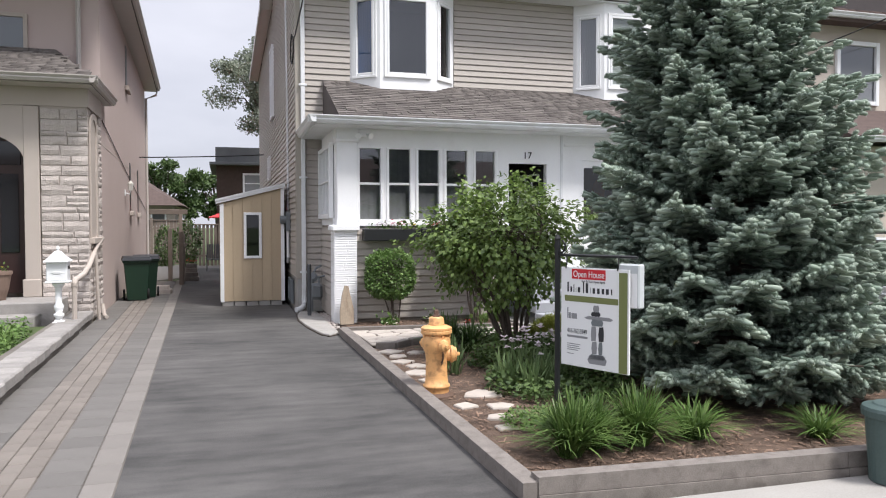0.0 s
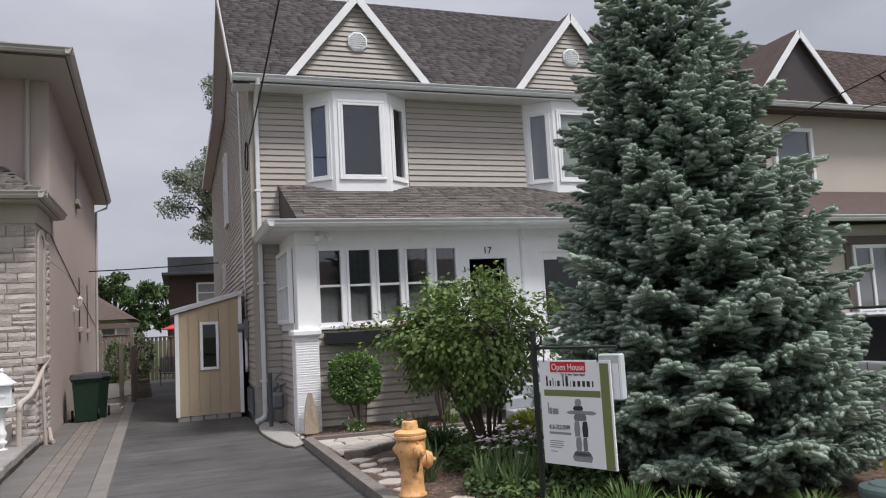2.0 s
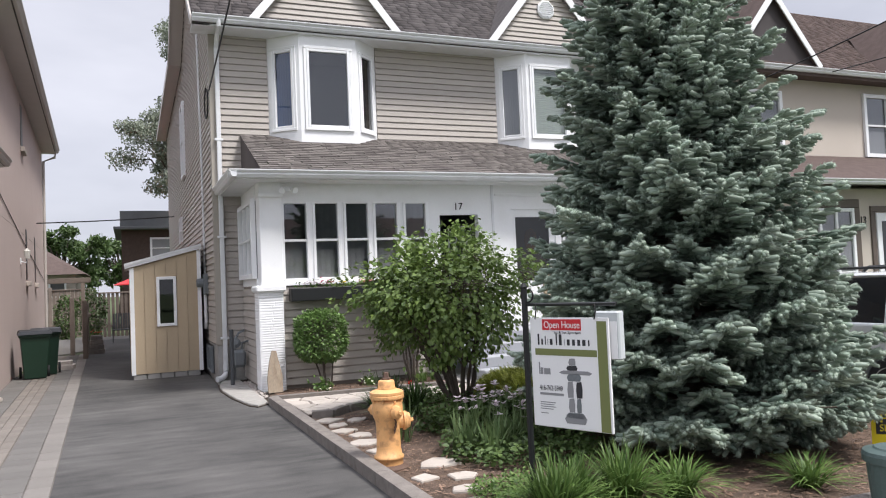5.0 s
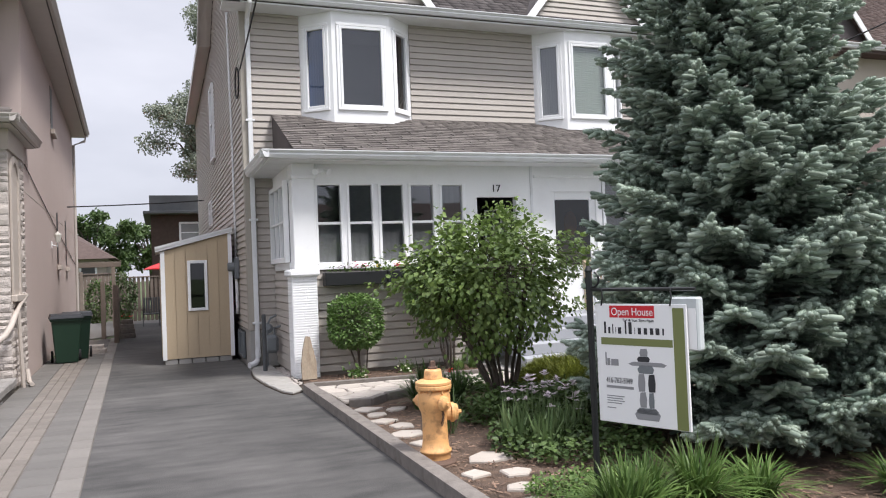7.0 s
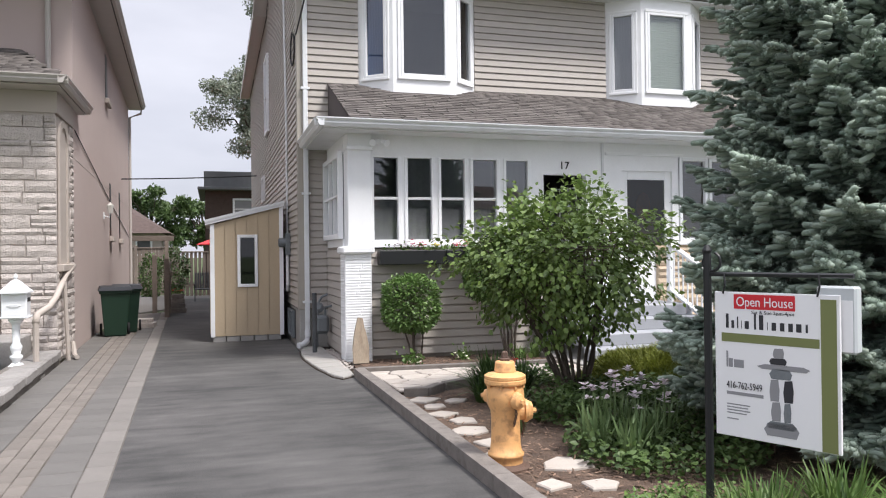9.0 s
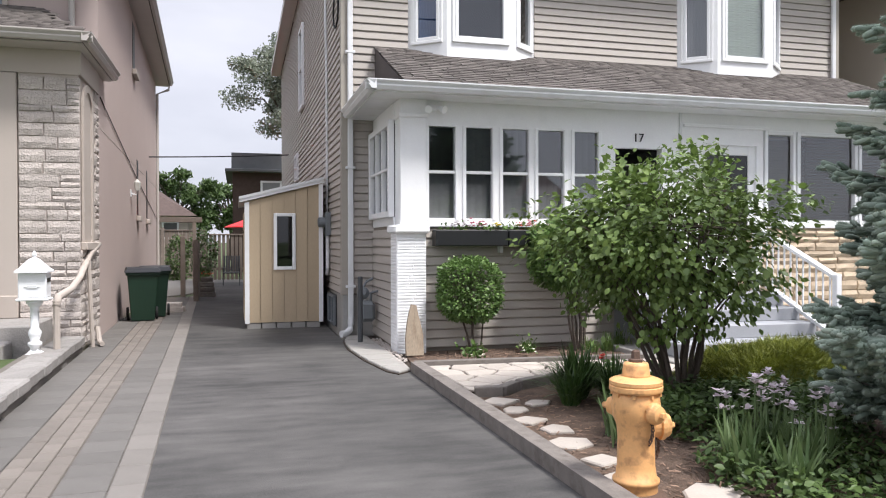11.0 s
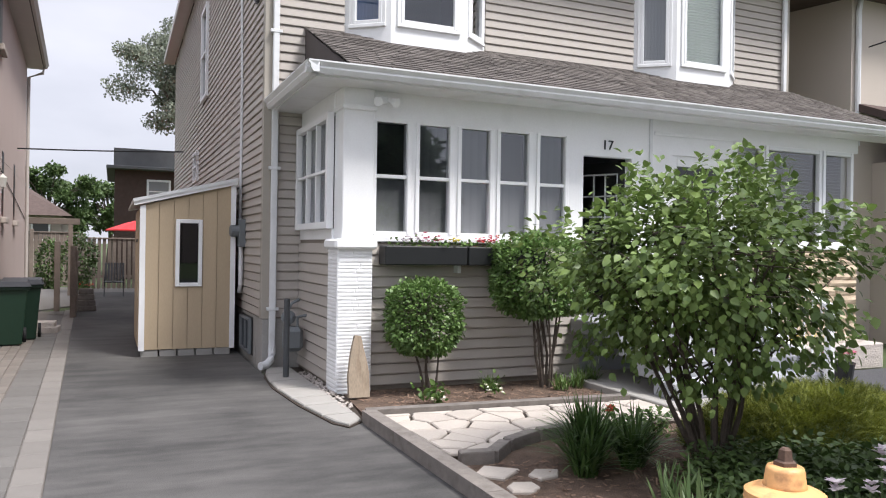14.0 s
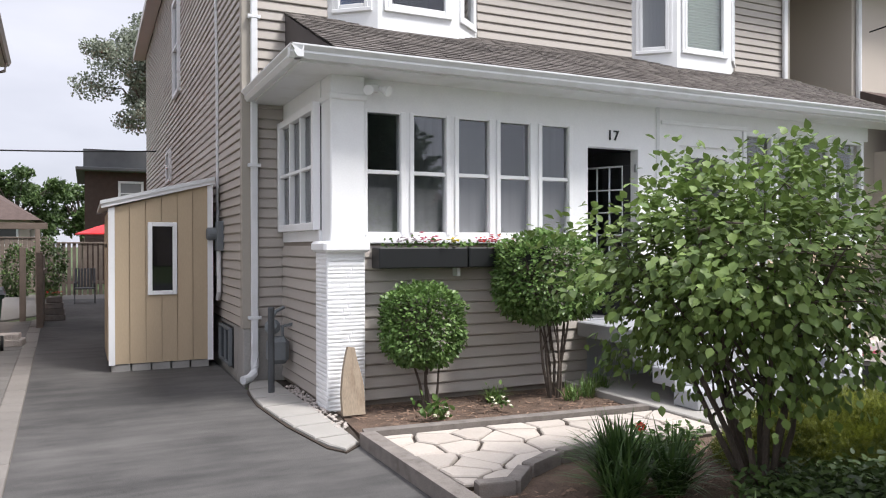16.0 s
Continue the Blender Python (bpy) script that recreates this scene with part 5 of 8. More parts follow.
part("surround", Geo().box((13.75, 12.66, 2.86), (15.25, 12.699, 3.05), 0.01).box((13.75, 12.66, 1.2), (13.93, 12.699, 2.86), 0.01).box((15.07, 12.66, 1.2), (15.25, 12.699, 2.86), 0.01), M_BROWN_TRIM, rh, "brown window surround")
part("surround", Geo().box((15.6, 12.66, 2.76), (16.75, 12.699, 2.9), 0.01).box((15.6, 12.66, 0.3), (15.75, 12.699, 2.76), 0.01).box((16.6, 12.66, 0.3), (16.75, 12.699, 2.76), 0.01), M_BROWN_TRIM, rh, "brown door surround")
dd = part("front_door", Geo().box((15.77, 12.65, 0.5), (16.58, 12.698, 2.74), 0.01), M_VINYL_WHITE, rh, "white glazed front door")
part("door_pane", Geo().box((15.92, 12.64, 1.3), (16.42, 12.649, 2.55), 0.004), M_CARGLASS, dd)
part("door_handle", Geo().box((16.46, 12.6, 1.35), (16.5, 12.649, 1.55), 0.01), M_BLACK, dd)
for ch, x in (("1", 15.32), ("3", 15.43)):
    cu = bpy.data.curves.new("digit", "FONT")
    cu.body, cu.size, cu.extrude, cu.align_x = ch, 0.24, 0.006, "CENTER"
    ob = new("house_number", cu)
    ob.matrix_world = face_y(x, 12.69, 2.5)
    cu.materials.append(M_BLACK)
    tagged(ob, "black house number digit on cream stucco", "number", "house number thirteen")
for c in (14.6, 19.85):
    gablet(c, 1.45, 6.55, 8.35, 14.22, 16.3, M_SHINGLE_RED, False, M_FLASH, "white-trimmed dark gable over the cream house")
part("downspout", Geo().tube([(12.3, HY - 0.05, 6.4), (12.22, HY - 0.05, 6.1), (12.22, HY - 0.05, 3.6)], 0.05, 8), M_GUTTER, rh)

# ---- back yard ----


def fence(x0, x1, y, h, label, gap=0.012, board=0.14):
    th = thing("fence", ((x0 + x1) / 2, y, 0), label, "fence", "back yard fences")
    x, k = x0, 0
    while x < x1:
        part("board", Geo().box((x, y - 0.012 - 0.01 * (k % 2), -0.06), (x + board - gap, y + 0.008 - 0.01 * (k % 2), h - 0.05), 0.004), M_FENCE, th)
        x += board
        k += 1
    part("rail", Geo().box((x0, y - 0.05, h - 0.05), (x1, y + 0.05, h), 0.006), M_FENCE, th)
    part("rail", Geo().box((x0, y + 0.01, 0.35), (x1, y + 0.05, 0.45), 0.006), M_FENCE, th)
    for px in np.arange(x0, x1 + 0.1, 2.2):
        part("post", Geo().box((px - 0.06, y - 0.06, -0.06), (px + 0.06, y + 0.06, h + 0.08), 0.01), M_FENCE, th)
    return th


fence(-7.5, -1.4, 36, 1.95, "grey-brown board fence across the yard")
fence(-1.35, 2.2, 33.5, 1.75, "pale weathered board fence with gaps", 0.05, 0.16)
gate = thing("gate", (-1.15, 22.6, 0), "open weathered wooden gate at the end of the paving", "gate")
part("post", Geo().box((-1.2, 22.45, -0.05), (-1.08, 22.57, 1.5), 0.01), M_FENCE, gate)
part("post", Geo().box((-1.6, 24.0, -0.05), (-1.48, 24.12, 1.6), 0.01), M_FENCE, gate)
for k in range(8):
    part("board", Geo().box((-1.13, 22.6 + k * 0.15, 0.02), (-1.1, 22.74 + k * 0.15, 1.42), 0.004), M_FENCE, gate)
part("rail", Geo().box((-1.1, 22.58, 1.05), (-1.06, 23.8, 1.15), 0.004), M_FENCE, gate)
perg = thing("trellis", (-2.8, 30, 0), "grey wooden trellis arch over the yard path", "trellis")
for x in (-3.4, -1.55):
    part("post", Geo().box((x - 0.06, 29.9, -0.06), (x + 0.06, 30.02, 2.1), 0.008), M_FENCE, perg)
part("beam", Geo().box((-3.7, 29.9, 2.1), (-1.3, 30.02, 2.28), 0.008), M_FENCE, perg)
yard = sheet("yard_patio", [(-2.15, 24.3), (1.3, 31.05), (1.3, 33.4), (-6.5, 35.9), (-6.5, 24.3)], -0.02, 0.2, M_PAVER_GREY, "grey paved back yard", "patio")
pots = thing("planter_box", (-0.95, 24.1, 0), "stacked wooden planter with red flowers", "planter")
for k in range(4):
    part("plank", Geo().box((-1.15 + 0.02 * k, 23.9 + 0.02 * k, 0.13 * k - 0.0), (-0.72 - 0.02 * k, 24.3 - 0.02 * k, 0.13 * k + 0.12), 0.012), M_TIMBER, pots)
ch = thing("garden_chair", (-0.35, 29.3, 0), "dark slatted folding garden chair", "chair")
for k in range(7):
    part("slat", Geo().box((-0.6 + k * 0.08, 29.35, 0.42), (-0.54 + k * 0.08, 29.38, 1.0), 0.004, Matrix.Translation((0, 29.35, 0.42)) @ Matrix.Rotation(radians(-15), 4, "X") @ Matrix.Translation((0, -29.35, -0.42))), M_POLE, ch)
part("seat", Geo().box((-0.62, 28.9, 0.4), (-0.06, 29.38, 0.44), 0.006), M_POLE, ch)
for x in (-0.6, -0.08):
    part("leg", Geo().tube([(x, 28.9, -0.02), (x, 29.4, 0.6)], 0.018, 6), M_POLE, ch)
    part("leg", Geo().tube([(x, 29.4, -0.02), (x, 28.9, 0.6)], 0.018, 6), M_POLE, ch)
um = thing("umbrella", (0.8, 35.2, 0), "red garden umbrella opened behind the fence", "umbrella")
part("canopy", Geo().lathe([(1.45, 2.02), (1.44, 2.06), (0.75, 2.32), (0.02, 2.52)], 8, Matrix.Translation((0.8, 35.2, 0))), M_UMBRELLA, um)
part("pole", Geo().tube([(0.8, 35.2, -0.06), (0.8, 35.2, 2.5)], 0.025, 8), M_FENCE, um)

far = thing("brick_house", (2.5, 44, 0), "dark brown brick house with a flat grey roof", "house", kind="structure")
part("wall", Geo().box((-0.35, 42, -0.1), (9, 50, 4.9)), M_BRICKDARK, far)
part("roof", Geo().box((-0.7, 41.5, 4.9), (9, 50, 5.05), 0.02).box((-0.4, 42.2, 5.05), (9, 50, 5.9)), M_GREYROOF, far)
fr = pane_set(far, face_y(1.0, 41.995, 3.4), 1.05, 1.1, 1, 2, 0.05, 0.1, 0.06)
part("backing", Geo().box((1.05, 41.97, 3.45), (2.0, 41.985, 4.45)), M_CURTAIN, fr)
fb = thing("bungalow", (-7, 50, 0), "pale bungalow with a brown hip roof beyond the fence", "house", kind="structure")
part("wall", Geo().box((-9.5, 48, -0.1), (-2.8, 56, 2.9)), M_STUCCO_TRIM, fb)
part("roof", Geo().add([(-10, 47.5, 2.9), (-2.3, 47.5, 2.9), (-2.3, 56.5, 2.9), (-10, 56.5, 2.9), (-6.5, 51, 5.3), (-5.8, 53, 5.3)], [(3, 2, 1, 0), (0, 1, 4), (1, 2, 5, 4), (2, 3, 5), (3, 0, 4, 5)]), M_SHINGLE_RED, fb)
for x in (-5.6, -4.2):
    fr = pane_set(fb, face_y(x, 47.995, 1.6), 0.9, 1.0, 1, 1, 0.05, 0.1, 0.06)
    # dark grey sheet stands for the unlit room behind the pane
    part("backing", Geo().box((x + 0.05, 47.97, 1.65), (x + 0.85, 47.985, 2.55)), M_ROOM, fr)
# street side opposite: unseen houses, added behind the camera for reflections in the glass
for k, x in enumerate((-16, -3, 10, 23)):
    oh = thing("reflection_house", (x, -40, 0), "unseen plain house added for window reflections", "house", "houses across the street", "structure")
    part("wall", Geo().box((x - 5, -50, -0.1), (x + 5, -40, 5.5)), M_STUCCO_TRIM if k % 2 else M_STUCCO, oh)
    part("roof", Geo().prism([(-51, 5.5), (-39.4, 5.5), (-45, 8.0)], 10.6, Matrix.Translation((x - 5.3, 0, 0)) @ to_x), M_SHINGLE_RED, oh)

# ---- overhead cables ----


def cable(a, b, sag, r, label):
    a, b = Vector(a), Vector(b)
    pts = [a.lerp(b, t / 24) - Vector((0, 0, sag * 4 * (t / 24) * (1 - t / 24))) for t in range(25)]
    return tagged(part("cable", Geo().tube(pts, r, 5), M_CABLE), label, "cable", "overhead cables")


cable((-3.2, 26, 3.85), (1.6, 26.5, 4.1), 0.03, 0.02, "thin black cable strung between the houses")
cable((1.36, 15.0, 5.2), (1.0, -6, 8.6), 0.5, 0.014, "black service cable dropping from the street to the house corner")
cable((12.3, 14.4, 5.4), (12.0, -6, 8.6), 0.5, 0.014, "black service cable to the cream house")
cable((16.2, 14.4, 6.4), (24.0, -6, 9.6), 0.5, 0.014, "black service cable crossing above the roofs")
loop = thing("cable_loop", (1.36, 15.2, 5.2), "loop of black service cable at the wall", "cable")
part("loop", Geo().tube([(1.34, 15.05 + 0.3 * math.sin(a / 8 * math.pi), 5.35 + 0.28 * math.cos(a / 8 * math.pi) - 0.25) for a in range(15)], 0.014, 6), M_CABLE, loop)
part("drip_line", Geo().tube([(1.34, 16.6, 6.9), (1.34, 16.3, 4.0), (1.34, 16.3, 2.0), (1.34, 16.35, 1.2)], 0.022, 6), M_GUTTER, loop, "pale conduit pipe")
mt = thing("electric_meter", (1.3, 16.0, 1.7), "grey round electric meter on the side wall", "meter")
part("box", Geo().box((1.27, 15.88, 1.55), (1.36, 16.1, 1.95), 0.01), M_METER, mt)
part("dial", Geo().lathe([(0.085, 0), (0.085, 0.1), (0.07, 0.12)], 16, Matrix.Translation((1.27, 15.99, 1.78)) @ Matrix.Rotation(radians(-90), 4, "Y")), M_METER, mt)
part("conduit", Geo().tube([(1.31, 15.99, 1.55), (1.31, 15.99, 1.0), (1.31, 16.1, 0.9), (1.36, 16.2, 0.9)], 0.03, 8), M_GUTTER, mt)

# ---- timber edging ----
edge = thing("timber_edging", (1.8, 7.7, 0), "weathered landscape timbers edging the driveway", "edging", kind="structure")
for y0, y1 in ((4.14, 6.5), (6.505, 8.9), (8.905, 11.33)):
    g = Geo().prism([(curb_x(y0), y0), (curb_x(y0) + 0.13, y0), (curb_x(y1) + 0.13, y1), (curb_x(y1), y1)], 0.2, Matrix.Translation((0, 0, -0.09)))
    part("timber", g, M_TIMBER, edge)
front = thing("timber_wall", (3.4, 4.1, 0), "two courses of weathered timber along the footpath", "edging", kind="structure")
for z0, z1, s in ((-0.1, 0.03, 0.0), (0.034, 0.14, 0.012)):
    for x0, x1 in ((1.83, 4.0), (4.005, 6.4)):
        g = Geo().prism([(x0, 4.2 - (x0 - 1.8) * 0.05 + s), (x1, 4.2 - (x1 - 1.8) * 0.05 + s), (x1, 4.33 - (x1 - 1.8) * 0.05), (x0, 4.33 - (x0 - 1.8) * 0.05)], z1 - z0, Matrix.Translation((0, -0.08, z0)))
        part("timber", g, M_TIMBER, front)
back = thing("timber_border", (3.0, 11.4, 0), "weathered timber border behind the flagstone path", "edging", kind="structure")
part("timber", Geo().prism([(1.74, 11.36), (4.5, 11.14), (4.5, 11.26), (1.76, 11.48)], 0.12, Matrix.Translation((0, 0, -0.02))), M_TIMBER, back)

# ---- paving strips: bedding ----
bed_l = sheet("paving_bed", [(drive_left(0.3) - 1.29, 0.3), (drive_left(0.3) - 0.003, 0.3), (drive_left(24.2) - 0.003, 24.2), (drive_left(24.2) - 1.2, 24.2)], -0.012, 0.2, M_JOINT, "paved walk of tan and grey pavers", "paving")

# ---- flagstone path ----


def clip_poly(poly, p, n):
    """Keeps the side of poly where (q - p) . n <= 0."""
    out = []
    for i, a in enumerate(poly):
        b = poly[(i + 1) % len(poly)]
        da, db = (a[0] - p[0]) * n[0] + (a[1] - p[1]) * n[1], (b[0] - p[0]) * n[0] + (b[1] - p[1]) * n[1]
        if da <= 0:
            out.append(a)
        if da * db < 0:
            t = da / (da - db)
            out.append((a[0] + t * (b[0] - a[0]), a[1] + t * (b[1] - a[1])))
    return out


def slab(poly, z, t, shrink):
    """A stone with a sloped rim from a polygon."""
    cx, cy = sum(p[0] for p in poly) / len(poly), sum(p[1] for p in poly) / len(poly)
    n = len(poly)

    def inset(d):
        return [(x + (cx - x) * d / max(math.hypot(cx - x, cy - y), 1e-3), y + (cy - y) * d / max(math.hypot(cx - x, cy - y), 1e-3)) for x, y in poly]
    a, b, c = inset(shrink), inset(shrink), inset(shrink + 0.012)
    vs = [(x, y, z - t) for x, y in a] + [(x, y, z - 0.01) for x, y in b] + [(x, y, z) for x, y in c]
    fs = [tuple(range(2 * n, 3 * n))]
    for k in (0, 1):
        fs += [(k * n + i, k * n + (i + 1) % n, (k + 1) * n + (i + 1) % n, (k + 1) * n + i) for i in range(n)]
    return Geo().add(vs, fs)


apron_line = [(1.28, 13.9), (1.24, 13.2), (1.3, 12.2), (1.42, 11.35), (1.52, 11.16), (1.72, 11.36), (1.74, 12.4), (1.72, 14.5), (1.42, 14.56)]
cuts = (11.0, 11.62, 12.1, 12.5, 13.05, 13.5, 14.0, 14.6)
for a, b in zip(cuts, cuts[1:]):
    poly = clip_poly(clip_poly(apron_line, (1.5, a), (0.12, -1)), (1.5, b), (-0.12, 1))
    if len(poly) > 2:
        part("slab", slab(poly, 0.034, 0.05, 0.032), M_CONCRETE, apron)

outline = [(1.92, 9.95), (2.25, 9.88), (2.5, 10.1), (2.85, 10.28), (3.4, 10.35), (4.6, 10.3), (4.6, 11.13), (1.86, 11.35)]
path = sheet("flagstone_path", outline, 0.03, 0.1, M_SOIL, "path of pale irregular flagstones", "path")
rng = np.random.default_rng(33)
seeds = [(x + rng.uniform(-0.13, 0.13), y + rng.uniform(-0.12, 0.12)) for x in np.arange(1.95, 4.8, 0.36) for y in np.arange(9.95, 11.6, 0.3)]
for i, s in enumerate(seeds):
    poly = outline
    for j, q in enumerate(seeds):
        if i != j and math.dist(s, q) < 1.2:
            poly = clip_poly(poly, ((s[0] + q[0]) / 2, (s[1] + q[1]) / 2), (q[0] - s[0], q[1] - s[1]))
            if len(poly) < 3:
                break
    if len(poly) >= 3 and abs(sum(a[0] * b[1] - a[1] * b[0] for a, b in zip(poly, poly[1:] + poly[:1]))) > 0.02:
        part("flagstone", slab(poly, 0.058 + rng.uniform(-0.004, 0.004), 0.05, 0.018), M_FLAG, path)
rim = thing("path_rim", (2.3, 9.9, 0), "dark stone rim along the path's near side", "edging", kind="structure")
for a, b in (((1.95, 9.78), (2.2, 9.74)), ((2.24, 9.75), (2.47, 9.98)), ((2.5, 10.0), (2.85, 10.18)), ((2.88, 10.19), (3.4, 10.25))):
    d = (Vector((*b, 0)) - Vector((*a, 0)))
    n = Vector((-d.y, d.x, 0)).normalized() * 0.1
    part("rim_stone", slab([a, b, (b[0] + n.x, b[1] + n.y), (a[0] + n.x, a[1] + n.y)], 0.1, 0.1, 0.0), M_TIMBER, rim)
steps_at = ((2.07, 9.5, 0.26), (2.38, 9.35, 0.2), (2.1, 9.15, 0.22), (2.06, 8.78, 0.24), (2.18, 8.45, 0.22), (2.08, 8.05, 0.26), (2.12, 7.62, 0.26), (2.05, 7.25, 0.2), (2.4, 6.85, 0.3), (2.1, 6.45, 0.2), (2.42, 6.35, 0.22), (2.3, 5.98, 0.2), (2.2, 5.66, 0.18))
for k, (x, y, r) in enumerate(steps_at):
    n = 4 + k % 3
    poly = [(x + 0.72 * r * rng.uniform(0.65, 1.15) * math.cos(2 * math.pi * (i + 0.3 * k) / n), y + 0.6 * r * rng.uniform(0.75, 1.1) * math.sin(2 * math.pi * (i + 0.3 * k) / n)) for i in range(n)]
    tagged(part("stepping_stone", slab(poly, 0.03, 0.05, 0.0), M_FLAG), "pale flat stepping stone set in mulch", "stone", "stepping stones")

# ---- fire hydrant ----
HXH, HYH = 1.99, 6.96
hy = thing("fire_hydrant", (HXH, HYH, 0.006), "chipped yellow cast-iron fire hydrant with chained caps", "hydrant")
at_h = Matrix.Translation((HXH, HYH, -0.005)) @ Matrix.Diagonal((0.87, 0.87, 0.985, 1))
part("base_ring", Geo().lathe([(0.2, 0.0), (0.2, 0.03), (0.17, 0.05), (0.14, 0.055)], 24, at_h), M_RUST, hy)
part("barrel", Geo().lathe([(0.135, 0.03), (0.14, 0.06), (0.14, 0.10), (0.15, 0.105), (0.15, 0.125), (0.132, 0.135), (0.122, 0.2), (0.118, 0.36), (0.125, 0.43), (0.15, 0.48), (0.157, 0.54), (0.15, 0.6), (0.135, 0.625)], 28, at_h), M_HYDRANT, hy, smooth=True)
part("flange", Geo().lathe([(0.14, 0.62), (0.168, 0.625), (0.172, 0.635), (0.172, 0.655), (0.165, 0.66), (0.17, 0.667), (0.17, 0.685), (0.15, 0.695), (0.1, 0.71)], 28, at_h), M_HYDRANT, hy)
part("bonnet", Geo().lathe([(0.1, 0.7), (0.088, 0.72), (0.082, 0.77), (0.076, 0.785), (0.05, 0.79)], 24, at_h), M_HYDRANT, hy, smooth=True)
part("operating_nut", Geo().lathe([(0.05, 0.785), (0.05, 0.805), (0.033, 0.81), (0.028, 0.85), (0.018, 0.858)], 5, at_h), M_RUST, hy, "rusty iron nut")
for k in range(8):
    a = k * math.pi / 4 + 0.2
    part("bolt", Geo().lathe([(0.014, 0.598), (0.014, 0.622)], 6, at_h @ Matrix.Translation((0.15 * math.cos(a), 0.15 * math.sin(a), 0))), M_HYDRANT, hy)


def outlet(ang, z, r, ln, nm):
    m = at_h @ Matrix.Translation((0, 0, z)) @ Matrix.Rotation(ang, 4, "Z") @ Matrix.Rotation(radians(90), 4, "Y")
    p = part(nm, Geo().lathe([(r * 0.9, 0.08), (r * 0.9, ln - 0.05), (r * 1.12, ln - 0.045), (r * 1.12, ln - 0.02), (r, ln - 0.01), (r * 0.85, ln + 0.02), (r * 0.4, ln + 0.03)], 20, m), M_HYDRANT, hy)
    part("cap_nut", Geo().lathe([(0.022, ln + 0.028), (0.018, ln + 0.06)], 5, m), M_HYDRANT, p)
    tip = m @ Vector((0, 0, ln - 0.03))
    out = (m.to_3x3() @ Vector((0, 0, 1)))
    pts = [tip + Vector((0, 0, -r)) - out * 0.02, tip + Vector((0, 0, -r - 0.08)), tip + Vector((0, 0, -r - 0.13)) - out * 0.06]
    for k in range(9):
        t = k / 8
        c = pts[0].lerp(pts[1], t).lerp(pts[1].lerp(pts[2], t), t)
        ring = [c + Matrix.Rotation(k % 2 * math.pi / 2, 3, "Z") @ Vector((0.009 * math.cos(a * math.pi / 4), 0, 0.014 * math.sin(a * math.pi / 4))) for a in range(9)]
        part("chain_link", Geo().tube(ring, 0.0035, 5), M_RUST, p)


outlet(radians(-78), 0.52, 0.055, 0.2, "hose_outlet")
outlet(radians(-8), 0.42, 0.075, 0.2, "pumper_outlet")
outlet(radians(128), 0.52, 0.055, 0.17, "hose_outlet")

# ---- sale sign ----
S_TL, S_TR = Vector((2.515, 5.29, 1.33)), Vector((2.771, 4.72, 1.32))
s_dir = Vector((S_TR.x - S_TL.x, S_TR.y - S_TL.y, 0)).normalized()
m_s = face_between((S_TL.x, S_TL.y), (S_TR.x, S_TR.y), 0.585)
SW, SH = (Vector((S_TR.x, S_TR.y)) - Vector((S_TL.x, S_TL.y))).length, 0.745
sg = thing("sale_sign", (2.5, 5.35, 0), "white open house sign hung from a black metal post", "sign")
p0 = m_s @ Vector((-0.045, 0, -0.01))
part("post", Geo().tube([(p0.x, p0.y, -0.02), (p0.x, p0.y, 1.53)], 0.022, 8), M_BLACK, sg)
part("finial", Geo().lathe([(0.02, 1.53), (0.027, 1.545), (0.012, 1.575)], 8, Matrix.Translation((p0.x, p0.y, 0))), M_BLACK, sg)
part("arm", Geo().tube([m_s @ Vector((-0.045, 0.835, -0.01)), m_s @ Vector((SW + 0.06, 0.835, -0.01))], 0.012, 6), M_BLACK, sg)
part("scroll", Geo().tube([m_s @ Vector((-0.02 + 0.05 * math.sin(a / 5), 0.9 + 0.05 * math.cos(a / 5), -0.01)) for a in range(2, 26)], 0.007, 6), M_BLACK, sg)
board = part("board", Geo().box((0, 0, -0.014), (SW, SH, 0.0), 0.003, m_s), M_SIGN, sg)
for x in (0.05, SW - 0.1):
    part("hook", Geo().tube([m_s @ Vector((x, SH - 0.01, 0.004)), m_s @ Vector((x + 0.015, SH + 0.04, 0.01)), m_s @ Vector((x + 0.005, 0.84, 0.0))], 0.005, 5), M_BLACK, sg)


def flat(x0, y0, x1, y1, z=0.0015):
    return Geo().box((x0 * SW, y0 * SH, 0.0004), (x1 * SW, y1 * SH, z), 0, m_s)


part("print_bar", flat(0.86, 0.005, 0.975, 0.97), M_SIGN_OLIVE, board, "olive printed band")
part("print_bar", flat(0.06, 0.655, 0.85, 0.715), M_SIGN_OLIVE, board, "olive printed band")
part("print_bar", flat(0.17, 0.885, 0.67, 0.985), M_SIGN_RED, board, "red printed panel")


def writing(body, x, y, size, material, parent, m, width=None, label=""):
    cu = bpy.data.curves.new("writing", "FONT")
    cu.body, cu.size, cu.extrude, cu.offset = body, size, 0.0008, 0.0
    cu.materials.append(material)
    ob = new("writing", cu)
    ob.parent = parent
    sx = 1.0
    if width:
        bpy.context.view_layer.update()
        sx = width / max(ob.dimensions.x, 1e-3)
    ob.matrix_parent_inverse = ROOT_POSE.get(parent.name, Matrix()).inverted()
    ob.matrix_basis = m @ Matrix.Translation((x, y, 0.0025)) @ Matrix.Diagonal((sx, 1, 1, 1))
    if label:
        ob["label"] = label
    return ob


writing("Open House", 0.19 * SW, 0.905 * SH, 0.068, M_SIGN, board, m_s, 0.46 * SW, "white lettering")
writing("Sat & Sun 2pm-4pm", 0.32 * SW, 0.855 * SH, 0.024, M_SIGN_BLACK, board, m_s, 0.34 * SW)
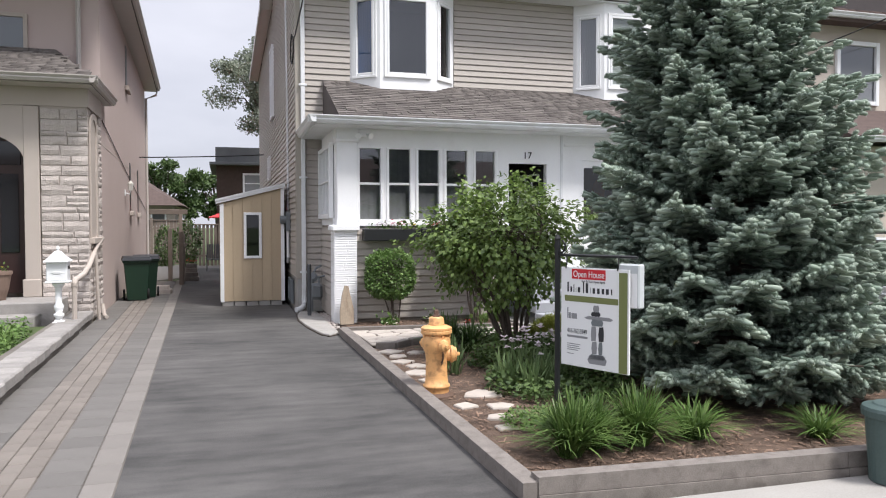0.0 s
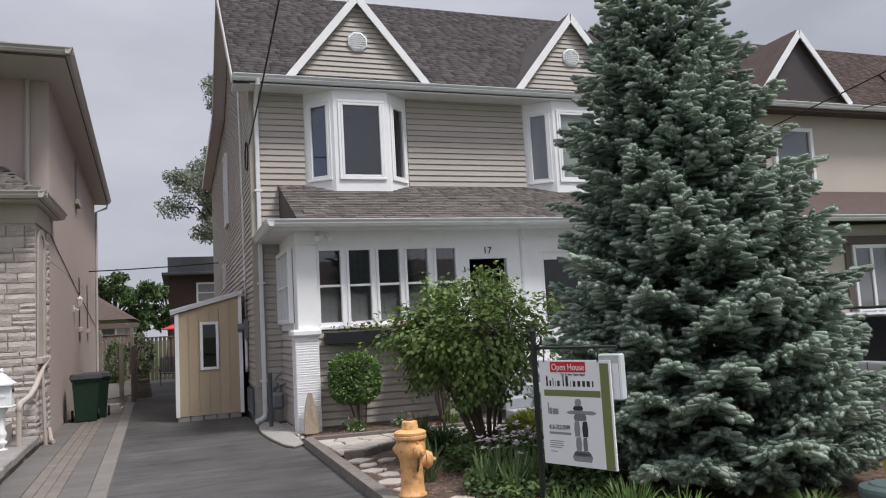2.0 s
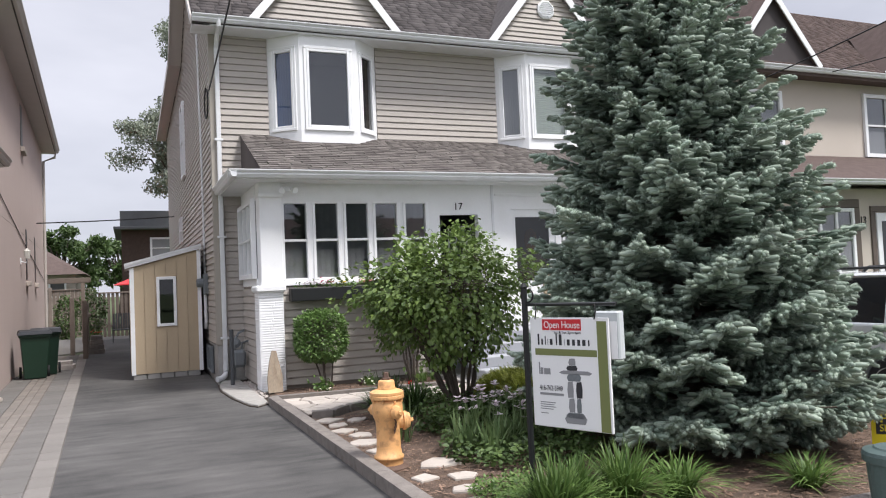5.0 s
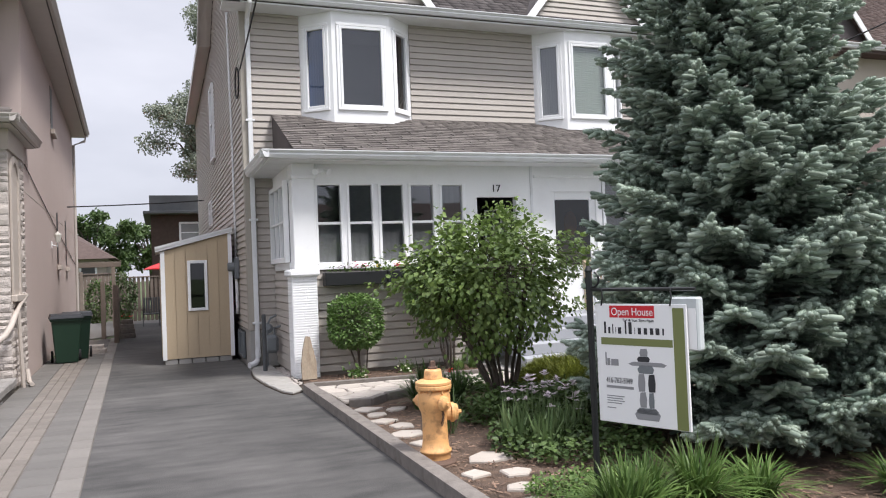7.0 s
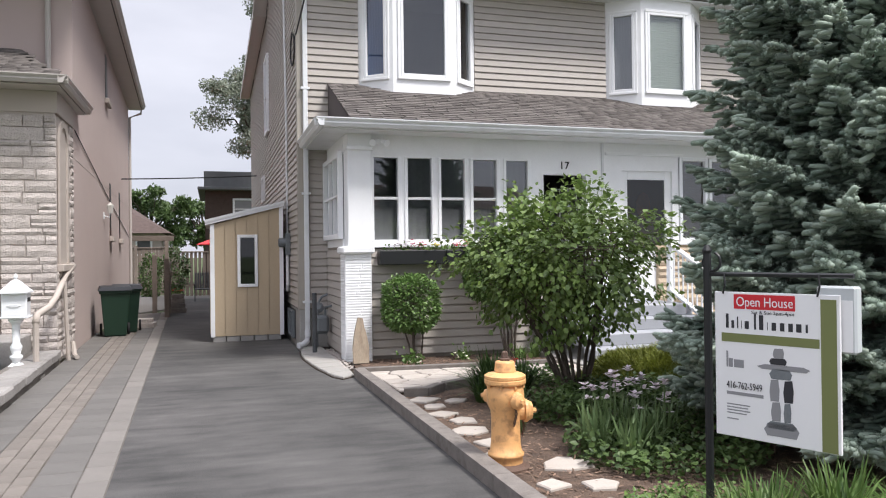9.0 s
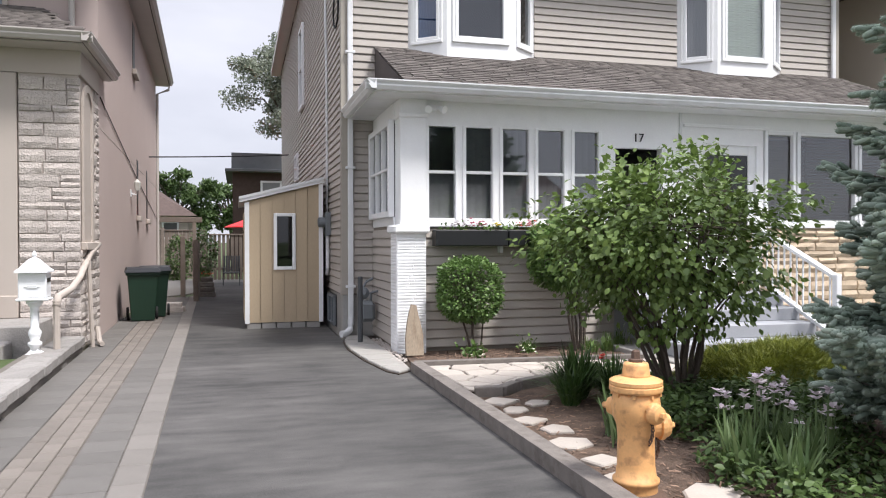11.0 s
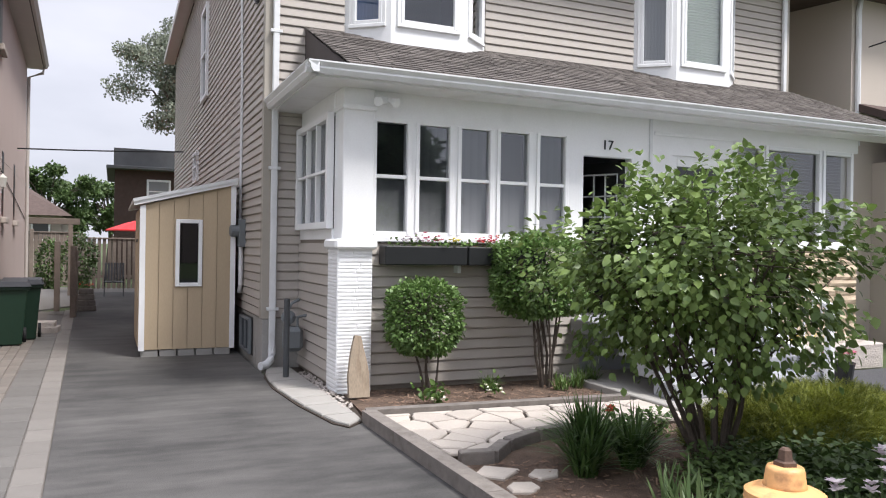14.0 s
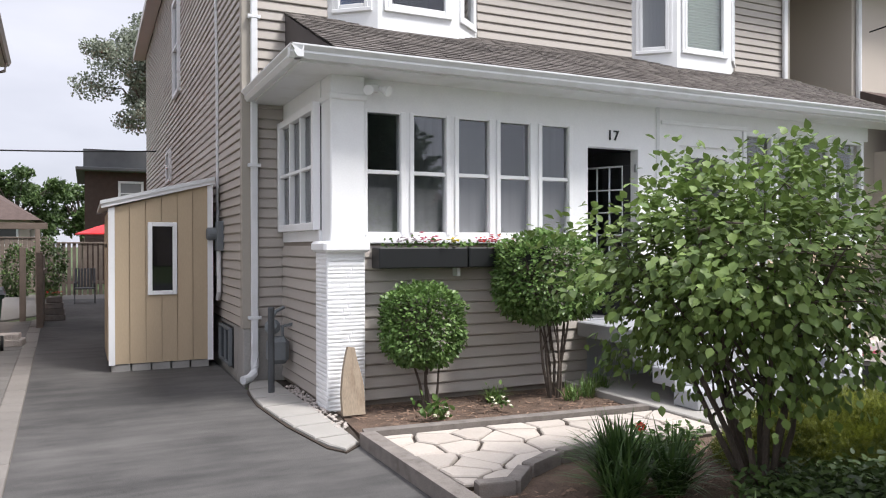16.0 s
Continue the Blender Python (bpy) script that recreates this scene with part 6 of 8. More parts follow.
writing("416-762-5949", 0.1 * SW, 0.335 * SH, 0.05, M_SIGN_BLACK, board, m_s, 0.3 * SW)
# name and mark drawn as plain bars
for x0, x1, h in ((0.1, 0.125, 0.11), (0.14, 0.165, 0.06), (0.18, 0.195, 0.09), (0.21, 0.22, 0.06), (0.235, 0.27, 0.06), (0.3, 0.32, 0.12), (0.335, 0.37, 0.11), (0.39, 0.4, 0.06), (0.42, 0.455, 0.06), (0.475, 0.51, 0.06), (0.53, 0.565, 0.06), (0.58, 0.62, 0.06), (0.64, 0.66, 0.06)):
    part("print_bar", flat(0.1 + (x0 - 0.1) * 1.2, 0.75, 0.1 + (x1 - 0.106) * 1.2, 0.75 + h * 0.9), M_SIGN_BLACK, board)
for x0, x1, y0, y1 in ((0.1, 0.115, 0.48, 0.59), (0.12, 0.155, 0.48, 0.54), (0.165, 0.25, 0.48, 0.535)):
    part("print_bar", flat(x0, y0, x1, y1), M_SIGN_GREY, board)
for k, (x1, y0) in enumerate(((0.41, 0.29), (0.3, 0.22), (0.28, 0.2), (0.3, 0.18), (0.27, 0.16), (0.2, 0.12))):
    part("print_bar", flat(0.1, y0, x1, y0 + (0.022 if k == 0 else 0.008)), M_SIGN_GREY, board)
# drawing of a stacked stone marker
for x0, y0, x1, y1, mm in ((0.41, 0.05, 0.69, 0.14, M_SIGN_GREY), (0.43, 0.1, 0.67, 0.15, M_METER), (0.47, 0.15, 0.55, 0.28, M_SIGN_GREY), (0.57, 0.15, 0.63, 0.28, M_METER), (0.46, 0.28, 0.54, 0.43, M_SIGN_GREY), (0.57, 0.28, 0.65, 0.43, M_SIGN_BLACK), (0.46, 0.43, 0.64, 0.5, M_METER), (0.36, 0.49, 0.78, 0.525, M_SIGN_GREY), (0.46, 0.525, 0.6, 0.57, M_SIGN_BLACK), (0.49, 0.57, 0.58, 0.635, M_SIGN_GREY)):
    cx, cy, hw, hh = (x0 + x1) / 2 * SW, (y0 + y1) / 2 * SH, (x1 - x0) / 2 * SW, (y1 - y0) / 2 * SH
    poly = [(cx + hw * cxx, cy + hh * cyy) for cxx, cyy in ((-0.8, -1), (0.85, -0.95), (1, 0.1), (0.75, 1), (-0.7, 0.9), (-1, -0.1))]
    part("print_stone", Geo().prism(poly, 0.0014, m_s @ Matrix.Translation((0, 0, 0.0003))), mm, board)
bx = part("leaflet_box", Geo().box((SW - 0.12, 0.47, -0.1), (SW + 0.06, 0.785, -0.03), 0.01, m_s), M_PLASTIC, sg, "clear plastic leaflet box")
part("leaflet", Geo().box((SW - 0.1, 0.48, -0.028), (SW + 0.045, 0.72, -0.026), 0, m_s), M_SIGN, bx)

# ---- wheelie bins ----


def bin_at(x, y, ang, lid, label, s=1.0):
    b = thing("wheelie_bin", (x, y, 0), label, "bin", "bins by the stucco wall")
    m = Matrix.Translation((x, y, -0.004)) @ Matrix.Rotation(radians(ang), 4, "Z") @ Matrix.Scale(s, 4)
    vs, fs = [], []
    for z, hx, hyy in ((0.02, 0.21, 0.24), (0.55, 0.25, 0.3), (0.9, 0.28, 0.34), (0.9, 0.31, 0.37), (0.96, 0.31, 0.37)):
        vs += [m @ Vector((sx * hx, sy * hyy, z)) for sx, sy in ((-1, -1), (1, -1), (1, 1), (-1, 1))]
    for k in range(4):
        fs += [(4 * k + i, 4 * k + (i + 1) % 4, 4 * k + 4 + (i + 1) % 4, 4 * k + 4 + i) for i in range(4)]
    fs += [(3, 2, 1, 0), (16, 17, 18, 19)]
    body = part("body", Geo().add(vs, fs), M_BIN, b)
    bev = body.modifiers.new("bevel", "BEVEL")
    bev.width, bev.segments = 0.02, 2
    part("lid", Geo().add([m @ Vector(p) for p in ((-0.33, -0.4, 0.962), (0.33, -0.4, 0.962), (0.33, 0.4, 0.962), (-0.33, 0.4, 0.962), (-0.28, -0.3, 1.04), (0.28, -0.3, 1.04), (0.3, 0.36, 1.05), (-0.3, 0.36, 1.05))],
                          [(3, 2, 1, 0), (4, 5, 6, 7), (0, 1, 5, 4), (1, 2, 6, 5), (2, 3, 7, 6), (3, 0, 4, 7)]), lid, b)
    part("handle", Geo().tube([m @ Vector((-0.22, 0.42, 0.98)), m @ Vector((0.22, 0.42, 0.98))], 0.018, 8), M_BIN, b)
    for sx in (-1, 1):
        part("wheel", Geo().lathe([(0.11, -0.025), (0.125, -0.02), (0.125, 0.02), (0.11, 0.025)], 16, m @ Matrix.Translation((sx * 0.27, 0.26, 0.125)) @ Matrix.Rotation(radians(90), 4, "Y")), M_TYRE, b)
    part("label_mark", Geo().box((-0.06, -0.318, 0.66), (0.06, -0.31, 0.74), 0.002, m @ Matrix.Rotation(radians(-6), 4, "X") @ Matrix.Translation((0, 0.055, 0.0))), M_SIGN_GREY, b)
    return b


bin_at(-1.86, 18.05, 8, M_BIN_BLUE, "dark green wheelie bin with black lid closed", 0.94)
bin_at(-1.72, 18.75, 5, M_BIN_BLUE, "dark wheelie bin with black lid", 0.94)
st = thing("stone_slab", (-1.5, 19.7, 0), "stack of two grey stone slabs", "stone")
part("slab", slab([(-1.75, 19.5), (-1.25, 19.5), (-1.22, 19.9), (-1.72, 19.92)], 0.1, 0.1, 0), M_STONE, st)
part("slab", slab([(-1.7, 19.52), (-1.3, 19.52), (-1.28, 19.85), (-1.68, 19.87)], 0.19, 0.09, 0), M_STONE, st)

# tub and yellow sign by the footpath
tub = thing("round_bin", (4.2, 3.84, 0), "dark grey-green round plastic bin with ribbed lid", "bin")
TBX, TBY = 4.2, 3.84
part("body", Geo().lathe([(0.15, -0.014), (0.165, 0.2), (0.18, 0.4), (0.19, 0.42)], 28, Matrix.Translation((TBX, TBY, 0))), M_TUB, tub, smooth=False)
part("lid", Geo().lathe([(0.2, 0.41), (0.203, 0.45), (0.195, 0.47), (0.14, 0.482), (0.13, 0.492), (0.03, 0.495)], 28, Matrix.Translation((TBX, TBY, 0))), M_TUB, tub)
m_y = face_between((5.6, 5.12), (6.01, 4.6), 0.045) @ Matrix.Scale(0.85, 4)
ys = thing("yard_sign", (5.8, 4.85, 0), "yellow yard sign asking drivers to slow down", "sign")
yb = part("board", Geo().box((0, 0, -0.006), (0.67, 0.42, 0.0), 0.002, m_y), M_SIGN_YELLOW, ys)
for x in (0.15, 0.52):
    part("stake", Geo().tube([m_y @ Vector((x, -0.12, -0.012)), m_y @ Vector((x, 0.3, -0.012))], 0.005, 5), M_RIM, ys)
part("panel", Geo().box((0.04, 0.17, 0.0005), (0.63, 0.395, 0.0016), 0, m_y), M_SIGN_BLACK, yb)
part("panel_tail", Geo().prism([(0.42, 0.1), (0.47, 0.17), (0.4, 0.17)], 0.0014, m_y), M_SIGN_BLACK, yb)
writing("PLEASE", 0.07, 0.285, 0.12, M_SIGN_YELLOW, yb, m_y, 0.53)
writing("SLOW DOWN", 0.07, 0.2, 0.095, M_SIGN_YELLOW, yb, m_y, 0.53)

# ---- mailbox on a white pedestal ----
MX, MY = -2.39, 12.6
mb = thing("mailbox", (MX, MY, 0.04), "white cast pedestal mailbox with a pointed roof", "mailbox")
mm_ = Matrix.Translation((MX, MY, 0.04)) @ Matrix.Diagonal((0.88, 0.88, 0.99, 1))
part("foot", Geo().lathe([(0.26, 0), (0.26, 0.05), (0.2, 0.09), (0.17, 0.13), (0.1, 0.17), (0.06, 0.2)], 4, mm_ @ Matrix.Rotation(radians(45), 4, "Z")), M_VINYL_WHITE, mb)
part("column", Geo().lathe([(0.06, 0.18), (0.055, 0.22), (0.085, 0.25), (0.085, 0.28), (0.05, 0.3), (0.075, 0.36), (0.08, 0.4), (0.05, 0.45), (0.055, 0.68), (0.07, 0.7), (0.1, 0.73), (0.1, 0.76)], 18, mm_), M_VINYL_WHITE, mb, smooth=True)
bx = part("box", Geo().box((-0.19, -0.15, 0.76), (0.19, 0.15, 0.79), 0.01, mm_).box((-0.165, -0.13, 0.79), (0.165, 0.13, 1.08), 0.012, mm_), M_VINYL_WHITE, mb)
part("emblem", Geo().box((-0.06, -0.14, 0.9), (0.06, -0.131, 0.94), 0.008, mm_).box((-0.09, -0.139, 0.915), (0.09, -0.131, 0.928), 0.003, mm_), M_GUTTER, bx)
part("slot", Geo().box((0.166, -0.09, 0.97), (0.17, 0.09, 1.02), 0, mm_), M_BLACK, bx)
part("roof", Geo().lathe([(0.27, 1.08), (0.27, 1.1), (0.2, 1.14), (0.08, 1.23), (0.035, 1.25)], 4, mm_ @ Matrix.Rotation(radians(45), 4, "Z")), M_VINYL_WHITE, mb)
part("finial", Geo().lathe([(0.03, 1.24), (0.015, 1.26), (0.03, 1.28), (0.025, 1.3), (0.006, 1.33)], 10, mm_), M_VINYL_WHITE, mb)
pl = thing("plinth", (MX, MY, 0), "grey stone plinth under the mailbox", "plinth")
part("block", Geo().box((-2.72, 12.25, -0.05), (-2.13, 12.95, 0.04), 0.02), M_LEDGE, pl)
lpot = thing("flower_pot", (-3.55, 13.75, 0.45), "brown pot with orange and red flowers on the porch", "pot")
part("pot", Geo().lathe([(0.15, 0.45), (0.2, 0.62), (0.24, 0.86), (0.26, 0.87), (0.26, 0.92), (0.22, 0.92), (0.2, 0.88)], 20, Matrix.Translation((-3.55, 13.75, 0.0))), M_POT, lpot)

# ---- gas meter, bollard, log slab ----
gm = thing("gas_meter", (1.68, 14.15, 0), "grey gas meter with pipes beside the porch", "meter")
part("casing", Geo().box((1.55, 14.0, 0.28), (1.78, 14.25, 0.58), 0.05), M_METER, gm)
part("regulator", Geo().lathe([(0.04, 0), (0.09, 0.02), (0.09, 0.05), (0.04, 0.08)], 14, Matrix.Translation((1.62, 14.2, 0.68)) @ Matrix.Rotation(radians(70), 4, "X")), M_METER, gm)
part("pipe", Geo().tube([(1.6, 14.1, 0.56), (1.6, 14.1, 0.66), (1.6, 14.28, 0.7), (1.7, 14.35, 0.85), (1.8, 14.35, 0.9)], 0.02, 8), M_METER, gm)
part("pipe", Geo().tube([(1.72, 14.1, 0.56), (1.72, 14.1, 0.7), (1.84, 14.1, 0.72)], 0.02, 8), M_METER, gm)
part("pipe", Geo().tube([(1.62, 14.2, 0.62), (1.62, 14.33, 0.5), (1.62, 14.33, 0.0)], 0.02, 8), M_METER, gm)
bo = thing("bollard", (1.5, 13.7, 0), "slim dark grey steel guard post", "bollard")
part("tube", Geo().lathe([(0.036, 0), (0.036, 0.94), (0.03, 0.955), (0.01, 0.958)], 14, Matrix.Translation((1.5, 13.7, 0))), M_POLE, bo, smooth=False)
lg = thing("split_log", (1.97, 12.36, 0.02), "pointed slab of split pale log leaning on the pier", "log")
m_log = Matrix.Translation((1.97, 12.33, 0.02)) @ Matrix.Rotation(radians(-11), 4, "X") @ Matrix.Rotation(radians(90), 4, "X")
part("slab", Geo().prism([(-0.12, 0), (0.1, 0), (0.105, 0.25), (0.075, 0.42), (0.055, 0.5), (0.035, 0.63), (-0.03, 0.64), (-0.06, 0.54), (-0.085, 0.44), (-0.12, 0.22)], 0.06, m_log), M_SPLITWOOD, lg)
# pebbles by the apron
rng = np.random.default_rng(41)
V, F = [], []
for k in range(160):
    t = rng.uniform()
    c = np.array((1.66 + 0.13 * rng.uniform() + 0.05 * t, 11.8 + 2.2 * t, 0.03))
    r = rng.uniform(0.012, 0.03)
    o = len(V)
    V += [tuple(c + r * np.array(p) * rng.uniform(0.7, 1.2)) for p in ((1, 0, 0), (0, 1, 0), (-1, 0, 0), (0, -1, 0), (0, 0, 0.7), (0, 0, -0.7))]
    F += [(o, o + 1, o + 4), (o + 1, o + 2, o + 4), (o + 2, o + 3, o + 4), (o + 3, o, o + 4), (o + 1, o, o + 5), (o + 2, o + 1, o + 5), (o + 3, o + 2, o + 5), (o, o + 3, o + 5)]
tagged(part("pebbles", fast_mesh("pebbles", V, F), M_STONE), "loose pale pebbles along the apron", "pebbles", kind="stuff")

# ---- security light under the soffit ----
sl_ = thing("security_light", (2.2, 12.65, 3.2), "small white twin floodlight at the porch corner", "lamp")
part("base", Geo().box((2.24, 12.66, 3.16), (2.36, 12.735, 3.24), 0.01), M_VINYL_WHITE, sl_)
for dx in (-0.05, 0.07):
    part("lamp_head", Geo().lathe([(0.025, 0), (0.03, 0.05), (0.05, 0.09), (0.052, 0.12)], 14, Matrix.Translation((2.3 + dx, 12.66, 3.2)) @ Matrix.Rotation(radians(115), 4, "X") @ Matrix.Rotation(radians(dx * 400), 4, "Y")), M_VINYL_WHITE, sl_)

# ---- window box ----
wb = thing("window_box", (3.3, 12.6, 1.4), "black window boxes with pink, yellow and white flowers", "window box")
for x0, x1 in ((2.29, 3.27), (3.285, 4.3)):
    part("trough", Geo().box((x0, 12.48, 1.39), (x1, 12.705, 1.6), 0.012), M_BLACK, wb)
part("bracket", Geo().box((3.2, 12.6, 1.3), (3.24, 12.71, 1.39)), M_GUTTER, wb)

# ---- parked car ----
CX0, CYR = 7.23, 5.25
car = thing("suv", (CX0 + 0.92, CYR + 1.0, 0), "silver-white sport utility car parked on the pad", "car")



def wheel_arch(c, r=0.4):
    return [(c + r * math.cos(a * math.pi / 10), 0.33 + r * math.sin(a * math.pi / 10)) for a in range(0, 11)]


poly = [(0.0, 0.45), (0.3, 0.3)] + [p for p in wheel_arch(1.0)][::-1] + [p for p in wheel_arch(3.85)][::-1] + [(4.45, 0.3), (4.7, 0.42), (4.68, 0.78), (4.45, 0.98), (3.5, 1.08), (1.0, 1.1), (0.1, 1.08), (0.02, 0.95)]
body = part("body", Geo().prism(poly, 1.84, Matrix.Translation((CX0, CYR, 0)) @ to_x), M_CAR, car)
bv = body.modifiers.new("bevel", "BEVEL")
bv.width, bv.segments, bv.limit_method = 0.04, 3, "ANGLE"
cab = Geo()
vs = []
for x, ins in ((CX0 + 0.03, 0), (CX0 + 1.81, 0)):
    s = 1 if x < CX0 + 1 else -1
    vs += [(x, CYR + 0.1, 1.08), (x, CYR + 3.55, 1.06), (x + s * 0.16, CYR + 2.55, 1.66), (x + s * 0.16, CYR + 0.4, 1.66)]
cab.add(vs, [(0, 3, 2, 1), (4, 5, 6, 7), (0, 1, 5, 4), (1, 2, 6, 5), (2, 3, 7, 6), (3, 0, 4, 7)])
c_ob = part("cabin_glass", cab, M_CARGLASS, car, "dark tinted glass")
rf = part("roof_panel", Geo().box((CX0 + 0.17, CYR + 0.36, 1.655), (CX0 + 1.67, CYR + 2.6, 1.72), 0.03), M_CAR, car)
for y, dy in ((0.95, 0.02), (1.95, -0.02)):
    part("pillar", Geo().add([(CX0 + 0.022, CYR + y, 1.08), (CX0 + 0.022, CYR + y + 0.09, 1.08), (CX0 + 0.18, CYR + y + 0.09 + dy, 1.66), (CX0 + 0.18, CYR + y + dy, 1.66)], [(0, 3, 2, 1)]), M_CAR, car)
for x in (CX0 + 0.25, CX0 + 1.59):
    part("roof_rail", Geo().tube([(x, CYR + 0.45, 1.72), (x, CYR + 0.55, 1.78), (x, CYR + 2.4, 1.79), (x, CYR + 2.5, 1.72)], 0.02, 8), M_BLACK, car)
for wy in (1.0, 3.85):
    for wx, s in ((CX0 + 0.02, -1), (CX0 + 1.82, 1)):
        m_w = Matrix.Translation((wx, CYR + wy, 0.335)) @ Matrix.Rotation(radians(90 * s), 4, "Y")
        tyre = part("wheel", Geo().lathe([(0.22, -0.2), (0.32, -0.2), (0.34, -0.17), (0.34, -0.03), (0.31, 0.0), (0.23, 0.005)], 28, m_w), M_TYRE, car)
        part("rim", Geo().lathe([(0.235, -0.06), (0.235, 0.004), (0.215, 0.006), (0.2, -0.05), (0.05, -0.04)], 28, m_w), M_RIM, tyre)
        for k in range(9):
            part("spoke", Geo().box((0.03, -0.022, -0.02), (0.215, 0.022, 0.0), 0.006, m_w @ Matrix.Rotation(k * 2 * math.pi / 9, 4, "Z")), M_RIM, tyre)
        part("hub_cap", Geo().lathe([(0.06, -0.02), (0.055, 0.004), (0.02, 0.008)], 14, m_w), M_RIM, tyre)
part("door_seam", Geo().box((CX0 - 0.002, CYR + 1.55, 0.42), (CX0 + 0.006, CYR + 1.562, 1.08)).box((CX0 - 0.002, CYR + 2.6, 0.42), (CX0 + 0.006, CYR + 2.612, 1.08)), M_BLACK, car)
part("door_handle", Geo().box((CX0 - 0.03, CYR + 1.65, 0.95), (CX0, CYR + 1.82, 0.985), 0.01), M_CAR, car)
part("tail_light", Geo().box((CX0 + 0.0, CYR - 0.012, 0.8), (CX0 + 0.22, CYR + 0.06, 1.05), 0.02), M_SIGN_RED, car)

car.scale = (0.87, 0.87, 0.87)

# ---- plants ----


def lay(name, mesh, material, parent, label=""):
    me = mesh
    me.materials.append(material)
    ob = new(name, me)
    if parent is not None:
        ob.parent = parent
        ob.matrix_parent_inverse = ROOT_POSE.get(parent.name, Matrix()).inverted()
    if label:
        ob["label"] = label
    return ob


def spruce(cx, cy, height, radius, seed, lean=-0.3):
    """Blue spruce: whorls of boughs, each feathered with needle-covered shoots."""
    rng = np.random.default_rng(seed)
    th = thing("spruce_tree", (cx, cy, 0), "dense blue spruce tree with silvery tips reaching the ground", "tree")
    part("trunk", Geo().tube([(cx, cy, -0.05), (cx + lean * 0.5, cy, height * 0.5), (cx + lean, cy, height - 0.1)], [0.16, 0.09, 0.015], 10), M_BARK, th)
    P, D, S, N = [], [], [], []
    limbs = Geo()
    z = 0.22
    while z < height - 0.15:
        f = (z - 0.1) / (height - 0.1)
        R = radius * (1 - f) ** 0.66 + 0.05
        if f < 0.1:
            R *= 0.86 + 1.4 * f
        n = max(5, int(7 + R * 7))
        a0 = rng.uniform(0, 6.3)
        for k in range(n):
            a = a0 + 2 * math.pi * k / n + rng.normal(0, 0.12)
            L = R * rng.uniform(0.74, 1.12)
            droop = rng.uniform(-0.05, 0.22) * (1 - f) - 0.28 * f
            base = np.array((cx + lean * f, cy, z + rng.normal(0, 0.05)))
            out = np.array((math.cos(a), math.sin(a), 0))
            side = np.array((-math.sin(a), math.cos(a), 0))

            def at(t):
                return base + out * L * t + np.array((0, 0, -droop * L * t + 0.16 * L * t * t))
            limbs.tube([at(0), at(0.5), at(0.95)], [0.022, 0.013, 0.005], 4)
            m = int(6 + L * 15)
            for j in range(m):
                t = 0.28 + 0.72 * (j + 0.5) / m
                w = min(0.52 * L * (1.08 - t), 0.36) + 0.04
                for s in (-1, 1):
                    d = out * 0.75 + side * s * rng.uniform(0.55, 0.95) + np.array((0, 0, rng.normal(0.0, 0.09)))
                    d /= np.linalg.norm(d)
                    steps_n = max(1, int(w / 0.085))
                    for q in range(steps_n):
                        p = at(t) + d * w * q / steps_n + rng.normal(0, 0.015, 3) - np.array((0, 0, 0.02 * q))
                        dd = d + rng.normal(0, 0.25, 3) + (side * s * 0.5 if q % 2 else out * 0.5)
                        P.append(p)
                        D.append(dd / np.linalg.norm(dd))
                        # outermost shoots are new growth and take the paler, lit-looking colour
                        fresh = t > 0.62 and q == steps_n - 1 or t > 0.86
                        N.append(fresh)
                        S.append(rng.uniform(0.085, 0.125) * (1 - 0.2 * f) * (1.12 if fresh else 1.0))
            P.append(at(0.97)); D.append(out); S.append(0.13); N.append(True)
        z += 0.185 + 0.05 * rng.uniform() - 0.05 * f
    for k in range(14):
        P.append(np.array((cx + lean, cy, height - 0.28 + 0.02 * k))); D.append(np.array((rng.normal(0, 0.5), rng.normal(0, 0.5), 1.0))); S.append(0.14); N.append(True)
    P, D, S, N = np.array(P), np.array(D), np.array(S), np.array(N)
    tagged(part("branchwork", limbs, M_BARK, th), kind="stuff")
    # shoot: tapered core with needles around it
    V, F = [], []
    for z_, r in ((0, 0.13), (0.5, 0.19), (0.92, 0.16)):
        for k in range(5):
            a = 2 * math.pi * k / 5
            V.append((r * math.cos(a), z_, r * math.sin(a)))
    V.append((0, 1.06, 0))
    for lv in (0, 1):
        for k in range(5):
            q = (k + 1) % 5
            F += [(lv * 5 + k, lv * 5 + 5 + k, lv * 5 + 5 + q), (lv * 5 + k, lv * 5 + 5 + q, lv * 5 + q)]
    F += [(10 + k, 15, 10 + (k + 1) % 5) for k in range(5)]
    for k in range(34):
        a, y0 = k * 2.4, 0.02 + 0.95 * k / 34
        tip = (0.33 * math.cos(a) * (1 - 0.12 * y0), y0 + 0.15, 0.33 * math.sin(a) * (1 - 0.12 * y0) + 0.03)
        o = len(V)
        c = (0.12 * math.cos(a), y0, 0.12 * math.sin(a))
        t = (-math.sin(a) * 0.028, 0.0, math.cos(a) * 0.028)
        V += [(c[0] + t[0], c[1], c[2] + t[2]), (c[0] - t[0], c[1], c[2] - t[2]), tip]
        F.append((o, o + 1, o + 2))
    xa, ya, za = frames_from(D, rng)
    # dark inside, pale outside: shading of the crown carried by two needle colours
    for nm, sel, mm, lb in (("crown", ~N, M_SPRUCE, "blue-green older needles, darkened as inner shade"), ("new_growth_lit", N, M_SPRUCE_TIP, "silvery pale shoot tips")):
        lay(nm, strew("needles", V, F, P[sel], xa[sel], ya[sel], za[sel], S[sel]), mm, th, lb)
    return th


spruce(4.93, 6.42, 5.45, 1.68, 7)


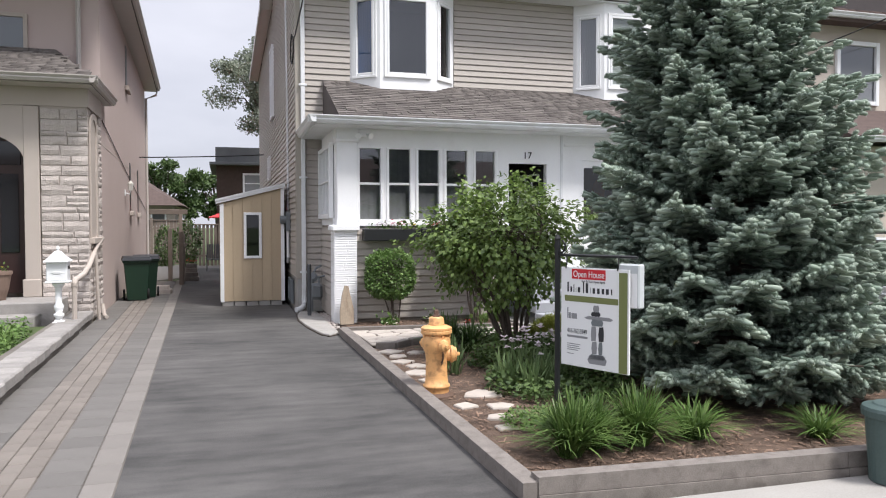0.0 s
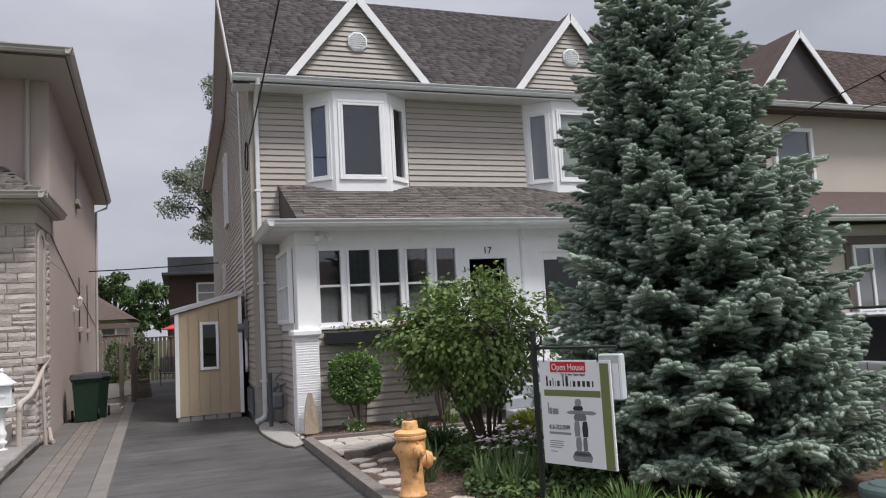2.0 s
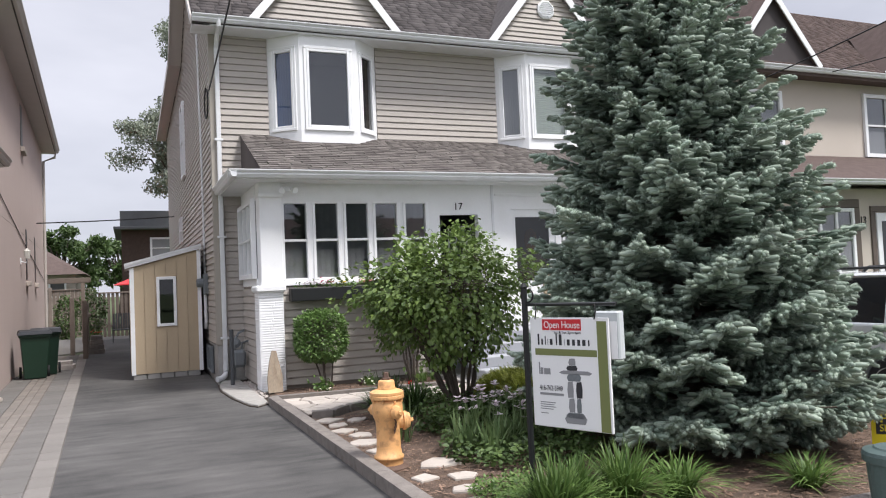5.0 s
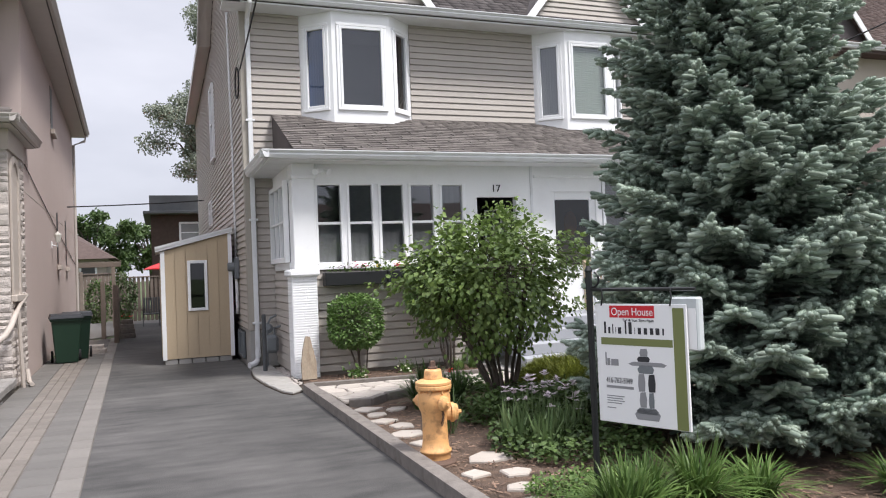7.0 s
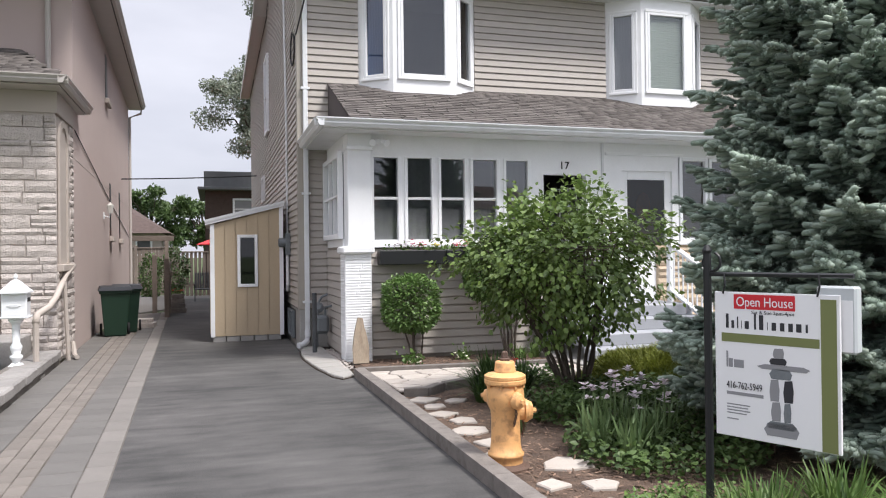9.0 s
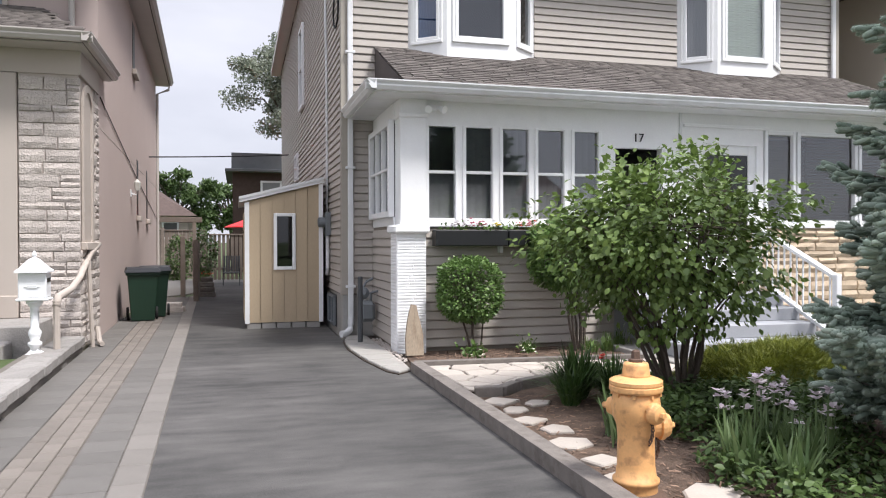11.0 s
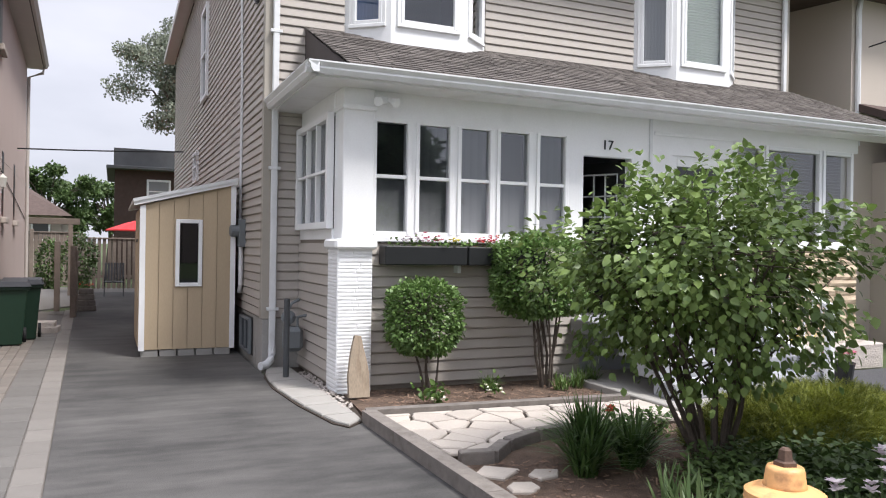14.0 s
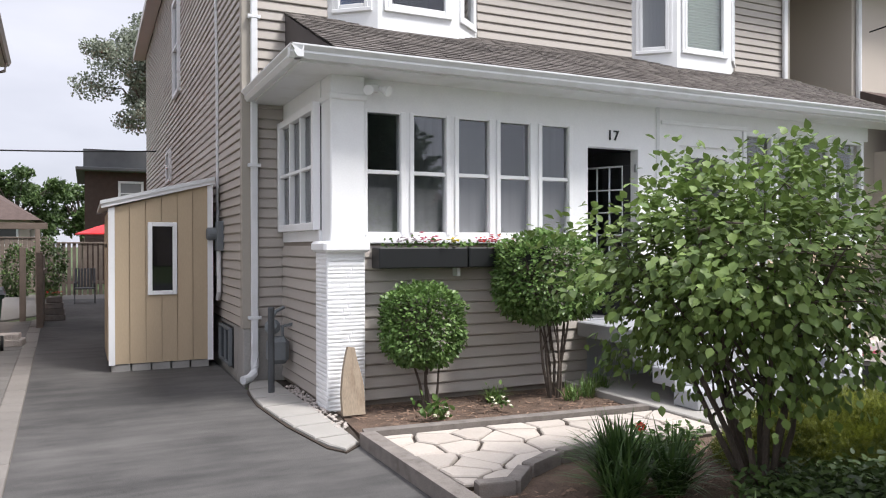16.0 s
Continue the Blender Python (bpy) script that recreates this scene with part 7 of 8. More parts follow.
def leafy(name, at, label, category, centre, radii, n_leaf, leaf, material, stems, seed, shell=0.55, bumps=0.18, group="", stem_r=0.012, droop=0.2, square=2.0, floor=0.1, clump=0, broad=1.0):
    """A shrub: stems from the ground that fork, and single leaves over an uneven crown."""
    rng = np.random.default_rng(seed)
    th = thing(name, at, label, category, group)
    c, r = np.array(centre), np.array(radii)
    d = unit(rng.normal(size=(n_leaf, 3)))
    if square != 2.0:
        d = d / (np.sum(np.abs(d) ** square, axis=1, keepdims=True) ** (1 / square))
    rad = (shell + (1 - shell) * rng.uniform(size=n_leaf) ** 0.6)
    lump = np.array([1 + bumps * noise.noise(Vector(q) * 2.1 + Vector((seed, 0, 0))) * 1.6 + bumps * 0.6 * noise.noise(Vector(q) * 5.3) for q in d])
    pos = c + d * r * (rad * lump)[:, None]
    if clump:
        pick = rng.integers(0, clump, n_leaf)
        pos, d = pos[pick] + rng.normal(0, 1, (n_leaf, 3)) * np.array((0.085, 0.085, 0.06)), d[pick]
    ok = pos[:, 2] > floor
    pos, d = pos[ok], d[ok]
    n = len(pos)
    out = unit(d + rng.normal(0, 0.55, (n, 3)) + np.array((0, 0, -droop)))
    up = unit(np.array((0, 0, 1.0)) * 0.8 + d * 0.7 + rng.normal(0, 0.35, (n, 3)))
    x = unit(np.cross(out, up))
    z = np.cross(x, out)
    me = strew("leaves", np.array(LEAF_V) * (broad, 1, 1), LEAF_F, pos, x, out, z, leaf * rng.uniform(0.65, 1.2, n))
    lay("foliage", me, material, th)
    for k in range(stems):
        a = 2 * math.pi * k / stems + rng.uniform(-0.3, 0.3)
        b = Vector((at[0] + 0.06 * math.cos(a), at[1] + 0.06 * math.sin(a), at[2] - 0.04))
        tip = Vector(c + r * np.array((0.5 * math.cos(a), 0.5 * math.sin(a), rng.uniform(-0.1, 0.5))))
        mid = b.lerp(tip, 0.5) + Vector((rng.normal(0, 0.04), rng.normal(0, 0.04), 0.05))
        g = Geo().tube([b, b.lerp(mid, 0.5) + Vector((rng.normal(0, 0.02), rng.normal(0, 0.02), 0)), mid, tip], [stem_r * 1.4, stem_r * 1.1, stem_r * 0.8, stem_r * 0.3], 6)
        for q in range(5):
            t = rng.uniform(0.35, 0.9)
            s = mid.lerp(tip, (t - 0.35) / 0.55) if t > 0.5 else b.lerp(mid, t + 0.3)
            e = Vector(c + r * unit(rng.normal(size=3)) * 0.85)
            e.z = max(e.z, s.z)
            g.tube([s, s.lerp(e, 0.5) + Vector((0, 0, 0.03)), e], [stem_r * 0.6, stem_r * 0.4, stem_r * 0.15], 5)
        part("stem", g, M_BARK, th)
    return th


leafy("lilac_bush", (3.62, 9.05, 0.03), "large open lilac bush with heart-shaped green leaves", "bush", (3.38, 8.95, 1.44), (1.12, 0.95, 0.74), 10500, 0.066, M_LILAC, 12, 3, 0.3, 0.36, stem_r=0.018, droop=0.55, floor=0.6, clump=520, broad=1.1)
leafy("topiary_shrub", (2.78, 12.36, 0.03), "small clipped rounded shrub on bare stems", "shrub", (2.7, 12.36, 0.83), (0.41, 0.32, 0.4), 6200, 0.046, M_TOPIARY, 4, 5, 0.72, 0.07, "clipped shrubs by the porch", 0.012, square=3.0)
leafy("topiary_shrub", (4.2, 12.28, 0.03), "taller clipped rounded shrub on several bare stems", "shrub", (4.12, 12.28, 1.28), (0.62, 0.4, 0.47), 9500, 0.05, M_TOPIARY, 7, 6, 0.72, 0.1, "clipped shrubs by the porch", 0.014, square=2.6)


def hedge(cx, cy, rx, ry, h, n, seed):
    rng = np.random.default_rng(seed)
    th = thing("yew_hedge", (cx, cy, 0), "low spreading yew hedge with yellow-green tips", "hedge")
    a, t = rng.uniform(0, 2 * math.pi, n), np.sqrt(rng.uniform(size=n))
    x, y = cx + rx * t * np.cos(a), cy + ry * t * np.sin(a)
    top = h * np.clip(1 - t ** 4, 0, 1) * np.array([0.85 + 0.3 * noise.noise(Vector((px * 2.2, py * 2.2, seed))) for px, py in zip(x, y)])
    z = 0.03 + top * (1 - 0.75 * rng.uniform(size=n) ** 2.2)
    pos = np.stack([x, y, z], 1)
    d = unit(np.stack([np.cos(a) * t, np.sin(a) * t, np.full(n, 0.55)], 1) + rng.normal(0, 0.4, (n, 3)))
    V, F = [], []
    for k in range(12):
        s = 1 if k % 2 else -1
        y0 = k / 12
        o = len(V)
        V += [(0, y0, 0), (0, y0 + 0.1, 0), (s * 0.26 * (1.1 - y0), y0 + 0.16, 0.03)]
        F.append((o, o + 1, o + 2))
    xa, ya, za = frames_from(d, rng)
    lay("foliage", strew("sprays", V, F, pos, xa, ya, za, rng.uniform(0.07, 0.12, n)), M_YEW, th)
    core = Geo().lathe([(0.75, 0.0), (0.85, 0.35), (0.6, 0.62), (0.2, 0.68)], 20, Matrix.Translation((cx, cy, 0)) @ Matrix.Diagonal((rx, ry, h, 1)))
    part("dense_core", core, M_COVER, th)
    return th


hedge(5.0, 9.4, 1.15, 0.75, 0.42, 15000, 3)


def blades(name, at, label, category, n, length, spread, width, material, seed, arch=1.0, group="", footprint=0.08):
    """A tuft of arching strap leaves."""
    rng = np.random.default_rng(seed)
    th = thing(name, at, label, category, group)
    V, F = [], []
    for k in range(n):
        a = rng.uniform(0, 2 * math.pi)
        L = length * rng.uniform(0.6, 1.15)
        sp = spread * rng.uniform(0.2, 1.1)
        r0 = footprint * math.sqrt(rng.uniform())
        a1 = rng.uniform(0, 2 * math.pi)
        b = np.array((at[0] + r0 * math.cos(a1), at[1] + r0 * math.sin(a1), at[2] - 0.02))
        o = np.array((math.cos(a), math.sin(a), 0))
        s = np.array((-math.sin(a), math.cos(a), 0)) * width * rng.uniform(0.7, 1.2)
        k0 = len(V)
        for j, t in enumerate((0, 0.3, 0.6, 0.85, 1.0)):
            p = b + o * sp * t ** 1.3 + np.array((0, 0, L * (t - arch * 0.5 * t * t * sp / max(spread, 1e-3))))
            w = (0.6, 1.0, 0.85, 0.5, 0.06)[j]
            V += [p - s * w, p + s * w]
        F += [(k0 + 2 * j, k0 + 2 * j + 1, k0 + 2 * j + 3, k0 + 2 * j + 2) for j in range(4)]
    lay("leaf_tuft", fast_mesh("blades", V, F), material, th)
    return th


for i, (x, y, L, n) in enumerate(((2.38, 4.85, 0.5, 260), (2.62, 5.0, 0.48, 200), (3.0, 4.98, 0.52, 260), (3.5, 5.0, 0.36, 130), (4.45, 4.75, 0.3, 90))):
    blades("daylily", (x, y, 0.03), "arching tuft of bright green daylily leaves", "plant", int(n * 1.5), L * 1.05, 0.46, 0.0085, M_GRASS, 50 + i, 1.3, "daylilies")
for i, (x, y, L, n) in enumerate(((2.85, 9.5, 0.6, 300), (3.1, 9.3, 0.5, 200), (2.66, 9.25, 0.45, 140))):
    blades("daylily", (x, y, 0.03), "dark green daylily tuft beside the path", "plant", n, L, 0.44, 0.009, M_COVER_BLADE, 70 + i, 1.15, "daylilies")
for i, (x, y) in enumerate(((2.75, 7.05), (2.95, 7.3), (3.1, 6.95), (3.2, 7.3), (2.45, 7.9), (2.55, 8.2), (3.35, 7.1), (2.9, 6.75))):
    blades("iris", (x, y, 0.03), "clump of upright iris leaves with pale spent blooms", "plant", 34, 0.42, 0.16, 0.013, M_IRIS, 90 + i, 0.5, "irises", 0.1)
for i, (x, y, L) in enumerate(((3.48, 12.3, 0.2), (4.25, 12.05, 0.24), (4.5, 12.1, 0.3), (4.75, 12.2, 0.32))):
    blades("grass_clump", (x, y, 0.03), "small clump of narrow green leaves by the porch", "plant", 60, L, 0.18, 0.006, M_GRASS, 110 + i, 0.9, "small clumps")
for i, (x, y) in enumerate(((-2.62, 8.2), (-2.7, 9.6), (-2.75, 10.6), (-2.95, 11.4))):
    blades("grass_clump", (x, y, 0.12), "green strap leaves beside the stone edging", "plant", 90, 0.3, 0.26, 0.008, M_GRASS, 130 + i, 1.0, "edging plants", 0.2)


def flowers(name, parent, spots, size, material, seed, petals=6):
    """Small blossoms of several petals at given places."""
    rng = np.random.default_rng(seed)
    P, D, S = [], [], []
    for x, y, z in spots:
        for k in range(petals):
            a = 2 * math.pi * k / petals
            P.append((x, y, z))
            D.append((math.cos(a) + rng.normal(0, 0.2), math.sin(a) + rng.normal(0, 0.2), rng.uniform(0.1, 0.9)))
            S.append(size * rng.uniform(0.8, 1.2))
    P, D = np.array(P), np.array(D)
    x, y, z = frames_from(D, rng, np.tile((0.0, 0, 1.0), (len(P), 1)))
    return tagged(lay(name, strew(name, LEAF_V, LEAF_F, P, x, y, z, S), material, parent), kind="stuff")


rng = np.random.default_rng(71)
for i in range(15):
    x, y, h = 2.95 + rng.uniform(-0.15, 0.65), 7.15 + rng.uniform(-0.3, 0.4), rng.uniform(0.36, 0.56)
    th = thing("iris_flower", (x, y, 0.03), "pale lilac iris bloom on a tall stalk", "flower", "iris blooms")
    part("stalk", Geo().tube([(x, y, 0), (x + 0.02, y, h * 0.6), (x + 0.03, y + 0.01, h)], 0.006, 5), M_IRIS, th)
    flowers("petals", th, [(x + 0.03, y + 0.01, h), (x + 0.03, y + 0.01, h + 0.03), (x + 0.05, y, h - 0.08)], 0.05, M_PETAL_LILAC, 200 + i, 5)


def carpet(name, label, poly_fn, n, leaf, material, seed, z=0.03, height=0.12, category="ground cover"):
    rng = np.random.default_rng(seed)
    pts = poly_fn(rng, n)
    pos = np.column_stack([pts, z + height * rng.uniform(size=len(pts)) ** 1.5])
    d = unit(rng.normal(size=(len(pos), 3)) * np.array((1, 1, 0.4)) + np.array((0, 0, 0.35)))
    x, y, zz = frames_from(d, rng, np.tile((0.0, 0, 1.0), (len(pos), 1)) + rng.normal(0, 0.4, (len(pos), 3)))
    ob = lay(name, strew(name, LEAF_V, LEAF_F, pos, x, y, zz, leaf * rng.uniform(0.6, 1.3, len(pos))), material, None)
    return tagged(ob, label, category, kind="stuff")


def ellipse_patch(cx, cy, rx, ry):
    def fn(rng, n):
        a, t = rng.uniform(0, 2 * math.pi, n), np.sqrt(rng.uniform(size=n))
        return np.column_stack([cx + rx * t * np.cos(a), cy + ry * t * np.sin(a)])
    return fn


carpet("ground_cover", "dark green low leaves under the lilac bush", ellipse_patch(3.7, 8.2, 0.95, 0.75), 3800, 0.06, M_COVER, 301, height=0.25)
carpet("ground_cover", "dark green leaves between irises and hedge", ellipse_patch(4.2, 8.8, 0.9, 0.55), 2600, 0.055, M_COVER, 302, height=0.16)
carpet("ground_cover", "green leaves around the irises", ellipse_patch(3.25, 6.9, 0.75, 0.75), 2400, 0.055, M_COVER, 306, height=0.16)
carpet("ground_cover", "low green weeds by the sign post", ellipse_patch(2.7, 5.7, 0.5, 0.35), 1600, 0.035, M_GRASS, 303, height=0.07)
carpet("ground_cover", "fresh green leaves in the neighbour's bed", ellipse_patch(-2.95, 9.6, 0.5, 3.0), 2600, 0.06, M_TOPIARY, 304, z=0.12, height=0.18)
carpet("ground_cover", "green leaves beside the path", ellipse_patch(3.55, 10.0, 0.5, 0.2), 700, 0.06, M_TOPIARY, 305, height=0.2)


def bed_points(rng, n):
    out = []
    while len(out) < n:
        x, y = rng.uniform(1.95, 6.6), rng.uniform(4.3, 12.6)
        if not (9.75 < y < 11.4 and x < 4.6):
            out.append((x, y))
    return np.array(out)


def wood_chips(n, seed):
    rng = np.random.default_rng(seed)
    pts = bed_points(rng, n)
    pos = np.column_stack([pts, np.full(n, 0.009) + rng.uniform(0, 0.012, n)])
    d = unit(rng.normal(size=(n, 3)) * np.array((1, 1, 0.18)))
    V = [(-0.14, 0, 0), (0.14, 0, 0), (0.1, 1, 0), (-0.1, 1, 0), (0, 0.1, 0.1), (0, 0.9, 0.1)]
    F = [(0, 1, 4), (1, 2, 4), (2, 5, 4), (2, 3, 5), (3, 0, 4), (3, 4, 5)]
    x, y, z = frames_from(d, rng, np.tile((0.0, 0, 1.0), (n, 1)) + rng.normal(0, 0.25, (n, 3)))
    return tagged(lay("wood_chips", strew("chips", V, F, pos, x, y, z, rng.uniform(0.02, 0.06, n)), M_CHIP, None), "scattered brown wood chips on the bed", "mulch", kind="stuff")


wood_chips(9000, 5)

# small flowers
for i, (x, y) in enumerate(((2.58, 11.78), (3.3, 11.9))):
    th = thing("primrose", (x, y, 0.03), "little cream-flowered plant by the porch", "flower", "cream flowers")
    rng = np.random.default_rng(400 + i)
    n = 90 if i == 0 else 30
    pos = np.column_stack([x + rng.normal(0, 0.07, n), y + rng.normal(0, 0.06, n), 0.05 + np.abs(rng.normal(0, 0.08, n))])
    d = unit(rng.normal(size=(n, 3)) + np.array((0, 0, 0.6)))
    xx, yy, zz = frames_from(d, rng)
    lay("leaves", strew("leaves", LEAF_V, LEAF_F, pos, xx, yy, zz, rng.uniform(0.04, 0.08, n)), M_GRASS, th)
    flowers("petals", th, [(x + rng.normal(0, 0.07), y - 0.08 + rng.normal(0, 0.05), 0.08 + abs(rng.normal(0, 0.05))) for k in range(7)], 0.026, M_PETAL_WHITE, 410 + i)
red = thing("red_flower", (3.2, 9.75, 0.03), "single red bloom beside the flagstones", "flower")
flowers("petals", red, [(3.2, 9.72, 0.32), (3.22, 9.74, 0.34)], 0.05, M_PETAL_RED, 420, 7)
part("stalk", Geo().tube([(3.2, 9.75, 0), (3.2, 9.72, 0.32)], 0.005, 5), M_GRASS, red)


def trough_plants(x0, x1, y, z, parent, seed, mats, n=30):
    rng = np.random.default_rng(seed)
    k = n * 6
    pos = np.column_stack([rng.uniform(x0, x1, k), y + rng.normal(0, 0.05, k), z + np.abs(rng.normal(0, 0.04, k))])
    d = unit(rng.normal(size=(k, 3)) + np.array((0, -0.2, 0.5)))
    xx, yy, zz = frames_from(d, rng)
    lay("leaves", strew("leaves", LEAF_V, LEAF_F, pos, xx, yy, zz, rng.uniform(0.03, 0.06, k)), M_TOPIARY, parent)
    for i, (mm, a, b, c) in enumerate(mats):
        flowers("petals", parent, [(rng.uniform(a, b), y - 0.03 + rng.normal(0, 0.04), z + 0.05 + abs(rng.normal(0, 0.035))) for q in range(c)], 0.033, mm, seed + i)


trough_plants(2.35, 4.25, 12.58, 1.6, wb, 500, ((M_PETAL_LILAC, 2.5, 2.75, 22), (M_PETAL_PINK, 2.75, 3.0, 18), (M_PETAL_YELLOW, 3.08, 3.18, 10), (M_PETAL_PINK, 3.35, 3.7, 20), (M_PETAL_RED, 3.45, 3.72, 10), (M_PETAL_PINK, 3.85, 4.2, 10)))
trough_plants(-3.75, -3.35, 13.75, 0.92, lpot, 520, ((M_PETAL_RED, -3.7, -3.4, 8), (M_PETAL_YELLOW, -3.7, -3.4, 6)), 14)
trough_plants(-1.1, -0.78, 24.1, 0.52, pots, 540, ((M_PETAL_RED, -1.1, -0.78, 14),), 12)
fp = thing("flower_pot", (7.5, 11.0, 0.02), "dark pot of pink flowers beside the steps", "pot")
part("pot", Geo().lathe([(0.16, 0.0), (0.2, 0.3), (0.21, 0.31), (0.17, 0.3)], 18, Matrix.Translation((7.45, 11.1, 0))), M_BLACK, fp)
trough_plants(7.2, 7.75, 11.1, 0.34, fp, 560, ((M_PETAL_PINK, 7.2, 7.75, 22),), 16)
fp2 = thing("flower_bed", (8.6, 12.4, 0.3), "raised bed with yellow flowers under the stone wall", "flower bed")
part("bed_wall", Geo().box((7.9, 12.2, -0.05), (9.8, 12.7, 0.32), 0.02), M_STONE, fp2)
trough_plants(8.0, 9.7, 12.45, 0.34, fp2, 580, ((M_PETAL_YELLOW, 8.0, 9.0, 12), (M_PETAL_WHITE, 8.8, 9.7, 12)), 30)


def tree(x, y, trunk_h, crown_c, crown_r, n_clump, per, leaf, material, seed, label, thin=0.6, upper=None):
    """A tapered trunk with limbs that end in uneven clumps of leaves."""
    rng = np.random.default_rng(seed)
    th = thing("tree", (x, y, 0), label, "tree")
    g = Geo().tube([(x, y, -0.1), (x + 0.1, y, trunk_h * 0.6), (crown_c[0], crown_c[1], crown_c[2] + crown_r[2] * 0.4)], [0.28, 0.2, 0.05], 8)
    part("trunk", g, M_BARK, th)
    c, r = np.array(crown_c), np.array(crown_r)
    P, D = [], []
    limbs = Geo()
    for k in range(n_clump):
        d = unit(rng.normal(size=3))
        cc, rr_ = (np.array(upper[0]), np.array(upper[1])) if upper and k % 3 == 0 else (c, r)
        q = cc + d * rr_ * rng.uniform(0.35, 1.0)
        limbs.tube([Vector((x, y, trunk_h * rng.uniform(0.6, 1.0))).lerp(Vector(c), 0.4), Vector(c).lerp(Vector(q), 0.55) + Vector((0, 0, -0.2)), q], [0.07, 0.04, 0.012], 5)
        s = r.mean() * rng.uniform(0.14, 0.27)
        p = q + unit(rng.normal(size=(per, 3))) * (s * 1.9 * thin * rng.uniform(size=(per, 1)) ** 0.5) * np.array((1.2, 1.2, 0.7))
        P.append(p)
        D.append(unit(rng.normal(size=(per, 3)) + np.array((0, 0, -0.3))))
    P, D = np.concatenate(P), np.concatenate(D)
    xx, yy, zz = frames_from(D, rng)
    tagged(part("branchwork", limbs, M_BARK, th), kind="stuff")
    lay("crown", strew("leaves", LEAF_V, LEAF_F, P, xx, yy, zz, leaf * rng.uniform(0.6, 1.3, len(P))), material, th)
    return th


tree(3.0, 38, 4.0, (2.3, 38, 8.3), (2.9, 2.4, 2.7), 60, 900, 0.11, M_TREE_GREY, 611, "tall open grey-green tree behind the house", 0.62, ((3.2, 38, 13.6), (1.9, 1.8, 2.3)))
tree(-4.4, 62, 3.0, (-4.4, 62, 4.4), (2.9, 2.6, 2.6), 34, 260, 0.24, M_TREE, 612, "round dark green tree beyond the yards")
tree(-8.5, 64, 3.0, (-8.0, 64, 4.8), (2.8, 2.6, 2.8), 34, 260, 0.24, M_TREE, 613, "dark green tree beyond the yards")
tree(-0.6, 66, 3.0, (-0.8, 66, 4.0), (2.6, 2.5, 2.4), 28, 240, 0.24, M_TREE, 614, "lower dark green tree beyond the brick house")
leafy("cedar_shrub", (-2.35, 33.5, -0.06), "small pointed dark cedar in the yard", "shrub", (-2.35, 33.5, 0.75), (0.42, 0.42, 0.95), 1600, 0.1, M_COVER, 2, 21, 0.6, 0.1, floor=-0.05)
leafy("yard_shrub", (-1.3, 31.5, -0.06), "green yard shrub beside the gate", "shrub", (-1.35, 31.5, 1.0), (0.5, 0.4, 0.9), 1500, 0.1, M_TREE, 3, 22, 0.5, 0.2, floor=-0.05)

# ---- pieces of walls, roofs and paving ----
# shingle tabs on the near end of the porch roof
tab_cache = {}
for x, y, w, lift in near_tabs:
    key = round(w * 25)
    if key not in tab_cache:
        ww, h = key / 25 - 0.006, 0.014
        me = Geo().add([(0, -0.01, 0.001), (ww, -0.01, 0.001), (ww, 0.135, 0.001), (0, 0.135, 0.001), (0, -0.01, h), (ww, -0.01, h), (ww, 0.135, 0.004), (0, 0.135, 0.004)],
                       [(4, 5, 6, 7), (0, 1, 5, 4), (1, 2, 6, 5), (3, 0, 4, 7), (2, 3, 7, 6)]).mesh("shingle")
        me.materials.append(M_SHINGLE_PIECE)
        tab_cache[key] = me
    piece("shingle", tab_cache[key], porch_roof, m_p @ Matrix.Translation((x, y, lift * 0.6)))

# split stones of the porch pier
rng = np.random.default_rng(61)


def stone_mesh(w, h, d, along, material, seed):
    r = np.random.default_rng(seed)
    g = Geo()
    nx = 3
    top = [(i / nx, 1 + (r.uniform(-0.06, 0.06) if 0 < i < nx else 0)) for i in range(nx + 1)]
    bot = [(i / nx, (r.uniform(-0.06, 0.06) if 0 < i < nx else 0)) for i in range(nx + 1)]
    vs = []
    for row, depth in ((bot, 0.0), (bot, 0.6), (top, 0.6), (top, 0.0)):
        for i, (u, v) in enumerate(row):
            dd = d * depth * r.uniform(0.75, 1.25)
            if depth:
                u = min(max(u, 0.012), 0.988)
                v = v * 0.95 + 0.025
            vs.append((u * w, -dd, v * h) if along == "x" else (dd, u * w, v * h))
    mid = []
    for i in range(nx + 1):
        dd = d * r.uniform(0.8, 1.3)
        u = min(max(i / nx, 0.05), 0.95)
        mid.append((u * w, -dd, 0.5 * h) if along == "x" else (dd, u * w, 0.5 * h))
    k = nx + 1
    vs = vs[:2 * k] + mid + vs[2 * k:]
    fs = []
    for row in range(4):
        for i in range(nx):
            a = row * k + i
            fs.append((a, a + 1, a + k + 1, a + k))
    fs.append(tuple(row * k for row in range(5))[::-1])
    fs.append(tuple(row * k + nx for row in range(5)))
    g.add(vs, fs)
    me = g.mesh("stone")
    me.materials.append(material)
    return me


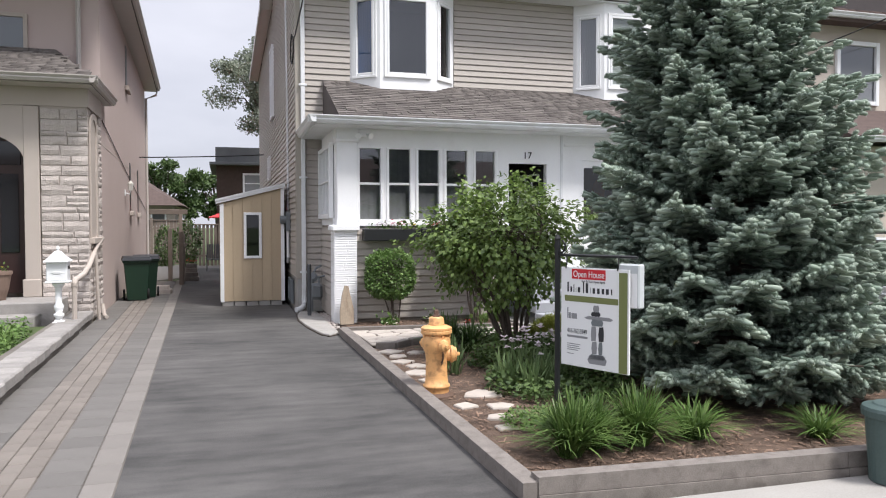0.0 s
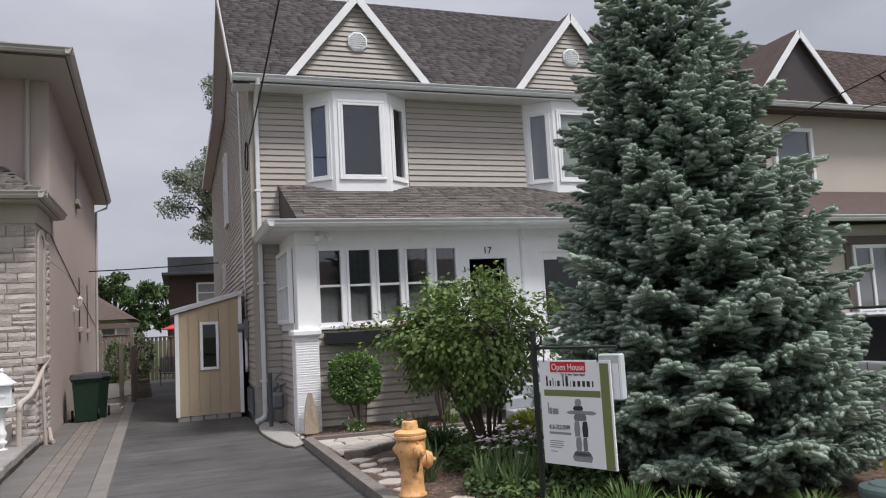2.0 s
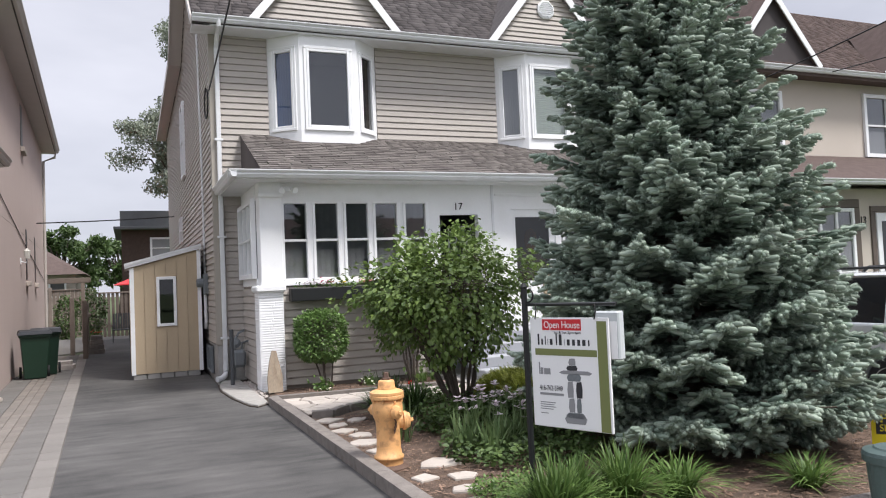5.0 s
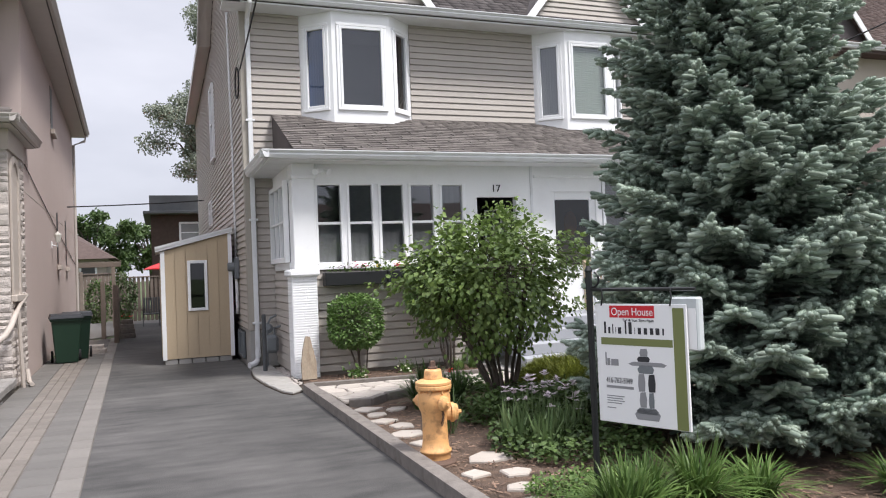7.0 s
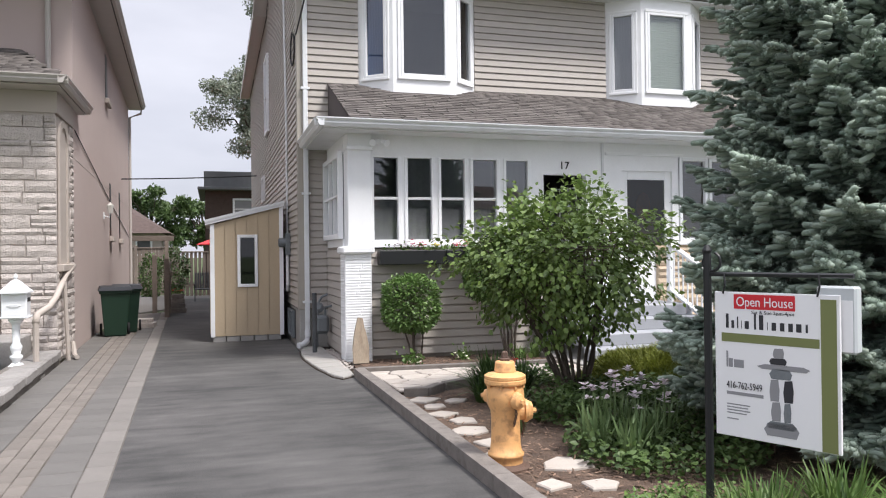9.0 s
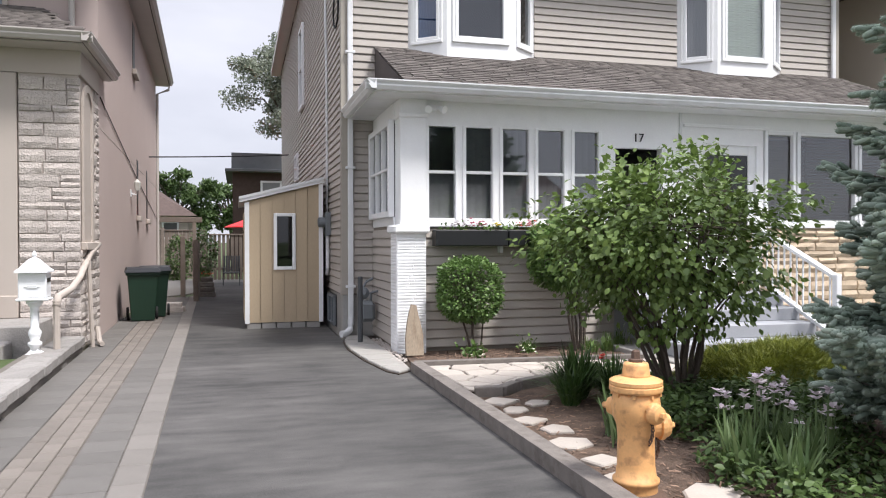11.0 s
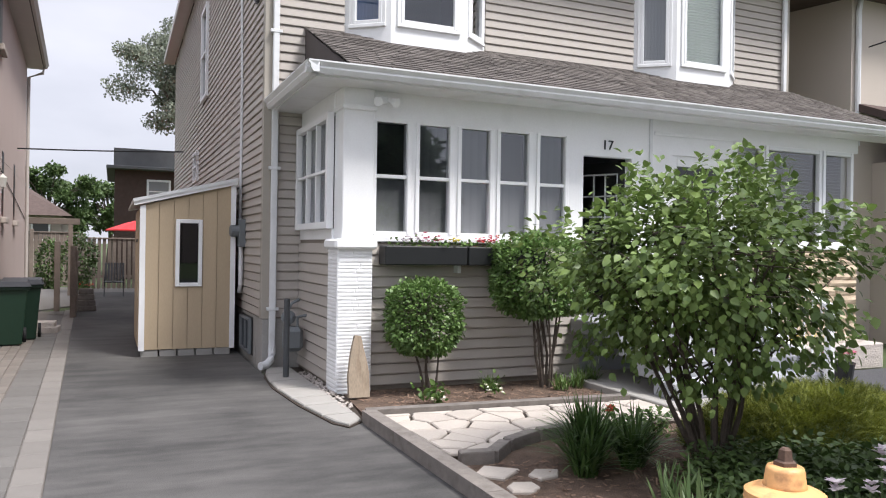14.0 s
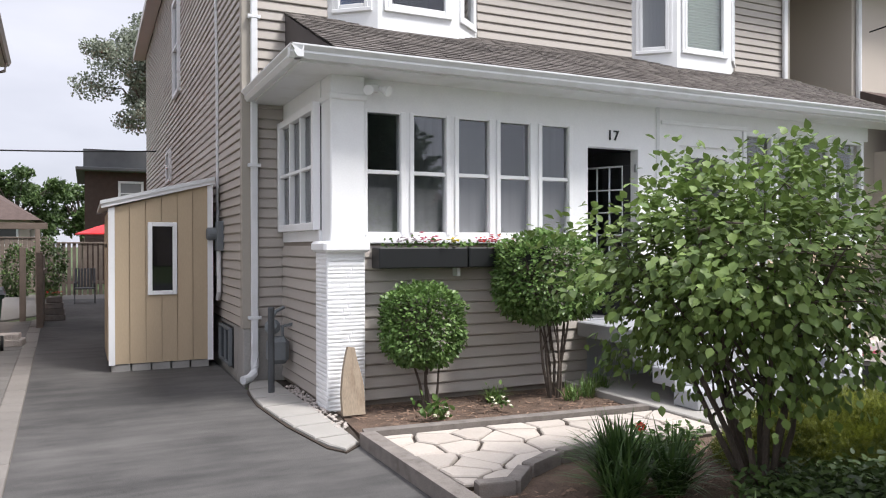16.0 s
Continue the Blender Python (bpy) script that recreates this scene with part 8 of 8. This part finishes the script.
def stone_face(parent, start, end, z0, z1, fixed, along, material, seed, skip=None, depth=0.032, hs=(0.08, 0.23), ws=(0.13, 0.42)):
    r = np.random.default_rng(seed)
    z, k = z0, 0
    while z < z1 - 0.04:
        h = min(r.uniform(*hs), z1 - z)
        s = start
        while s < end - 0.03:
            w = min(r.uniform(*ws), end - s)
            if end - s - w < 0.12:
                w = end - s
            two = h > 0.15 and r.uniform() < 0.25
            for q, hh in (((0, h * 0.45), (h * 0.45, h * 0.55)) if two else ((0, h),)):
                if not (skip and skip(s + w / 2, z + q + hh / 2)):
                    pos = (s + 0.004, fixed, z + q + 0.004) if along == "x" else (fixed, s + 0.004, z + q + 0.004)
                    piece("stone", stone_mesh(w - 0.005, hh - 0.005, depth, along, material, seed * 1000 + k), parent, Matrix.Translation(pos))
                    k += 1
            s += w
        z += h


stone_face(lp, -2.95, LX + 0.0, 0.0, 3.68, SPY + 0.02, "x", M_STONE, 5, hs=(0.09, 0.2), ws=(0.25, 0.62))
stone_face(lp, SPY + 0.02, LY0, 0.0, 3.68, LX - 0.02, "y", M_STONE, 6, lambda y, z: 14.3 < y < 15.18 and 1.34 < z < 3.62, hs=(0.09, 0.2), ws=(0.25, 0.5))
stone_face(stonewall, 7.0, PX1, 0.0, 1.64, PY + 0.02, "x", M_STONE_TAN, 7, hs=(0.09, 0.16), ws=(0.25, 0.6), depth=0.04)

# thin rough courses of the painted pier
stone_face(pier, 1.80, 2.185, 0.0, 1.555, PY - 0.13, "x", M_WHITE, 8, hs=(0.03, 0.052), ws=(0.14, 0.385), depth=0.007)
stone_face(pier, PY - 0.13, PY + 0.25, 0.0, 1.555, 1.80, "y", M_WHITE, 9, hs=(0.03, 0.052), ws=(0.14, 0.38), depth=-0.007)


# pavers
def paver_mesh(w, l, material):
    me = Geo().box((0.003, 0.003, -0.05), (w - 0.003, l - 0.003, 0.0), 0.006).mesh("paver")
    me.materials.append(material)
    return me


turn = Matrix.Rotation(math.atan(0.0285), 4, "Z")


def strip(offset, w, l, n_across, material, y0, y1, seed):
    r = np.random.default_rng(seed)
    me = paver_mesh(w / n_across, l, material)
    rest = Geo()
    count = 0
    for c in range(n_across):
        y = y0 + (l / 2 if c % 2 else 0)
        while y < y1:
            m = Matrix.Translation((drive_left(y) - offset + c * w / n_across, y, r.uniform(-0.003, 0.003))) @ turn
            if 4.5 < y < 19 and count < 290:
                piece("paver", me, bed_l, m)
                count += 1
            else:
                rest.box((0.003, 0.003, -0.05), (w / n_across - 0.003, l - 0.003, 0.0), 0.0, m)
            y += l
    tagged(part("pavers", rest, material, bed_l), kind="stuff")


strip(0.21, 0.205, 0.4, 1, M_PAVER_EDGE, 0.4, 24, 1)
strip(0.51, 0.30, 0.3, 1, M_PAVER_GREY, 0.4, 24, 2)
strip(0.905, 0.39, 0.22, 3, M_PAVER_TAN, 0.4, 18.5, 3)
strip(1.28, 0.37, 0.3, 1, M_PAVER_GREY, 0.4, 18.5, 4)
